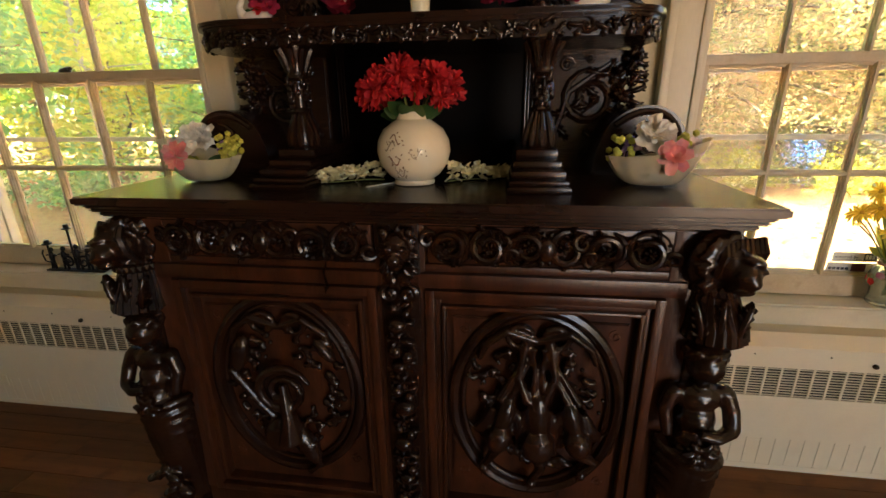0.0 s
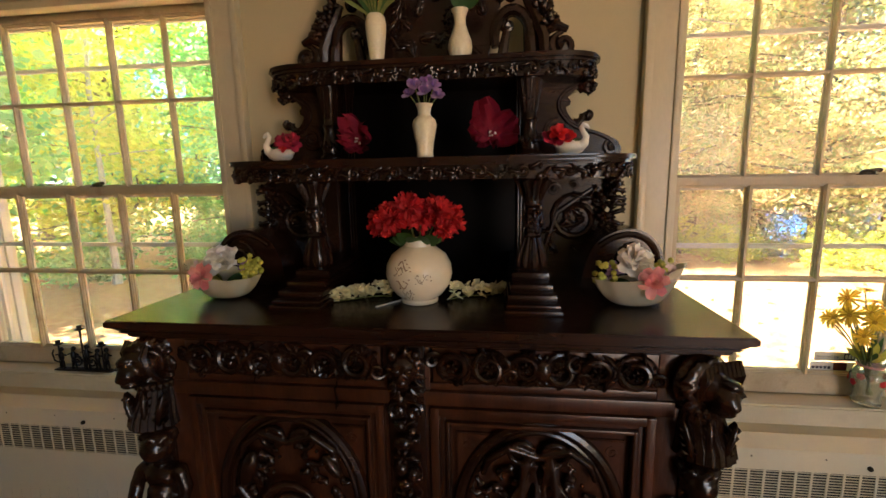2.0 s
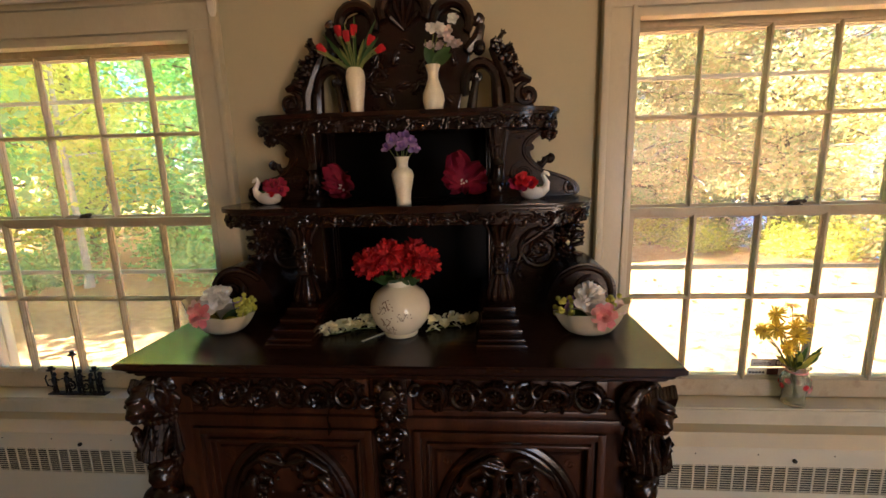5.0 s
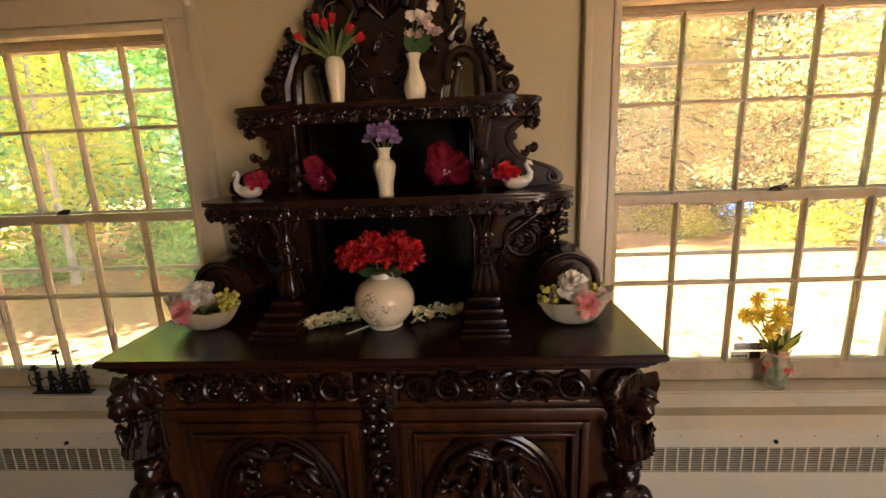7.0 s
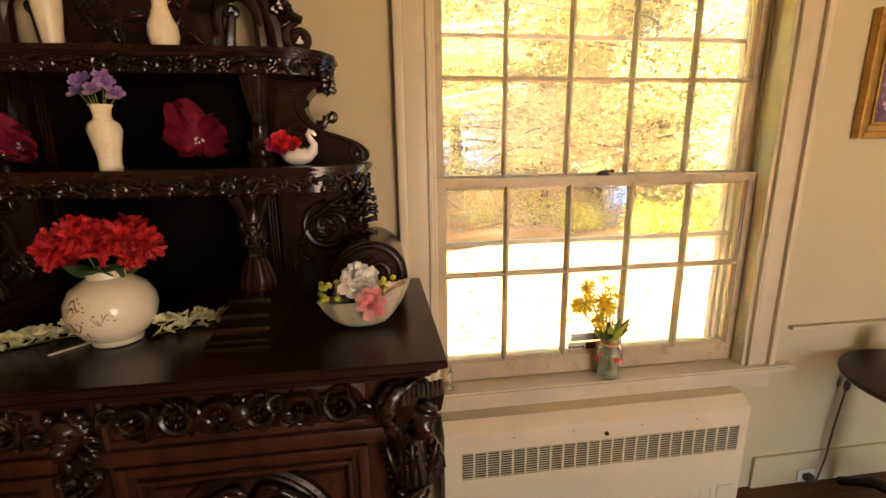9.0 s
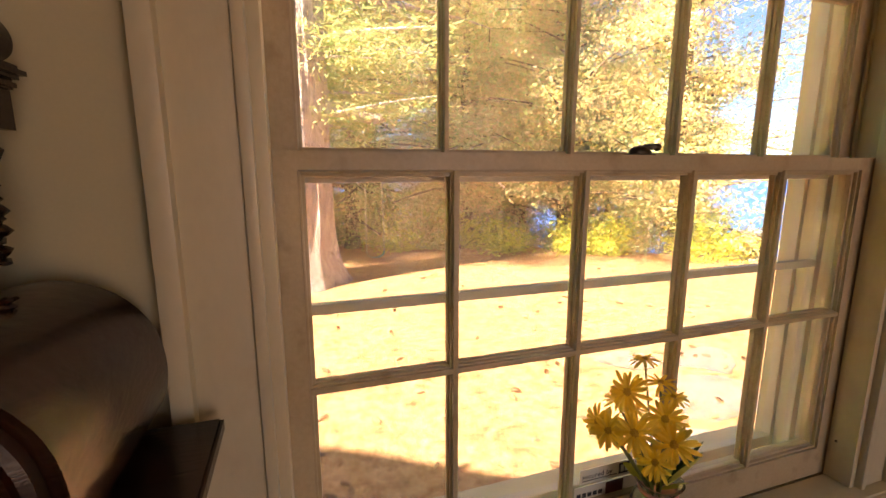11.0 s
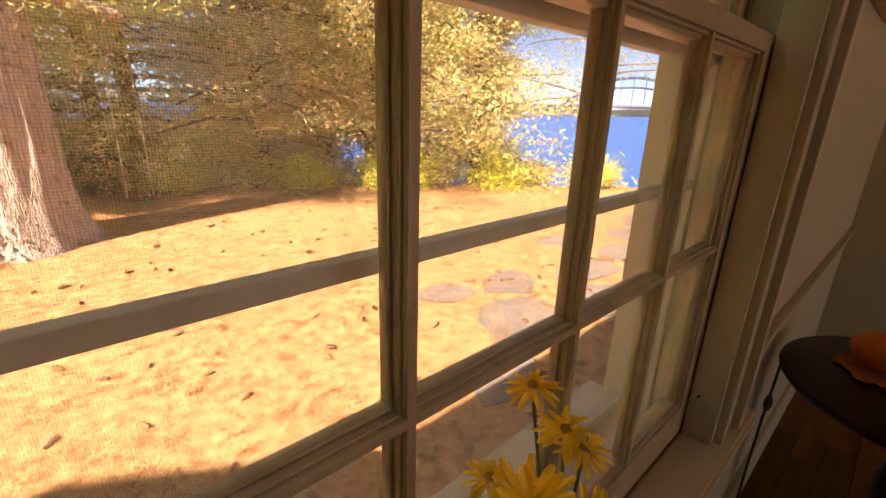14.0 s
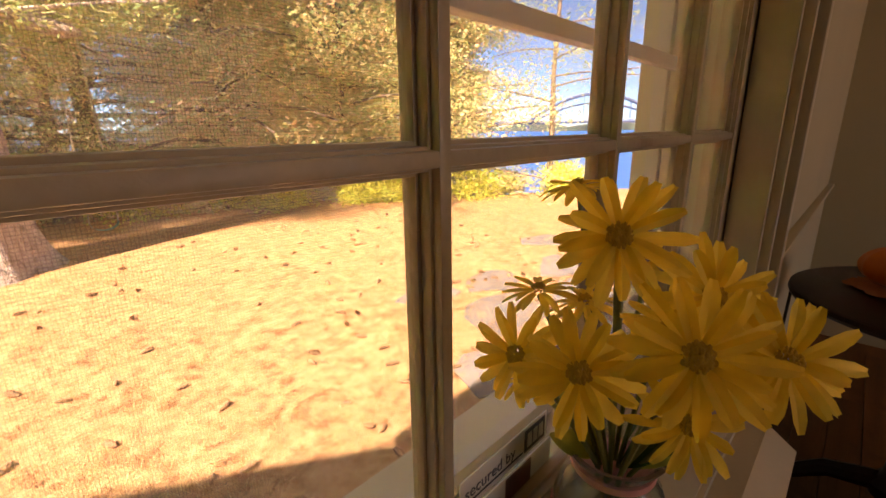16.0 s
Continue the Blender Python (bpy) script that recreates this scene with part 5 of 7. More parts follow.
    def relief(bm):
        for k in range(12):
            acanthus(bm, s * random.uniform(0.03, 0.16), CY - 0.001, random.uniform(1.67, 1.86), random.uniform(0, 360), 0.055, 0.04, 0.010, 3)
    carved("leaf_relief", relief, crest, label="shallow carved leaves on the panel", kind="stuff")

# ---- flowers and ornaments ----
def facing(x, y, z, d):
    """A pose at a point whose +z looks along d."""
    return Matrix.Translation((x, y, z)) @ Vector(d).to_track_quat("Z", "Y").to_matrix().to_4x4()


def ruffled(bm, x, y, z, r, n=46, width=0.5):
    """A ball-shaped bloom of many small frilled petals."""
    for i in range(n):
        d = Vector((random.gauss(0, 1), random.gauss(0, 1), random.gauss(0.25, 0.9))).normalized()
        m = facing(x, y, z, d) @ pose(0, 0, r * random.uniform(0.25, 0.7), random.uniform(-50, 50), -65 + random.uniform(-25, 25), random.uniform(0, 360))
        petal(bm, m, r * random.uniform(0.5, 0.75), r * width * random.uniform(0.8, 1.3), random.uniform(-0.3, 0.4), random.uniform(-0.3, 0.5), 3, 0.9)


def bloom(bm, m, rings, r, width):
    """An open flower facing +z of m: rings of petals, the inner ones steeper."""
    for k, (n, tilt, f) in enumerate(rings):
        for i in range(n):
            petal(bm, m @ pose(0, 0, 0.002 * k, 0, 0, 360 * (i + 0.5 * k) / n + random.uniform(-8, 8)) @ pose(0, 0, 0, 0, -tilt + random.uniform(-8, 8), 0), r * f * random.uniform(0.9, 1.1), width * f, random.uniform(0.0, 0.25), 0.25, 4, 0.7)


def leaf_blade(bm, start, end, width, sag=0.1):
    a, b = Vector(start), Vector(end)
    d = b - a
    side = d.cross(Vector((0, 1, 0.3))).normalized()
    rows = []
    for i in range(6):
        f = i / 5
        p = a + d * f + Vector((0, 0, -sag * d.length * (f - 0.5) ** 2 + sag * d.length * 0.25))
        w = width * math.sin(math.pi * (0.12 + 0.88 * f) * 0.98) * 0.5 + 0.0005
        rows.append([bm.verts.new(p - side * w), bm.verts.new(p + Vector((0, 0.3 * w, -0.3 * w))), bm.verts.new(p + side * w)])
    for r0, r1 in zip(rows, rows[1:]):
        for k in range(2):
            bm.faces.new((r0[k], r0[k + 1], r1[k + 1], r1[k]))


def vessel(name, label, profile, mat, at, category="vase", seg=32, squash=1.0, group=""):
    bm = bmesh.new()
    inner = [(max(0.002, r - 0.004), z) for r, z in profile[::-1] if z > profile[0][1] + 0.01]
    lathe(bm, profile + inner, seg, squash=squash)
    ob = tagged(new(name, finish(name, bm, M[mat])), label, category, group)
    ob.location = at
    return ob


TOP = 1.0221
random.seed(31)
VX, VY = 0.024, -0.440
v = vessel("round_vase", "round cream porcelain vase painted with brown branches and birds", [(0.036, 0), (0.046, 0.002), (0.047, 0.007), (0.044, 0.012), (0.060, 0.024), (0.076, 0.046), (0.083, 0.074), (0.080, 0.098), (0.067, 0.122), (0.046, 0.137), (0.036, 0.143), (0.034, 0.156), (0.036, 0.159)], "porcelain", (VX, VY, TOP), seg=40)


def on_vase(a, h):
    """A point on the vase's belly at an angle from the front and a height."""
    r = 0.0836 * math.sqrt(max(0.1, 1 - ((h - 0.076) / 0.079) ** 2))
    return (r * math.sin(radians(a)), -r * math.cos(radians(a)), h)


for k, (a0, h0, n, mt) in enumerate(((-28, 0.105, 10, "motif"), (-30, 0.060, 9, "motif"), (-22, 0.034, 14, "motif_grey"), (6, 0.075, 14, "motif_grey"), (-36, 0.09, 7, "motif_grey"))):
    bm = bmesh.new()
    pts = [on_vase(a0 + 3.2 * i, h0 + 0.010 * math.sin(i * 0.9 + k)) for i in range(7)]
    tube(bm, pts, [0.0009 + 0.0007 * math.sin(i) ** 2 for i in range(7)], 5)
    for i in range(n):
        a, h = a0 + random.uniform(-3, 24), h0 + random.uniform(-0.014, 0.014)
        x, y, z = on_vase(a, h)
        blob(bm, x, y, z, 0.0028, 0.0008, 0.0016, (0, random.uniform(0, 180), a), 1)
    part("painted_motif", bm, M[mt], v, "thin painted twig with leaves")

bq = thing("carnation_bouquet", "bunch of bright red artificial carnations with green leaves", "flowers", at=(VX, VY, TOP + 0.15))
for x, y, z, r in ((-0.105, 0.02, 0.045, 0.036), (-0.065, -0.03, 0.06, 0.038), (-0.02, -0.035, 0.085, 0.036), (0.012, -0.02, 0.062, 0.034), (0.06, -0.02, 0.078, 0.034), (0.085, 0.005, 0.055, 0.036), (-0.03, 0.03, 0.07, 0.035), (0.04, 0.04, 0.08, 0.034), (0.075, -0.03, 0.036, 0.024)):
    x *= 0.9
    bm = bmesh.new()
    ruffled(bm, x, y, z, r * 0.95, 150, 0.34)
    h = part("carnation", bm, M["red"], bq)
    bm = bmesh.new()
    tube(bm, [(x, y, z - 0.01), (x * 0.35, y * 0.35, 0.0), (x * 0.12, y * 0.12, -0.06)], 0.0018, 5)
    part("stem", bm, M["stem"], bq)
for k in range(11):
    a = radians(360 * k / 11)
    bm = bmesh.new()
    leaf_blade(bm, (0.02 * math.cos(a), 0.02 * math.sin(a), 0.0), (random.uniform(0.06, 0.085) * math.cos(a), 0.07 * math.sin(a), random.uniform(-0.005, 0.03)), 0.034)
    part("leaf", bm, M["leaf"], bq)


def garland(x0, x1, y0, y1, n, seed):
    random.seed(seed)
    g = thing("petal_garland", "garland of cream silk petals lying on the sideboard top", "garland", "garlands")
    bm = bmesh.new()
    pts = [(x0 + (x1 - x0) * f / 8, y0 + (y1 - y0) * f / 8 + 0.008 * math.sin(f * 1.3), TOP + 0.004) for f in range(9)]
    tube(bm, pts, 0.0016, 5)
    part("wire", bm, M["stem"], g)
    for i in range(n):
        f = (i + random.uniform(0, 0.8)) / n
        fat = 0.35 + 0.65 * f if x1 > x0 else 0.45 + 0.55 * f
        x, y = x0 + (x1 - x0) * f + random.uniform(-0.006, 0.006), y0 + (y1 - y0) * f + random.uniform(-0.024, 0.024) * fat
        bm = bmesh.new()
        m = pose(x, y, TOP + 0.005 + random.uniform(0.002, 0.036) * fat, random.uniform(-50, 50), random.uniform(-50, 50), random.uniform(0, 360))
        for k in range(4):
            petal(bm, m @ pose(0, 0, 0, 0, -30, 90 * k + random.uniform(-20, 20)), random.uniform(0.011, 0.016), 0.011, 0.2, 0.4, 3, 0.8)
        part("blossom", bm, M["cream_petal"], g)


garland(-0.262, -0.055, -0.485, -0.405, 84, 41)
garland(0.262, 0.10, -0.345, -0.425, 64, 42)
bm = bmesh.new()
slab(bm, [(-0.075, -0.50), (-0.070, -0.503), (-0.02, -0.44), (-0.026, -0.437)], TOP + 0.0005, TOP + 0.003)
tagged(part("paper_strip", bm, M["paper"]), "thin pale paper strip lying beside the vase", "paper")


def shell_dish(x, y, s, seed):
    """A ribbed shell-shaped dish filled with silk flowers."""
    random.seed(seed)
    d = thing("shell_dish", "white ribbed shell-shaped china dish on the sideboard top", "dish", "shell dishes", at=(x, y, TOP))
    bm = bmesh.new()
    rows, n = [], 40
    for i in range(8):
        f = i / 7
        row = []
        for k in range(n):
            a = 2 * math.pi * k / n
            rib = 1 + 0.05 * f * math.cos(11 * a)
            ex = 0.034 + 0.068 * f ** 0.7
            ey = 0.022 + 0.032 * f ** 0.7
            z = 0.0 + 0.072 * f ** 1.6 + 0.020 * f * math.cos(a + 0.3) * s + 0.008 * f * math.cos(2 * a)
            row.append(bm.verts.new((ex * rib * math.cos(a), ey * rib * math.sin(a), max(0.0, z))))
        rows.append(row)
    for r0, r1 in zip(rows, rows[1:]):
        for k in range(n):
            bm.faces.new((r0[k], r0[(k + 1) % n], r1[(k + 1) % n], r1[k]))
    bm.faces.new(rows[0][::-1])
    bmesh.ops.solidify(bm, geom=bm.faces[:], thickness=0.003)
    bmesh.ops.translate(bm, verts=bm.verts, vec=(0, 0, 0.0035))
    part("shell", bm, M["porcelain"], d)
    f = thing("silk_flowers", "pink, white and yellow-green silk flowers in a shell dish", "flowers", "silk flower arrangements", at=(x, y, TOP + 0.03))
    bm = bmesh.new()
    bloom(bm, facing(0.016 if s > 0 else -0.03, -0.045, 0.036, (-0.1, -1, 0.45)), ((7, 15, 1.0), (6, 45, 0.8), (4, 70, 0.5)), 0.036, 0.024)
    part("pink_bloom", bm, M["pink"], f)
    bm = bmesh.new()
    bloom(bm, facing(-0.01 if s > 0 else 0.004, 0.0, 0.062, (0.1 * s, -0.7, 0.8)), ((9, 25, 1.0), (8, 50, 0.95), (6, 74, 0.8)), 0.050, 0.034)
    ruffled(bm, -0.01 if s > 0 else 0.004, -0.008, 0.078, 0.030, 60, 0.8)
    part("white_bloom", bm, M["white_petal"], f)
    bm = bmesh.new()
    bloom(bm, facing(0.062 if s > 0 else -0.055, -0.02, 0.05, (0.3 * s, -0.9, 0.6)), ((6, 30, 1.0), (4, 60, 0.6)), 0.024, 0.018)
    part("cream_bloom", bm, M["palepink"], f)
    for k in range(2):
        bm = bmesh.new()
        for i in range(20):
            blob(bm, (-0.075 + 0.0 * k if s > 0 else 0.085) + random.uniform(-0.022, 0.022) + 0.12 * s * k * (1 if s > 0 else 0), -0.01 + random.uniform(-0.02, 0.02), 0.048 + 0.014 * k + random.uniform(-0.022, 0.024), 0.0075, 0.0075, 0.0075, sub=1)
        part("bud_spray", bm, M["lime"], f)
    bm = bmesh.new()
    ruffled(bm, -0.05 * s if s > 0 else 0.055, 0.02, 0.05, 0.02, 26)
    part("purple_bloom", bm, M["purple"], f)
    for k in range(9):
        a = random.uniform(0, 6.28)
        bm = bmesh.new()
        leaf_blade(bm, (0, 0, 0.0), (0.078 * math.cos(a), 0.05 * math.sin(a), random.uniform(0.0, 0.03)), 0.026)
        part("leaf", bm, M["lime"] if k % 2 else M["leaf"], f)


shell_dish(-0.505, -0.435, -1, 51)
shell_dish(0.545, -0.440, 1, 52)

# middle shelf
S2, S1 = MID + 0.0001, HIGH + 0.0001
random.seed(61)
vessel("slim_vase", "slim ivory ceramic vase on the middle shelf", [(0.020, 0), (0.0215, 0.003), (0.0205, 0.012), (0.022, 0.035), (0.029, 0.068), (0.031, 0.082), (0.027, 0.094), (0.017, 0.102), (0.0155, 0.110), (0.018, 0.124), (0.022, 0.131)], "ivory", (0.036, -0.378, S2), group="ivory vases")
pf = thing("purple_flowers", "purple silk flowers in the slim ivory vase", "flowers", at=(0.036, -0.378, S2 + 0.12))
for k, (x, y, z) in enumerate(((-0.036, 0, 0.034), (-0.018, -0.02, 0.05), (0.004, -0.02, 0.034), (0.026, -0.012, 0.048), (0.034, 0.0, 0.028), (0.008, 0.012, 0.062), (-0.026, 0.012, 0.058))):
    bm = bmesh.new()
    bloom(bm, facing(x, y, z, (x * 8, -0.8, 0.5)), ((5, 30, 1.0), (4, 60, 0.7)), 0.020, 0.015)
    part("bloom", bm, M["purple"], pf)
    bm = bmesh.new()
    tube(bm, [(x, y, z), (x * 0.3, y * 0.3, 0.0), (0, 0, -0.04)], 0.0013, 5)
    part("stem", bm, M["stem"], pf)


def velvet_flower(x, y, r, turn, seed):
    random.seed(seed)
    f = thing("velvet_flower", "large crimson velvet flower resting on the middle shelf", "flowers", "velvet flowers", at=(x, y, S2 + 0.002))
    m = pose(0, 0, r * 0.82, 80, 0, turn)
    for k in range(6):
        bm = bmesh.new()
        a = (112, 38, 165, -12, 205, 280)[k]
        rr = r * (1.35, 1.12, 1.05, 1.12, 0.82, 0.62)[k]
        mm = m @ pose(0, 0, -0.002 * k, 0, 0, a) @ pose(0, 0, 0, 0, -12 - 6 * (k % 2), 0)
        rows = []
        for i in range(7):
            t = i / 6
            w = rr * 0.86 * math.sin(math.pi * (0.1 + 0.74 * t)) ** 0.8
            rows.append([bm.verts.new(mm @ Vector((rr * t, w * (j / 6 - 0.5), 0.015 * math.sin(j * 1.9 + 4 * t + 2 * k) * t + 0.42 * rr * t * t))) for j in range(7)])
        for r0, r1 in zip(rows, rows[1:]):
            for j in range(6):
                bm.faces.new((r0[j], r0[j + 1], r1[j + 1], r1[j]))
        bmesh.ops.solidify(bm, geom=bm.faces[:], thickness=0.0015)
        part("petal", bm, M["magenta"], f)
    bm = bmesh.new()
    for k in range(7):
        p = m @ Vector((random.uniform(-0.009, 0.009), random.uniform(-0.009, 0.009), 0.012))
        blob(bm, p.x, p.y, p.z, 0.003, 0.003, 0.003, sub=1)
    part("stamens", bm, M["palepink"], f)


velvet_flower(-0.145, -0.335, 0.054, -20, 62)
velvet_flower(0.203, -0.335, 0.066, 8, 63)


def swan(x, y, s, seed):
    random.seed(seed)
    ob = thing("swan_planter", "small white china swan planter on the middle shelf", "ornament", "swan planters", at=(x, y, S2))
    bm = bmesh.new()
    blob(bm, 0, 0, 0.026, 0.046, 0.030, 0.027)
    blob(bm, -0.034 * s, 0, 0.036, 0.020, 0.018, 0.014, (0, 25 * s, 0))
    tube(bm, [(0.026 * s, 0, 0.026), (0.046 * s, -0.002, 0.042), (0.050 * s, -0.003, 0.060), (0.040 * s, -0.004, 0.076), (0.034 * s, -0.005, 0.088), (0.040 * s, -0.006, 0.097), (0.050 * s, -0.006, 0.093), (0.057 * s, -0.006, 0.085)], [0.020, 0.015, 0.0105, 0.0085, 0.008, 0.009, 0.007, 0.003], 10)
    bmesh.ops.bisect_plane(bm, geom=bm.verts[:] + bm.edges[:] + bm.faces[:], plane_co=(0, 0, 0.001), plane_no=(0, 0, 1), clear_inner=True)
    bmesh.ops.scale(bm, vec=(0.8, 0.8, 0.8), verts=bm.verts)
    part("swan", bm, M["white_china"], ob)
    fl = thing("red_flowers", "small red silk flowers in a swan planter", "flowers", "red flower sprays", at=(x, y, S2 + 0.034))
    for k in range(7):
        bm = bmesh.new()
        bloom(bm, facing(-0.022 * s + random.uniform(-0.03, 0.022), random.uniform(-0.02, 0.005), random.uniform(0.004, 0.026), (random.uniform(-0.5, 0.5), -0.8, 0.6)), ((5, 25, 1.0), (4, 60, 0.7)), 0.025, 0.020)
        part("bloom", bm, M["tulip"] if k % 3 == 0 else M["magenta"], fl)
    for k in range(6):
        a = radians(60 * k)
        bm = bmesh.new()
        leaf_blade(bm, (0, 0, -0.008), (0.03 * math.cos(a), 0.02 * math.sin(a), 0.008), 0.012)
        part("leaf", bm, M["leaf"], fl)


swan(-0.388, -0.300, -1, 64)
swan(0.402, -0.300, 1, 65)

# top shelf
random.seed(71)
vessel("tulip_vase", "tapered ivory vase on the top shelf", [(0.018, 0), (0.019, 0.004), (0.023, 0.045), (0.028, 0.085), (0.029, 0.108), (0.025, 0.126), (0.019, 0.133)], "ivory", (-0.119, -0.228, S1), group="ivory vases")
tu = thing("tulips", "red artificial tulips with long green leaves in the ivory vase", "flowers", at=(-0.119, -0.228, S1 + 0.125))
for x, y, z, t in ((-0.036, -0.01, 0.092, -14), (0.002, -0.005, 0.094, 6), (-0.078, -0.015, 0.050, -48), (0.044, 0.0, 0.066, 24), (0.066, -0.01, 0.046, 58), (-0.012, -0.02, 0.074, -8)):
    m = pose(x, y, z, 0, t, 0)
    bm = bmesh.new()
    blob(bm, x, y, z, 0.006, 0.006, 0.005)
    head = part("tulip_head", bm, M["stem"], tu)
    for k in range(6):
        bm = bmesh.new()
        petal(bm, m @ pose(0, 0, 0, 0, 0, 60 * k) @ pose(0.004, 0, 0, 0, -68 - 8 * (k % 2), 0), 0.032, 0.020, -0.15, 0.45, 4, 0.5)
        part("petal", bm, M["tulip"], head)
    bm = bmesh.new()
    tube(bm, [(x, y, z), (x * 0.45, y * 0.5, z * 0.45), (0, 0, -0.03)], 0.002, 5)
    part("stem", bm, M["stem"], tu)
for k in range(13):
    t = -62 + 124 * k / 12 + random.uniform(-9, 9)
    l = random.uniform(0.07, 0.15)
    bm = bmesh.new()
    leaf_blade(bm, (0.01 * math.sin(radians(t)), 0, 0.0), (l * math.sin(radians(t)), random.uniform(-0.03, 0.01), l * math.cos(radians(t)) + 0.008), 0.010, 0.15)
    part("leaf", bm, M["leaf"] if k % 3 else M["stem"], tu)
vessel("waisted_vase", "waisted ivory vase with relief flowers on the top shelf", [(0.022, 0), (0.027, 0.006), (0.033, 0.031), (0.031, 0.052), (0.022, 0.073), (0.0155, 0.094), (0.016, 0.112), (0.021, 0.126), (0.023, 0.131)], "ivory", (0.115, -0.230, S1), group="ivory vases")
wf = thing("pink_white_flowers", "spray of pale pink and white silk flowers in the waisted vase", "flowers", at=(0.115, -0.230, S1 + 0.122))
for k in range(13):
    x, z = random.uniform(-0.022, 0.074), random.uniform(0.055, 0.145)
    bm = bmesh.new()
    bloom(bm, facing(x + 0.008, random.uniform(-0.02, 0.01), z, (random.uniform(-0.6, 0.6), -0.9, random.uniform(0, 0.7))), ((5, 20, 1.0), (5, 50, 0.7)), 0.017, 0.014)
    part("bloom", bm, M["palepink"] if k % 3 else M["white_petal"], wf)
for x, z in ((-0.02, 0.08), (0.02, 0.10), (0.045, 0.07), (0.01, 0.12)):
    bm = bmesh.new()
    tube(bm, [(x, -0.002, z), (x * 0.5 - 0.006, 0, z * 0.5), (0, 0, -0.03)], 0.0015, 5)
    part("stem", bm, M["stem"], wf)
for k in range(5):
    bm = bmesh.new()
    leaf_blade(bm, (0, 0, 0.01), (random.uniform(-0.04, 0.07), -0.01, random.uniform(0.03, 0.06)), 0.028)
    part("leaf", bm, M["leaf"], wf)

# ---- on the window stools ----
STOOL = 0.5992
random.seed(81)
cd = thing("candelabra", "small black iron candle holder with animal figures on the window stool", "candle holder", at=(-1.40, -0.050, STOOL))
bm = bmesh.new()
box(bm, -0.125, 0.125, -0.014, 0.014, 0.0, 0.005, 0.001)
for x, h in ((-0.105, 0.10), (0.0, 0.165), (0.085, 0.10)):
    tube(bm, [(x, 0, 0.004), (x, 0, h)], 0.0038, 6)
    lathe(bm, [(0.004, h), (0.016, h + 0.004), (0.017, h + 0.007), (0.008, h + 0.010), (0.009, h + 0.020), (0.007, h + 0.021)], 10, (x, 0, 0))
for x, h in ((-0.10, 0.055), (-0.045, 0.06), (0.015, 0.07), (0.06, 0.055), (0.10, 0.06)):
    blob(bm, x, 0, h, 0.010, 0.009, 0.022, (0, random.uniform(-20, 20), 0))
    blob(bm, x + 0.004, 0, h + 0.028, 0.009, 0.008, 0.010)
    for s in (-1, 1):
        tube(bm, [(x + s * 0.004, 0, h - 0.015), (x + s * 0.009, 0, 0.004)], [0.005, 0.004], 5)
        tube(bm, [(x + s * 0.005, 0, h + 0.008), (x + s * 0.024, 0, h + 0.004)], [0.004, 0.003], 5)
tube(bm, [(-0.112, 0, 0.03), (-0.132, 0, 0.035), (-0.138, 0, 0.065), (-0.130, 0, 0.08)], 0.003, 5)
spiral(bm, 0.035, 0.035, 0, 0.028, 1.5, 0, 1, 0.005)
spiral(bm, -0.03, 0.035, 0, 0.026, 1.5, 180, -1, 0.005)
part("ironwork", bm, M["iron"], cd)

# the glass vase of yellow daisies
DX, DY = 1.376, -0.048
vessel("glass_vase", "clear glass vase painted with red and pink flowers", [(0.031, 0), (0.036, 0.003), (0.038, 0.012), (0.034, 0.03), (0.036, 0.052), (0.046, 0.074), (0.047, 0.092), (0.040, 0.112), (0.030, 0.124), (0.031, 0.132), (0.041, 0.146), (0.042, 0.148)], "vase_glass", (DX, DY, STOOL))
gv = bpy.data.objects["glass_vase"]
for k in range(11):
    a, h = random.uniform(0, 360), random.uniform(0.062, 0.10)
    bm = bmesh.new()
    ca, sa = math.cos(radians(a)), math.sin(radians(a))
    for i in range(5):
        b = radians(72 * i)
        du, dz = 0.006 * math.cos(b), 0.006 * math.sin(b)
        blob(bm, 0.0478 * ca - du * sa, 0.0478 * sa + du * ca, h + dz, 0.0012, 0.006, 0.0055, (0, 0, a), 1)
    part("painted_flower", bm, M["tulip"] if k % 2 else M["pink"], gv, "painted red flower")
bm = bmesh.new()
lathe(bm, [(0.0335, 0.125), (0.0345, 0.128), (0.0335, 0.131)], 24)
part("rim_band", bm, M["pink"], gv, "pink ribbon round the neck")

db = thing("daisy_bouquet", "bunch of yellow silk daisies in the glass vase", "flowers", at=(DX, DY, STOOL + 0.14))
DAISIES = ((1.269, -0.071, 0.945, 0.036), (1.367, 0.001, 0.953, 0.030), (1.310, -0.004, 0.888, 0.028), (1.321, -0.032, 0.884, 0.026), (1.247, -0.115, 0.906, 0.037), (1.239, -0.070, 0.884, 0.034), (1.255, -0.024, 0.870, 0.032), (1.313, -0.105, 0.910, 0.034), (1.296, -0.140, 0.893, 0.036), (1.300, -0.106, 0.840, 0.032), (1.372, -0.034, 0.924, 0.030), (1.285, -0.010, 0.835, 0.020), (1.390, -0.045, 0.900, 0.028), (1.352, -0.075, 0.872, 0.028))
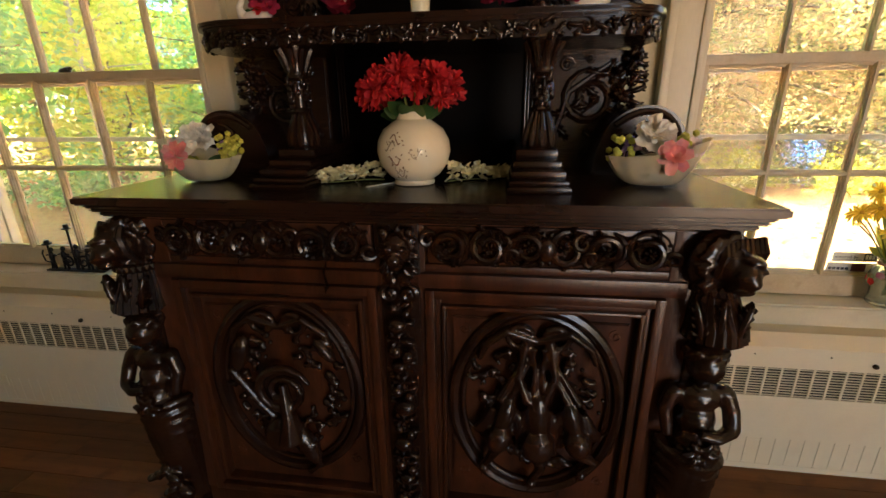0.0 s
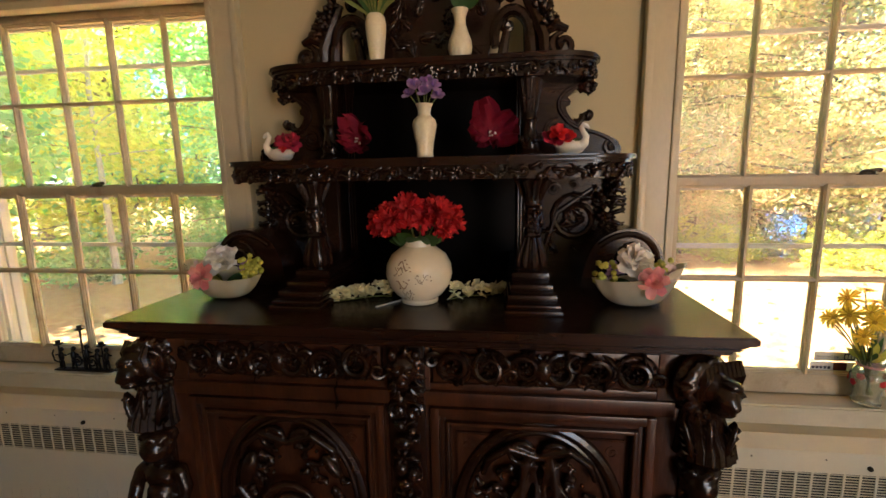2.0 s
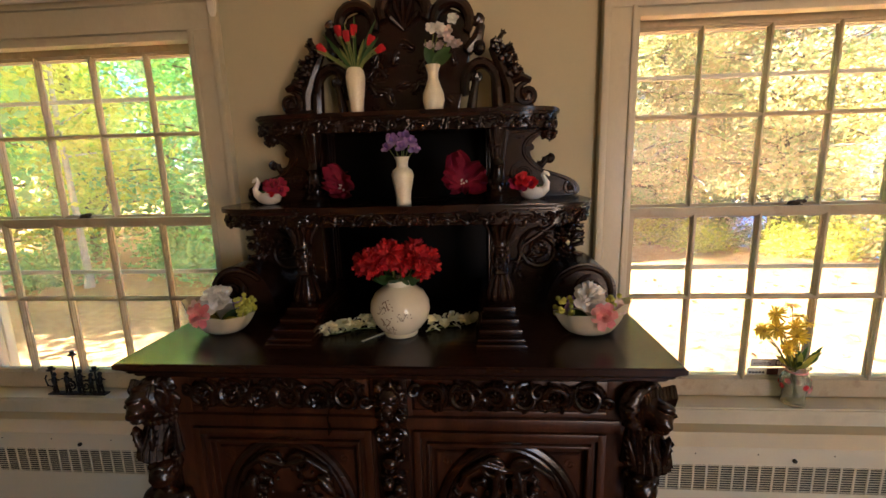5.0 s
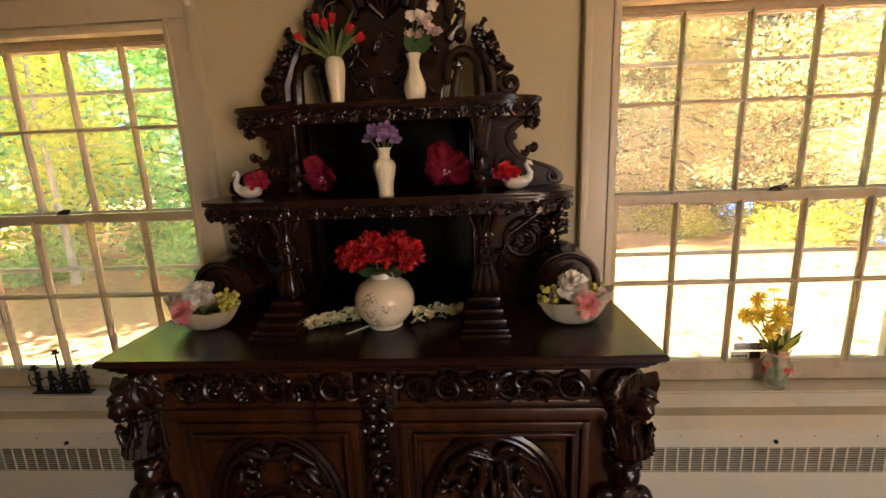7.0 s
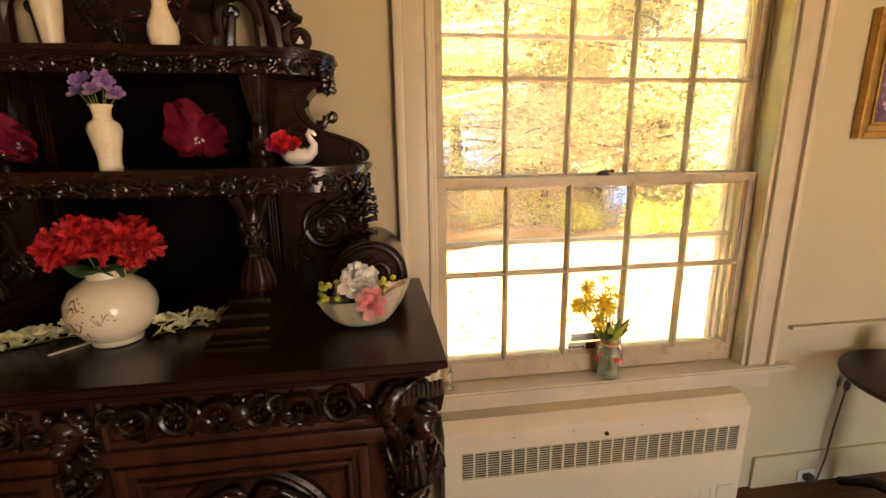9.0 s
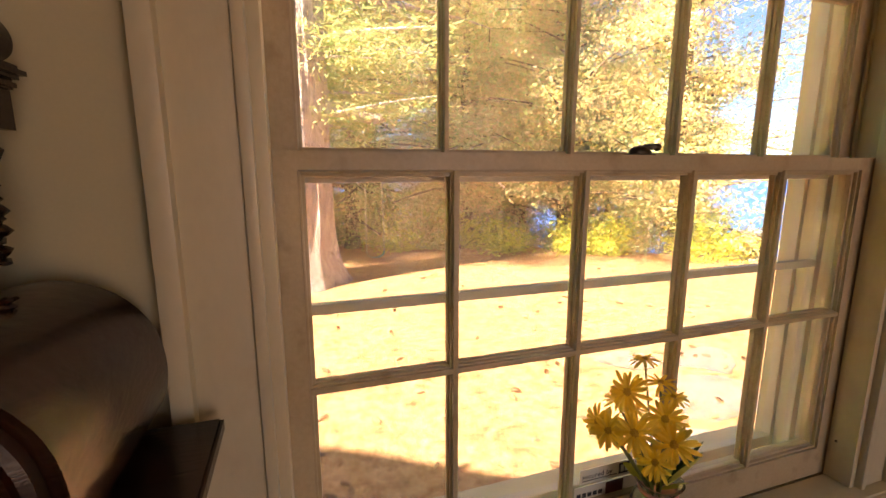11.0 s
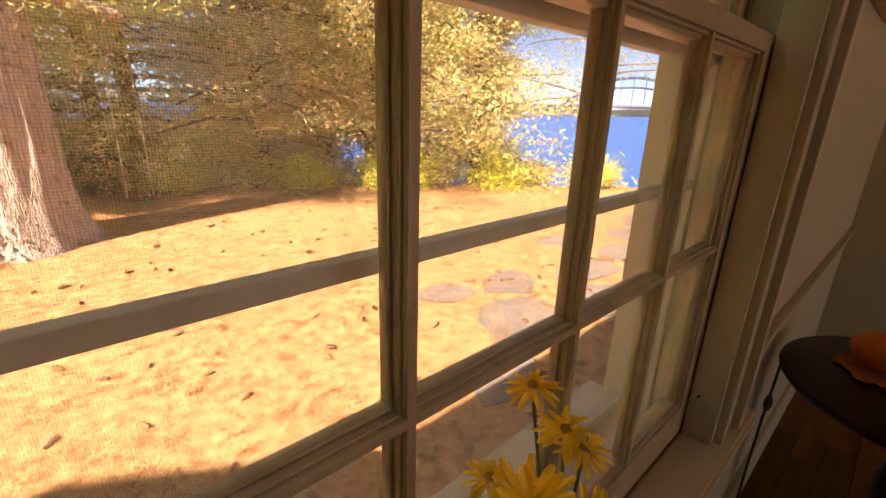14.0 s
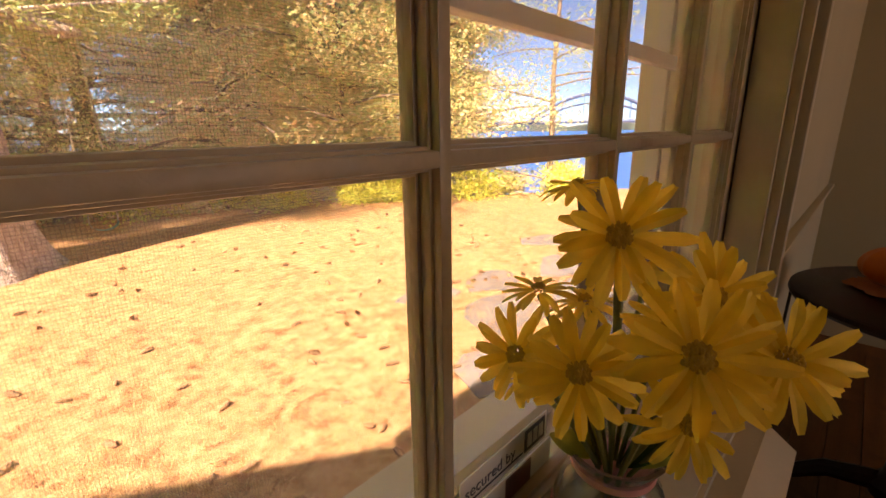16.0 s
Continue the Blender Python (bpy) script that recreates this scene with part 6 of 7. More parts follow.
for k, (x, y, z, r) in enumerate(DAISIES):
    r *= 0.9
    x, y, z = x - DX - 0.005, y - DY - 0.008, z - STOOL - 0.136
    out = Vector((-0.85 + 2 * x, -0.40 + 3 * y, 0.35 + 0.35 * random.random())).normalized()
    if k in (1, 2, 3, 10, 11, 12):
        out = Vector((x * 2, y * 2, 1.2)).normalized()
    m = facing(x, y, z, out)
    bm = bmesh.new()
    for ring, n, f, tilt in ((0, 14, 1.0, 4), (1, 8, 0.82, 20)):
        for i in range(n):
            petal(bm, m @ pose(0, 0, 0.002 * ring, 0, 0, 360 * (i + 0.5 * ring) / n + random.uniform(-7, 7)) @ pose(0.004, 0, 0, random.uniform(-12, 12), -tilt + random.uniform(-9, 9), 0), 0.9 * r * f * random.uniform(0.85, 1.12), r * random.uniform(0.19, 0.25), random.uniform(0.05, 0.45), 0.3, 5, 0.15)
    head = part("daisy", bm, M["yellow"], db)
    bm = bmesh.new()
    p = m @ Vector((0, 0, 0.004))
    for i in range(48):
        a, q = 2.4 * i, r * 0.19 * math.sqrt(i / 48)
        w = m @ Vector((q * math.cos(a), q * math.sin(a), 0.004 + 0.003 * random.random() - 0.003 * (i / 48)))
        blob(bm, w.x, w.y, w.z, r * 0.034, r * 0.034, r * 0.05, sub=1)
    part("disc", bm, M["disc"], head, "brownish centre")
    bm = bmesh.new()
    base = m @ Vector((0, 0, -0.003))
    tube(bm, [base, base.lerp(Vector((x * 0.25, y * 0.25, 0.0)), 0.5) + Vector((0, 0, 0.012)), (x * 0.2, y * 0.2, 0.0), (-x * 0.12, -y * 0.12, -0.11)], 0.0019, 6)
    part("stem", bm, M["stem"], db)
for k in range(12):
    a = random.uniform(0, 6.28)
    bm = bmesh.new()
    leaf_blade(bm, (0.012 * math.cos(a), 0.012 * math.sin(a), 0.0), (0.062 * math.cos(a), 0.06 * math.sin(a), random.uniform(0.03, 0.10)), 0.024)
    part("leaf", bm, M["leaf"] if k % 2 else M["lime"], db)

# small clear candle holder by the sideboard
bm = bmesh.new()
lathe(bm, [(0.014, 0), (0.015, 0.006), (0.006, 0.012), (0.007, 0.035), (0.011, 0.045), (0.009, 0.062), (0.005, 0.068), (0.004, 0.085)], 16)
ob = tagged(new("glass_bottle", finish("glass_bottle", bm, M["vase_glass"])), "small clear glass bottle on the window stool", "bottle")
ob.location = (0.80, -0.045, STOOL)

# security stickers on the lowest panes
def words(text, size, m, mat, parent):
    cu = bpy.data.curves.new("writing", "FONT")
    cu.body, cu.size, cu.extrude = text, size, 0.0002
    ob = new("writing", cu)
    dg = bpy.context.evaluated_depsgraph_get()
    me = bpy.data.meshes.new_from_object(ob.evaluated_get(dg))
    bpy.data.objects.remove(ob)
    me.materials.append(M[mat])
    t = new("writing", me)
    t.matrix_basis = m
    t.parent = parent
    return t


bm = bmesh.new()
box(bm, 1.262, 1.388, 0.0228, 0.0240, 0.708, 0.738)
st = tagged(part("window_sticker", bm, M["paper"], smooth=False), "white rectangular security sticker on the lower window pane", "sticker", "stickers")
words("secured by", 0.0155, pose(1.267, 0.0225, 0.718, 90, 0, 0), "print_dark", st)
bm = bmesh.new()
box(bm, 1.350, 1.384, 0.0222, 0.0227, 0.712, 0.735)
part("emblem", bm, M["print_dark"], st, "plain dark square emblem", smooth=False)
bm = bmesh.new()
for k in range(3):
    box(bm, 1.354 + 0.0095 * k, 1.361 + 0.0095 * k, 0.0217, 0.0221, 0.7165, 0.7305)
part("emblem_bars", bm, M["paper"], st, smooth=False)
bm = bmesh.new()
box(bm, 1.267, 1.347, 0.0222, 0.0227, 0.7135, 0.7150)
part("underline", bm, M["print_dark"], st, smooth=False)
bm = bmesh.new()
box(bm, 1.252, 1.398, 0.0228, 0.0240, 0.674, 0.703)
s2 = tagged(part("window_sticker", bm, M["paper"], smooth=False), "second sticker with maroon and dark print blocks", "sticker", "stickers")
bm = bmesh.new()
box(bm, 1.322, 1.362, 0.0222, 0.0227, 0.676, 0.701)
part("print_block", bm, M["print_maroon"], s2, smooth=False)
bm = bmesh.new()
for k in range(5):
    box(bm, 1.257 + 0.012 * k, 1.266 + 0.012 * k, 0.0222, 0.0227, 0.680, 0.689)
part("illegible_print", bm, M["print_dark"], s2, smooth=False)

# ---- east end of the wall: table, pumpkin, picture, outlet ----
TX, TY, TT = 2.415, -0.345, 0.630
tb = thing("round_table", "dark mahogany round pedestal table beside the window", "table", at=(TX, TY, FLOOR))
h = TT - FLOOR
bm = bmesh.new()
lathe(bm, [(0.268, h - 0.024), (0.276, h - 0.020), (0.280, h - 0.012), (0.278, h - 0.003), (0.272, h)], 48)
part("tabletop", bm, M["dark_table"], tb)
bm = bmesh.new()
lathe(bm, [(0.05, 0.10), (0.055, 0.13), (0.034, 0.16), (0.028, 0.22), (0.042, 0.30), (0.046, 0.36), (0.028, 0.44), (0.030, 0.50), (0.07, h - 0.026)], 24)
part("pedestal", bm, M["dark_table"], tb)
for k in range(3):
    a = radians(90 + 120 * k)
    bm = bmesh.new()
    tube(bm, [(0.03 * math.cos(a), 0.03 * math.sin(a), 0.13), (0.13 * math.cos(a), 0.13 * math.sin(a), 0.11), (0.21 * math.cos(a), 0.21 * math.sin(a), 0.05), (0.25 * math.cos(a), 0.25 * math.sin(a), 0.018)], [0.026, 0.022, 0.018, 0.018], 8)
    part("leg", bm, M["dark_table"], tb)
bm = bmesh.new()
for k in range(40):
    a0 = 2 * math.pi * k / 40
pr = []
seg = 48
for i in range(13):
    t = math.pi * i / 12
    ring = []
    for k in range(seg):
        a = 2 * math.pi * k / seg
        r = 0.058 * math.sin(t) ** 0.85 * (1 - 0.07 * abs(math.cos(5 * a))) + 0.0008
        ring.append(bm.verts.new((r * math.cos(a), r * math.sin(a), 0.047 - 0.046 * math.cos(t) * (1 - 0.15 * math.sin(t)) )))
    pr.append(ring)
for a, b in zip(pr, pr[1:]):
    for k in range(seg):
        bm.faces.new((a[k], a[(k + 1) % seg], b[(k + 1) % seg], b[k]))
bm.faces.new(pr[0][::-1])
bm.faces.new(pr[-1])
pk = thing("pumpkin", "small bright orange ribbed pumpkin on the round table", "pumpkin", at=(2.452, -0.240, TT + 0.007))
part("gourd", bm, M["pumpkin"], pk)
bm = bmesh.new()
tube(bm, [(0, 0, 0.085), (0.004, 0, 0.10), (0.012, 0.002, 0.112)], [0.009, 0.006, 0.007], 7)
part("stalk", bm, M["stem"], pk)
bm = bmesh.new()
n = 11
for k in range(n):
    a = 360 * k / n
    petal(bm, pose(2.44, -0.245, TT + 0.003, 0, 0, a), 0.085 * random.uniform(0.8, 1.1), 0.05, -0.02, 0.06, 4, 0.5)
tagged(part("leaf_mat", bm, surface("autumn_cloth", (0.28, 0.08, 0.02), (0.42, 0.16, 0.04), 20, 0.8, 0.2)), "rust-coloured cloth leaf mat under the pumpkin", "mat")
bm = bmesh.new()
box(bm, 2.40, 2.52, -0.47, -0.37, TT + 0.0004, TT + 0.004)
tagged(part("paper_sheet", bm, M["paper"], smooth=False), "white paper sheet lying on the round table", "paper")

pc = thing("framed_picture", "gilt-framed painting of purple flowers on the wall", "picture")
px0, px1, pz0, pz1 = 2.205, 2.665, 1.425, 1.835
for w0, w1, d0 in ((0.0, 0.022, 0.030), (0.022, 0.045, 0.020), (0.045, 0.056, 0.026)):
    bm = bmesh.new()
    for a, b, c, e in ((px0 + w0, px0 + w1, pz0 + w0, pz1 - w0), (px1 - w1, px1 - w0, pz0 + w0, pz1 - w0), (px0 + w1, px1 - w1, pz0 + w0, pz0 + w1), (px0 + w1, px1 - w1, pz1 - w1, pz1 - w0)):
        box(bm, a, b, WALL - d0, WALL - 0.001, c, e, 0.004)
    part("frame", bm, M["gold"], pc)
bm = bmesh.new()
box(bm, px0 + 0.05, px1 - 0.05, WALL - 0.012, WALL - 0.004, pz0 + 0.05, pz1 - 0.05)
part("canvas", bm, M["canvas"], pc, smooth=False)
random.seed(91)
for k in range(16):
    bm = bmesh.new()
    rosette(bm, random.uniform(px0 + 0.09, px1 - 0.09), WALL - 0.013, random.uniform(pz0 + 0.08, pz0 + 0.28), random.uniform(0.016, 0.03), 6, 0.0015)
    part("painted_flower", bm, M["purple"] if k % 3 else M["palepink"], pc)

out = thing("wall_outlet", "ivory wall outlet just above the floor", "outlet")
bm = bmesh.new()
box(bm, 2.243, 2.323, WALL - 0.020, WALL - 0.0142, FLOOR + 0.012, FLOOR + 0.062, 0.002)
part("plate", bm, M["plastic"], out)
cb = thing("lamp_cord", "thin brown cord with an inline switch hanging to the outlet", "cord")
bm = bmesh.new()
tube(bm, [(2.283, WALL - 0.03, FLOOR + 0.036), (2.30, WALL - 0.04, FLOOR + 0.018), (2.32, WALL - 0.035, FLOOR + 0.03), (2.345, WALL - 0.03, FLOOR + 0.12), (2.355, WALL - 0.028, FLOOR + 0.25), (2.372, WALL - 0.028, FLOOR + 0.40), (2.376, WALL - 0.03, FLOOR + 0.50), (2.40, WALL - 0.03, FLOOR + 0.57)], 0.0035, 6)
part("cable", bm, M["cord"], cb)
bm = bmesh.new()
box(bm, 2.263, 2.297, WALL - 0.045, WALL - 0.0205, FLOOR + 0.024, FLOOR + 0.05, 0.004)
part("plug", bm, M["cord"], cb)
bm = bmesh.new()
blob(bm, 2.374, WALL - 0.030, FLOOR + 0.445, 0.014, 0.010, 0.026)
part("inline_switch", bm, M["cord"], cb)

# ---- outdoors ----
GROUND = -0.42
SHORE = Vector((0.6, 0.8))


def ground_height(x, y):
    d = x * SHORE.x + y * SHORE.y
    z = GROUND + 0.035 * noise.noise((x * 0.35, y * 0.35, 0)) + 0.012 * noise.noise((x * 1.7, y * 1.7, 3))
    if d > 10.3 and x > -6:
        z -= min(5.0, (d - 10.3) * 0.5 * min(1, (x + 6) / 4))
    return z


axis = [-900, -400, -200, -100, -60, -40, -28] + [-20 + 0.5 * i for i in range(81)] + [28, 40, 60, 100, 200, 400, 900]
bm = bmesh.new()
grid = [[bm.verts.new((x, y, ground_height(x, y))) for x in axis] for y in [v for v in axis]]
for a, b in zip(grid, grid[1:]):
    for i in range(len(axis) - 1):
        bm.faces.new((a[i], a[i + 1], b[i + 1], b[i]))
for v in bm.verts:
    if X0 - 0.4 < v.co.x < X1 + 0.4 and Y0 - 0.4 < v.co.y < OUT + 0.3:
        v.co.z = GROUND - 0.15
tagged(part("ground", bm, M["lawn"]), "dry straw-coloured lawn littered with pine needles", "ground", kind="structure")
bm = bmesh.new()
w = [bm.verts.new(p) for p in ((-300, 5, -2.7), (2500, 5, -2.7), (2500, 2500, -2.7), (-300, 2500, -2.7))]
bm.faces.new(w)
tagged(part("water", bm, M["water"], smooth=False), "calm deep blue lake", "water", kind="structure")


def sheet(name, corners, material, parent=None):
    """A mesh of many loose quads, from an array of n x 4 x 3 corners."""
    n = len(corners)
    me = bpy.data.meshes.new(name)
    me.vertices.add(4 * n)
    me.vertices.foreach_set("co", corners.astype(np.float32).ravel())
    me.loops.add(4 * n)
    me.loops.foreach_set("vertex_index", np.arange(4 * n, dtype=np.int32))
    me.polygons.add(n)
    me.polygons.foreach_set("loop_start", np.arange(0, 4 * n, 4, dtype=np.int32))
    me.update(calc_edges=True)
    me.validate()
    me.materials.append(material)
    ob = new(name, me)
    ob.parent = parent
    return ob


def leaves(rng, centres, each, spread, size, slim=0.55, droop=0.0):
    """Leaf corners scattered round the twig ends given."""
    c = np.repeat(np.asarray(centres, float), each, axis=0)
    n = len(c)
    c = c + rng.normal(0, 1, (n, 3)) * np.asarray(spread)
    u = rng.normal(0, 1, (n, 3))
    u[:, 2] = u[:, 2] * 0.6 - droop
    u /= np.linalg.norm(u, axis=1, keepdims=True)
    v = np.cross(u, rng.normal(0, 1, (n, 3)))
    v /= np.linalg.norm(v, axis=1, keepdims=True)
    s = size * rng.uniform(0.6, 1.35, (n, 1))
    return np.stack([c - u * s, c + v * s * slim, c + u * s, c - v * s * slim], 1)


def limb_points(rng, start, direction, length, sag, n=5):
    pts, p, d = [], Vector(start), Vector(direction).normalized()
    for i in range(n):
        pts.append(tuple(p))
        p = p + d * length / (n - 1)
        d = (d + Vector((rng.uniform(-0.18, 0.18), rng.uniform(-0.18, 0.18), sag + rng.uniform(-0.1, 0.1)))).normalized()
    return pts


def tree(label, x, y, height, radius, crown_from, material, seed, bark="twig", trunk=0.12, limbs=26, each=55, size=0.06, slim=0.55, sag=-0.05, lift=0.35, taper=0.5, spread=0.3, lean=0.0, fine=0.5):
    """A tapered trunk with limbs, and a crown of many small leaves round the limb ends."""
    rng = np.random.default_rng(seed)
    z0 = ground_height(x, y) - 0.05
    t = thing("tree", label, "tree", "trees by the lawn", at=(x, y, z0))
    bm = bmesh.new()
    tp = [(0, 0, 0), (0.02, 0.01, 0.25)]
    tr = [trunk * 1.5, trunk * 1.08]
    for i in range(1, 7):
        f = i / 6
        tp.append((lean * f * height + rng.uniform(-0.04, 0.04) * height * 0.15, rng.uniform(-0.04, 0.04) * height * 0.15, height * f))
        tr.append(trunk * (1 - 0.85 * f))
    tube(bm, tp, tr, 9)
    ends = []
    for i in range(limbs):
        f = (i + rng.uniform(0, 1)) / limbs
        h = height * (crown_from + (0.97 - crown_from) * f)
        k = h / height
        reach = radius * (1 - taper * f) * rng.uniform(0.6, 1.1)
        a = rng.uniform(0, 2 * math.pi)
        pts = limb_points(rng, (lean * h, 0, h), (math.cos(a), math.sin(a), lift * rng.uniform(0.3, 1.2)), reach, sag)
        tube(bm, pts, [trunk * 0.28 * (1 - 0.6 * k) * (1 - 0.75 * j / 4) + 0.006 for j in range(5)], 5)
        for j in range(1, 5):
            for s in range(2):
                ends.append(np.array(pts[j]) + rng.normal(0, 0.16, 3) * reach * 0.6)
    part("trunk", bm, M[bark], t)
    sheet("crown", leaves(rng, ends, int(each * fine), (spread * 1.1, spread * 1.1, spread * 0.55), size * (0.72 if fine > 0.6 else 1.0), slim), material, t)
    return t


# the great pine beside the lawn, with its low swing branch
rng = np.random.default_rng(5)
px, py = 0.80, 6.45
pine = thing("pine_tree", "huge old pine with furrowed pinkish-grey bark on the lawn", "tree", at=(px, py, GROUND - 0.1))
bm = bmesh.new()
rings, seg = [], 84
for i in range(40):
    h = 14 * (i / 39) ** 1.9
    r = 0.50 * (1 - 0.04 * h) + 0.28 * math.exp(-h * 3.4)
    ring = []
    for k in range(seg):
        a = 2 * math.pi * k / seg
        rr = r * (1 + (0.12 * math.exp(-h * 2.2)) * math.cos(5 * a + 1.0) + 0.04 * noise.noise((math.cos(a) * 2, math.sin(a) * 2, h * 0.8))) + 0.03 * noise.noise((math.cos(a) * 9, math.sin(a) * 9, h * 1.3)) + 0.02 * noise.noise((math.cos(a) * 19, math.sin(a) * 19, h * 2.1))
        ring.append(bm.verts.new((rr * math.cos(a) + 0.012 * h, rr * math.sin(a), h)))
    rings.append(ring)
for a, b in zip(rings, rings[1:]):
    for k in range(seg):
        bm.faces.new((a[k], a[(k + 1) % seg], b[(k + 1) % seg], b[k]))
bm.faces.new(rings[-1])
part("trunk", bm, M["bark"], pine)
bm = bmesh.new()
tube(bm, [(0.2, -0.05, 2.75), (0.6, -0.1, 2.72), (1.15, -0.15, 2.6), (1.3, -0.16, 2.62)], [0.13, 0.11, 0.085, 0.06], 9)
part("sawn_limb", bm, M["bark"], pine, "sawn-off pale limb stub")
ends = []
bm = bmesh.new()
for i in range(50):
    h = 3.5 + 10 * (i / 50) ** 1.3
    a = rng.uniform(0, 6.28) if h > 5.5 else rng.uniform(-0.6, 3.6)
    pts = limb_points(rng, (0.012 * h, 0, h), (math.cos(a), math.sin(a), 0.15), rng.uniform(1.8, 4.2), -0.06, 6)
    tube(bm, pts, [0.07, 0.055, 0.04, 0.03, 0.02, 0.01], 6)
    for p in pts[1:]:
        for s in range(3):
            ends.append(np.array(p) + rng.normal(0, 0.25, 3))
low = []
for i in range(16):
    h = 2.4 + 1.5 * i / 16
    a = rng.uniform(-0.9, 3.0)
    pts = limb_points(rng, (0.012 * h, 0, h), (math.cos(a), math.sin(a), 0.1), rng.uniform(1.2, 2.3), -0.05, 5)
    tube(bm, pts, [0.035, 0.028, 0.02, 0.014, 0.008], 6)
    low += [np.array(p) + rng.normal(0, 0.16, 3) for p in pts[1:] for s in range(4)]
part("limb", bm, M["bark"], pine)
sheet("low_bough", leaves(rng, low, 60, (0.2, 0.2, 0.06), 0.045, 0.2), M["dark_leaf"], pine)
sheet("crown", leaves(rng, ends, 40, (0.26, 0.26, 0.12), 0.085, 0.14), M["dark_leaf"], pine)

K = dict
TREES = [
    # behind the lawn, from the pine to the lake
    (2.6, 10.6, 9, 3.4, 0.10, "rust_leaf", K(trunk=0.2, limbs=60, each=110, size=0.06, slim=0.3, sag=-0.10, lift=0.1, spread=0.2)),
    (4.6, 9.3, 8, 3.0, 0.12, "rust_leaf", K(trunk=0.17, limbs=60, each=110, size=0.055, slim=0.3, sag=-0.10, lift=0.1, spread=0.2)),
    (6.6, 8.2, 7.5, 2.8, 0.12, "gold_leaf", K(trunk=0.13, limbs=52, each=100, size=0.055, spread=0.24)),
    (7.6, 9.6, 9.5, 2.7, 0.2, "gold_leaf", K(trunk=0.14, limbs=46, each=100, size=0.06, spread=0.28)),
    (0.6, 11.4, 7, 2.6, 0.10, "dark_leaf", K(trunk=0.2, limbs=55, each=110, size=0.07, slim=0.25, sag=-0.1, lift=0.1, spread=0.22)),
    (-1.8, 10.2, 5.5, 2.2, 0.12, "dark_leaf", K(trunk=0.2, limbs=50, each=110, size=0.07, slim=0.25, sag=-0.1, lift=0.1, spread=0.22)),
    (-1.2, 7.4, 4.4, 1.7, 0.22, "dark_leaf", K(trunk=0.12, limbs=40, each=80, size=0.06, slim=0.3, sag=-0.08, lift=0.15, spread=0.2)),
    (-3.6, 12.5, 10, 3.4, 0.15, "green_leaf", K(trunk=0.18, limbs=44, each=100, size=0.07, spread=0.3)),
    (-0.6, 9.6, 4.6, 1.8, 0.08, "dark_leaf", K(trunk=0.17, limbs=55, each=100, size=0.06, slim=0.28, sag=-0.1, lift=0.1, spread=0.22)),
    (1.9, 9.4, 7.5, 2.4, 0.08, "rust_leaf", K(trunk=0.15, limbs=55, each=100, size=0.055, slim=0.28, sag=-0.1, lift=0.1, spread=0.22)),
    (9.6, 8.9, 6.6, 1.8, 0.45, "bright_leaf", K(trunk=0.09, limbs=16, each=70, size=0.05, spread=0.24)),
    (9.9, 5.0, 8.0, 2.2, 0.25, "dark_leaf", K(trunk=0.07, limbs=22, each=50, size=0.06, slim=0.3, lift=0.2, spread=0.25)),
    (7.6, 7.9, 4.4, 1.5, 0.03, "gold_leaf", K(trunk=0.07, limbs=44, each=100, size=0.045, spread=0.22)),
    (9.2, 7.1, 4.2, 1.1, 0.03, "rust_leaf", K(trunk=0.06, limbs=40, each=90, size=0.045, spread=0.2)),
    (8.6, 6.9, 8.5, 2.3, 0.06, "gold_leaf", K(trunk=0.12, limbs=54, each=100, size=0.055, spread=0.26)),
    (6.0, 9.0, 5.5, 2.0, 0.04, "rust_leaf", K(trunk=0.1, limbs=52, each=110, size=0.05, spread=0.24)),
    (4.9, 10.2, 6, 2.2, 0.04, "gold_leaf", K(trunk=0.1, limbs=52, each=110, size=0.05, spread=0.24)),
    (7.3, 8.6, 4.6, 1.6, 0.04, "gold_leaf", K(trunk=0.08, limbs=44, each=110, size=0.045, spread=0.22)),
    (5.6, 11.0, 10, 3.4, 0.1, "gold_leaf", K(trunk=0.16, limbs=50, each=100, size=0.07, spread=0.32)),
    # seen through the other window
    (-5.6, 8.6, 7.5, 2.8, 0.06, "green_leaf", K(trunk=0.12, limbs=46, each=100, size=0.065, spread=0.3)),
    (-8.2, 7.4, 7.0, 2.9, 0.06, "bright_leaf", K(trunk=0.12, limbs=46, each=100, size=0.065, spread=0.3)),
    (-10.6, 9.0, 8.5, 3.2, 0.10, "green_leaf", K(trunk=0.14, limbs=44, each=100, size=0.075, spread=0.34)),
    (-7.0, 11.5, 10, 3.6, 0.12, "green_leaf", K(trunk=0.16, limbs=44, each=90, size=0.08, spread=0.36)),
    (-12.5, 6.2, 8, 3.0, 0.08, "green_leaf", K(trunk=0.14, limbs=40, each=90, size=0.08, spread=0.34)),
    (-14.5, 11, 11, 4.0, 0.1, "bright_leaf", K(trunk=0.2, limbs=40, each=90, size=0.1, spread=0.4)),
    (-11.0, 14, 12, 4.2, 0.1, "green_leaf", K(trunk=0.2, limbs=40, each=90, size=0.1, spread=0.4)),
    # next two trees are added to throw shade on the ground there
    (-8.4, 3.4, 6.0, 2.4, 0.3, "green_leaf", K(trunk=0.22, limbs=46, each=100, size=0.09, spread=0.4)),
    (-11.5, 3.6, 7.5, 3.0, 0.25, "bright_leaf", K(trunk=0.22, limbs=46, each=100, size=0.09, spread=0.4)),
    (-6.4, 5.2, 6.5, 1.2, 0.3, "bright_leaf", K(trunk=0.06, limbs=12, each=50, size=0.06, bark="birch")),
]
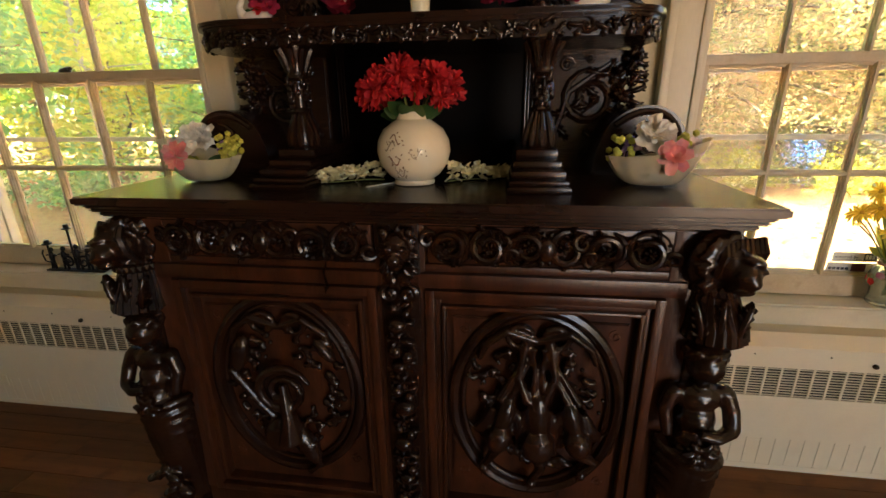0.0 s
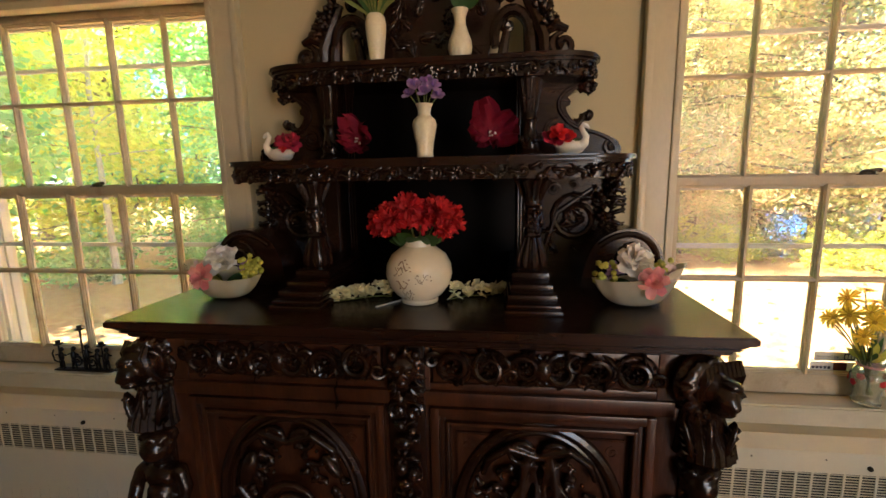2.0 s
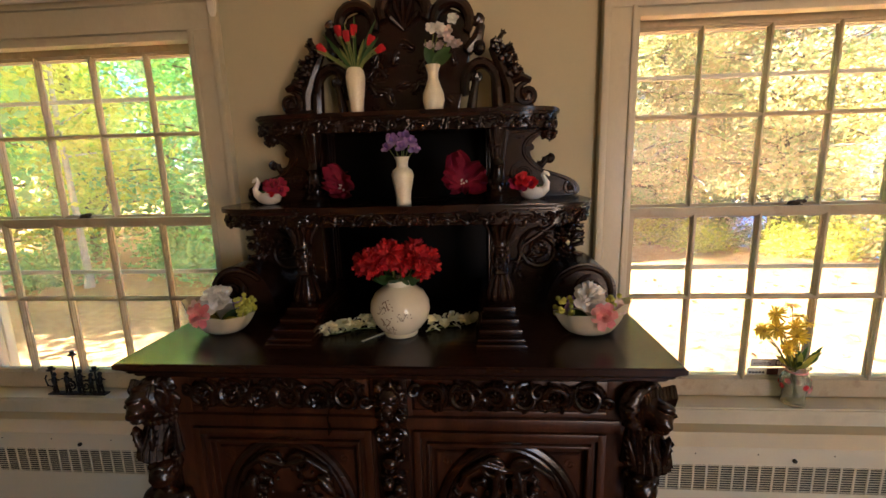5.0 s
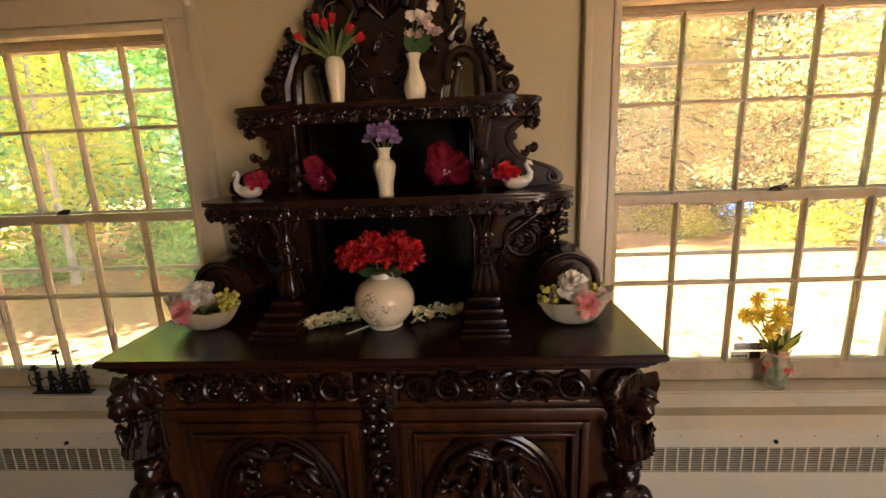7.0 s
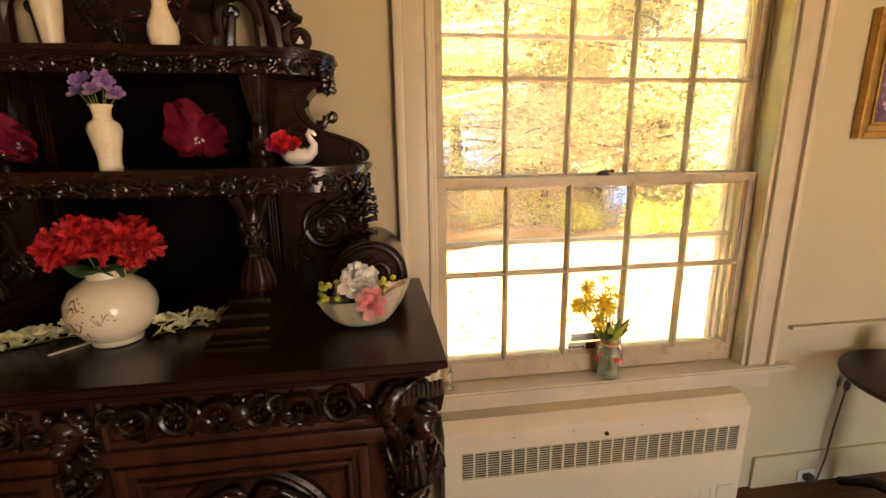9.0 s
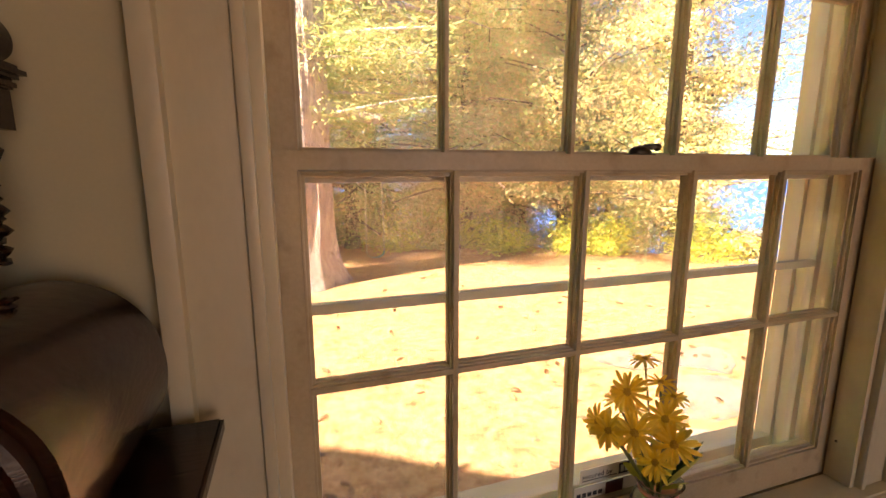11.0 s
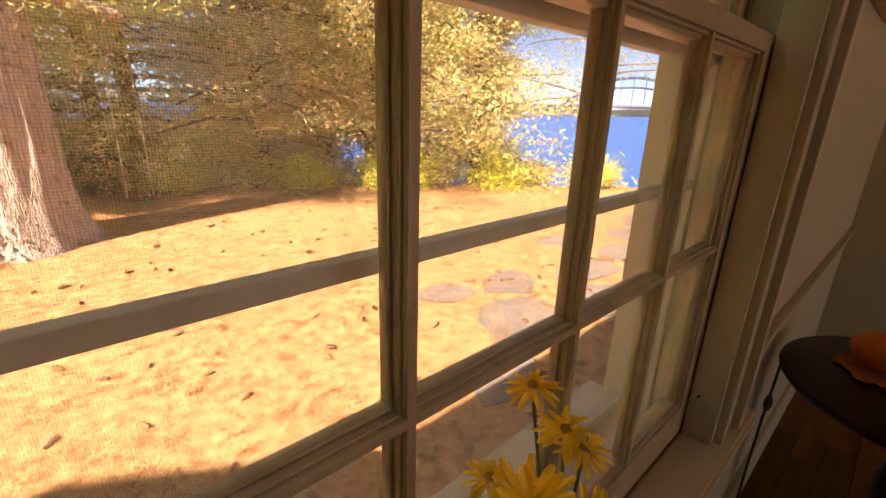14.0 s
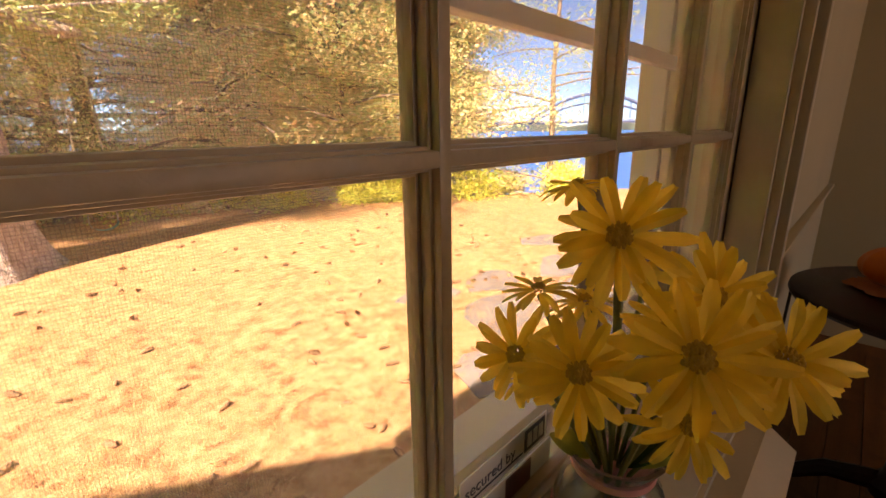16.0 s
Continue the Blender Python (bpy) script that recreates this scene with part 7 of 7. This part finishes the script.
NAMES = {"rust_leaf": "drooping cedar with rusty brown needles", "gold_leaf": "autumn tree with golden yellow leaves", "dark_leaf": "olive green conifer with drooping boughs", "green_leaf": "leafy green tree catching the sun", "bright_leaf": "yellow-green tree with thin foliage"}
for i, (x, y, h, r, cf, mt, kw) in enumerate(TREES):
    tree(NAMES[mt], x, y, h, r, cf, M[mt], 100 + i, fine=0.95 if x > -2.5 else 0.5, **kw)


def bush(label, x, y, r, h, mt, seed, n=26, each=40, size=0.04):
    rng = np.random.default_rng(seed)
    z0 = ground_height(x, y) - 0.03
    b = thing("bush", label, "bush", "bushes", at=(x, y, z0))
    bm = bmesh.new()
    ends = []
    for i in range(n):
        a, e = rng.uniform(0, 6.28), rng.uniform(0.2, 1.4)
        pts = limb_points(rng, (0, 0, 0.02), (math.cos(a) * math.cos(e), math.sin(a) * math.cos(e), math.sin(e) * h / r), rng.uniform(0.6, 1.1) * r, -0.05, 4)
        tube(bm, pts, [0.014, 0.01, 0.007, 0.004], 4)
        ends += [np.array(p) + rng.normal(0, 0.06, 3) for p in pts[1:] for s in range(2)]
    part("branches", bm, M["twig"], b)
    sheet("foliage", leaves(rng, ends, each // 4, (0.1 * r + 0.05,) * 2 + (0.08,), size), M[mt], b)


for i in range(15):
    f = i / 14
    x, y = 1.6 + 9.2 * f, 10.0 - 5.2 * f + 0.4 * math.sin(i * 2.3)
    bush("waist-high bush in yellow-green autumn leaf", x, y, 0.75, 0.75, "bright_leaf" if i % 3 else "gold_leaf", 300 + i, 24, 60, 0.035)
bush("small shrub with bright yellow-green leaves beside the pine", -0.3, 5.9, 0.8, 0.9, "bright_leaf", 340, 26, 60, 0.035)
for i in range(13):
    bush("olive undergrowth in the shade of the trees", -5.0 + 0.85 * i, 9.7 + 0.7 * math.sin(i * 1.7), 1.25, 1.25, "dark_leaf" if i % 2 else "rust_leaf", 400 + i, 34, 90, 0.04)
for i, (x, y) in enumerate(((-4.2, 5.6), (-5.4, 6.4), (-7.2, 5.4), (-9.0, 5.2), (-3.0, 8.2), (-1.4, 8.6), (-10.5, 4.6))):
    bush("dense green shrub in dappled shade", x, y, 0.95, 0.9, "green_leaf", 360 + i, 28, 60, 0.05)

# swing that hangs from the pine's neighbour
sw = thing("swing", "teal plastic swing seat hanging on two pale ropes", "swing", at=(2.126, 7.609, -0.27))
bm = bmesh.new()
n = 9
for i in range(n):
    f = i / (n - 1)
    a = math.pi * f
    for s in (-1, 1):
        bm.verts.new((0.17 * math.cos(a), s * 0.07, 0.06 - 0.12 * math.sin(a)))
bm.verts.ensure_lookup_table()
for i in range(n - 1):
    bm.faces.new((bm.verts[2 * i], bm.verts[2 * i + 1], bm.verts[2 * i + 3], bm.verts[2 * i + 2]))
bmesh.ops.solidify(bm, geom=bm.faces[:], thickness=0.012)
part("seat", bm, M["teal"], sw)
for s in (-1, 1):
    bm = bmesh.new()
    tube(bm, [(s * 0.17, 0, 0.06), (s * 0.14, 0, 2.2), (s * 0.1, 0, 5.4)], 0.011, 6)
    part("rope", bm, M["rope"], sw)

# far shore and the arched bridge over the lake
bm = bmesh.new()
prev = None
rng = np.random.default_rng(9)
for i in range(90):
    a = radians(-20 + 100 * i / 89)
    d = 620 + 60 * math.sin(i * 0.4)
    h = 5 + 3 * math.sin(i * 0.7) + rng.uniform(0, 3)
    x, y = d * math.cos(a), d * math.sin(a)
    cur = [bm.verts.new((x, y, -3)), bm.verts.new((x, y, h * 0.7)), bm.verts.new((x * 1.06, y * 1.06, h)), bm.verts.new((x * 1.2, y * 1.2, -3))]
    if prev:
        for k in range(3):
            bm.faces.new((prev[k], prev[k + 1], cur[k + 1], cur[k]))
    prev = cur
tagged(part("backdrop", bm, M["shore"]), "low wooded shore across the lake", "shore", kind="structure")
bridge = thing("arch_bridge", "blue-grey steel arch bridge far across the lake", "bridge")
A, B = Vector((412, 268, 6.0)), Vector((474, 150, 6.0))
side = (B - A).normalized().cross(Vector((0, 0, 1))) * 9
for s in (-0.5, 0.5):
    bm = bmesh.new()
    pts = [A.lerp(B, f / 24) + side * s + Vector((0, 0, 2 + 26 * math.sin(math.pi * f / 24))) for f in range(25)]
    tube(bm, pts, 1.3, 6)
    part("arch", bm, M["steel"], bridge)
    bm = bmesh.new()
    tube(bm, [A.lerp(B, f / 24) + side * s + Vector((0, 0, 19 * math.sin(math.pi * f / 24))) for f in range(25)], 0.8, 6)
    part("lower_chord", bm, M["steel"], bridge)
    for f in range(2, 23, 2):
        bm = bmesh.new()
        p = A.lerp(B, f / 24) + side * s
        tube(bm, [p, pts[f]], 0.3, 4)
        part("hanger", bm, M["steel"], bridge)
bm = bmesh.new()
d = (B - A)
tube(bm, [A - d * 0.8 + Vector((0, 0, 1)), B + d * 1.2 + Vector((0, 0, 1))], 2.0, 6)
part("deck", bm, M["steel"], bridge)
for f in (-0.4, 0.0, 1.0, 1.5):
    bm = bmesh.new()
    p = A + d * f
    tube(bm, [p + Vector((0, 0, 0.5)), p - Vector((0, 0, 10))], 2.2, 6)
    part("pier", bm, M["steel"], bridge)

# ---- ground cover: cones, flagstones, straw ----
random.seed(201)
bm = bmesh.new()
for i in range(7):
    f = i / 6
    for k in range(7):
        a = 360 * k / 7 + 26 * i
        r = 0.021 * math.sin(math.pi * (0.15 + 0.8 * f))
        petal(bm, pose(0, 0, 0.014 + (f - 0.5) * 0.0, 0, 0, 0) @ pose((f - 0.5) * 0.085, 0, 0, a, 0, 0) @ pose(0, 0, 0.004, 0, -60, 0), r + 0.006, 0.012, 0.3, 0.2, 2, 0.8)
tube(bm, [(-0.045, 0, 0.014), (0.0, 0, 0.014), (0.045, 0, 0.014)], [0.006, 0.012, 0.004], 6)
cone_mesh = finish("pine_cone", bm, M["cone"])
for i in range(240):
    x = random.uniform(-1.2, 6.5)
    y = random.uniform(0.9, 6.2) if i % 3 else random.uniform(0.9, 2.8)
    if x * 0.6 + y * 0.8 > 8.4:
        continue
    c = tagged(new("pine_cone", cone_mesh), "open brown pine cone lying on the dry lawn", "pine cone", "pine cones on the lawn")
    s = random.uniform(0.6, 0.95)
    c.matrix_basis = pose(x, y, ground_height(x, y) + 0.004, random.uniform(-15, 15), random.uniform(-10, 10), random.uniform(0, 360)) @ Matrix.Diagonal((s, s, s, 1))

rng = np.random.default_rng(77)
n = 130000
xs = rng.uniform(-4, 9, n)
ys = 0.5 + 7.5 * rng.uniform(0, 1, n) ** 1.7
keep = xs * 0.6 + ys * 0.8 < 10
xs, ys = xs[keep], ys[keep]
half = len(xs) // 2
tx, ty = rng.uniform(-4, 9, 1500), 0.5 + 7.5 * rng.uniform(0, 1, 1500) ** 1.4
pick = rng.integers(0, 1500, half)
xs[:half], ys[:half] = tx[pick] + rng.normal(0, 0.045, half), ty[pick] + rng.normal(0, 0.045, half)
cen = np.stack([xs, ys, np.array([ground_height(a, b) for a, b in zip(xs, ys)]) + 0.006], 1)
u = rng.normal(0, 1, cen.shape)
u[:, 2] = np.abs(u[:, 2]) * 0.35
u /= np.linalg.norm(u, axis=1, keepdims=True)
v = np.cross(u, [0, 0, 1.0])
s = rng.uniform(0.018, 0.05, (len(cen), 1))
straw = sheet("dry_grass", np.stack([cen, cen + v * s * 0.05, cen + u * s * 1.6, cen - v * s * 0.05], 1), M["straw"])
tagged(straw, "scattered dry grass blades and pine needles", "grass", kind="stuff")

n = 2600
cen = np.repeat(np.stack([rng.uniform(-3, 9, n), 0.8 + 6.8 * rng.uniform(0, 1, n) ** 1.2, np.zeros(n)], 1), 22, axis=0)
cen[:, :2] += rng.normal(0, 1, (len(cen), 2)) * np.array([0.032, 0.016])
cen = cen[cen[:, 0] * 0.6 + cen[:, 1] * 0.8 < 9.4]
cen[:, 2] = [ground_height(a, b) + 0.008 for a, b in cen[:, :2]]
u = rng.normal(0, 1, cen.shape)
u[:, 2] = np.abs(u[:, 2]) * 0.3
u /= np.linalg.norm(u, axis=1, keepdims=True)
v = np.cross(u, [0, 0, 1.0])
s = rng.uniform(0.012, 0.03, (len(cen), 1))
litter = sheet("needle_litter", np.stack([cen, cen + v * s * 0.12, cen + u * s * 1.6, cen - v * s * 0.12], 1), M["litter"])
tagged(litter, "dark brown clumps of fallen needles on the lawn", "needle litter", kind="stuff")

# irregular flagstone path east of the lawn
path = thing("flagstone_path", "irregular grey flagstones set in the dry lawn", "path", kind="structure")
random.seed(211)
for x, y, r in ((3.75, 1.75, 0.5), (4.6, 1.5, 0.48), (4.35, 2.3, 0.42), (5.25, 2.0, 0.5), (6.15, 2.0, 0.5), (5.5, 1.25, 0.42), (7.0, 2.3, 0.5), (3.6, 2.5, 0.33), (6.0, 2.75, 0.42), (3.0, 1.3, 0.36), (7.9, 2.6, 0.5), (6.7, 1.4, 0.45)):
    bm = bmesh.new()
    k = random.randint(9, 12)
    pts = [(r * random.uniform(0.66, 1.08) * math.cos(2 * math.pi * i / k), 0.72 * r * random.uniform(0.66, 1.08) * math.sin(2 * math.pi * i / k)) for i in range(k)]
    slab(bm, pts, -0.04, 0.012, 0.008)
    o = part("flagstone", bm, M["slate"], path)
    o.matrix_basis = pose(x, y, ground_height(x, y) - 0.002, 0, 0, random.uniform(-20, 20))

# floor boards
bm = bmesh.new()
box(bm, -0.6, 0.6, -0.041, 0.041, -0.012, 0.0, 0.0015)
plank = finish("floor_plank", bm, M["floor"], False)
random.seed(221)
row = 0
y = WALL - 0.043
while y > -2.6:
    x = -2.6 + random.uniform(0, 0.9)
    while x < 3.3:
        o = new("plank", plank)
        o.parent = floor
        o.location = (x, y, FLOOR)
        x += 1.2025
    y -= 0.0835
    row += 1
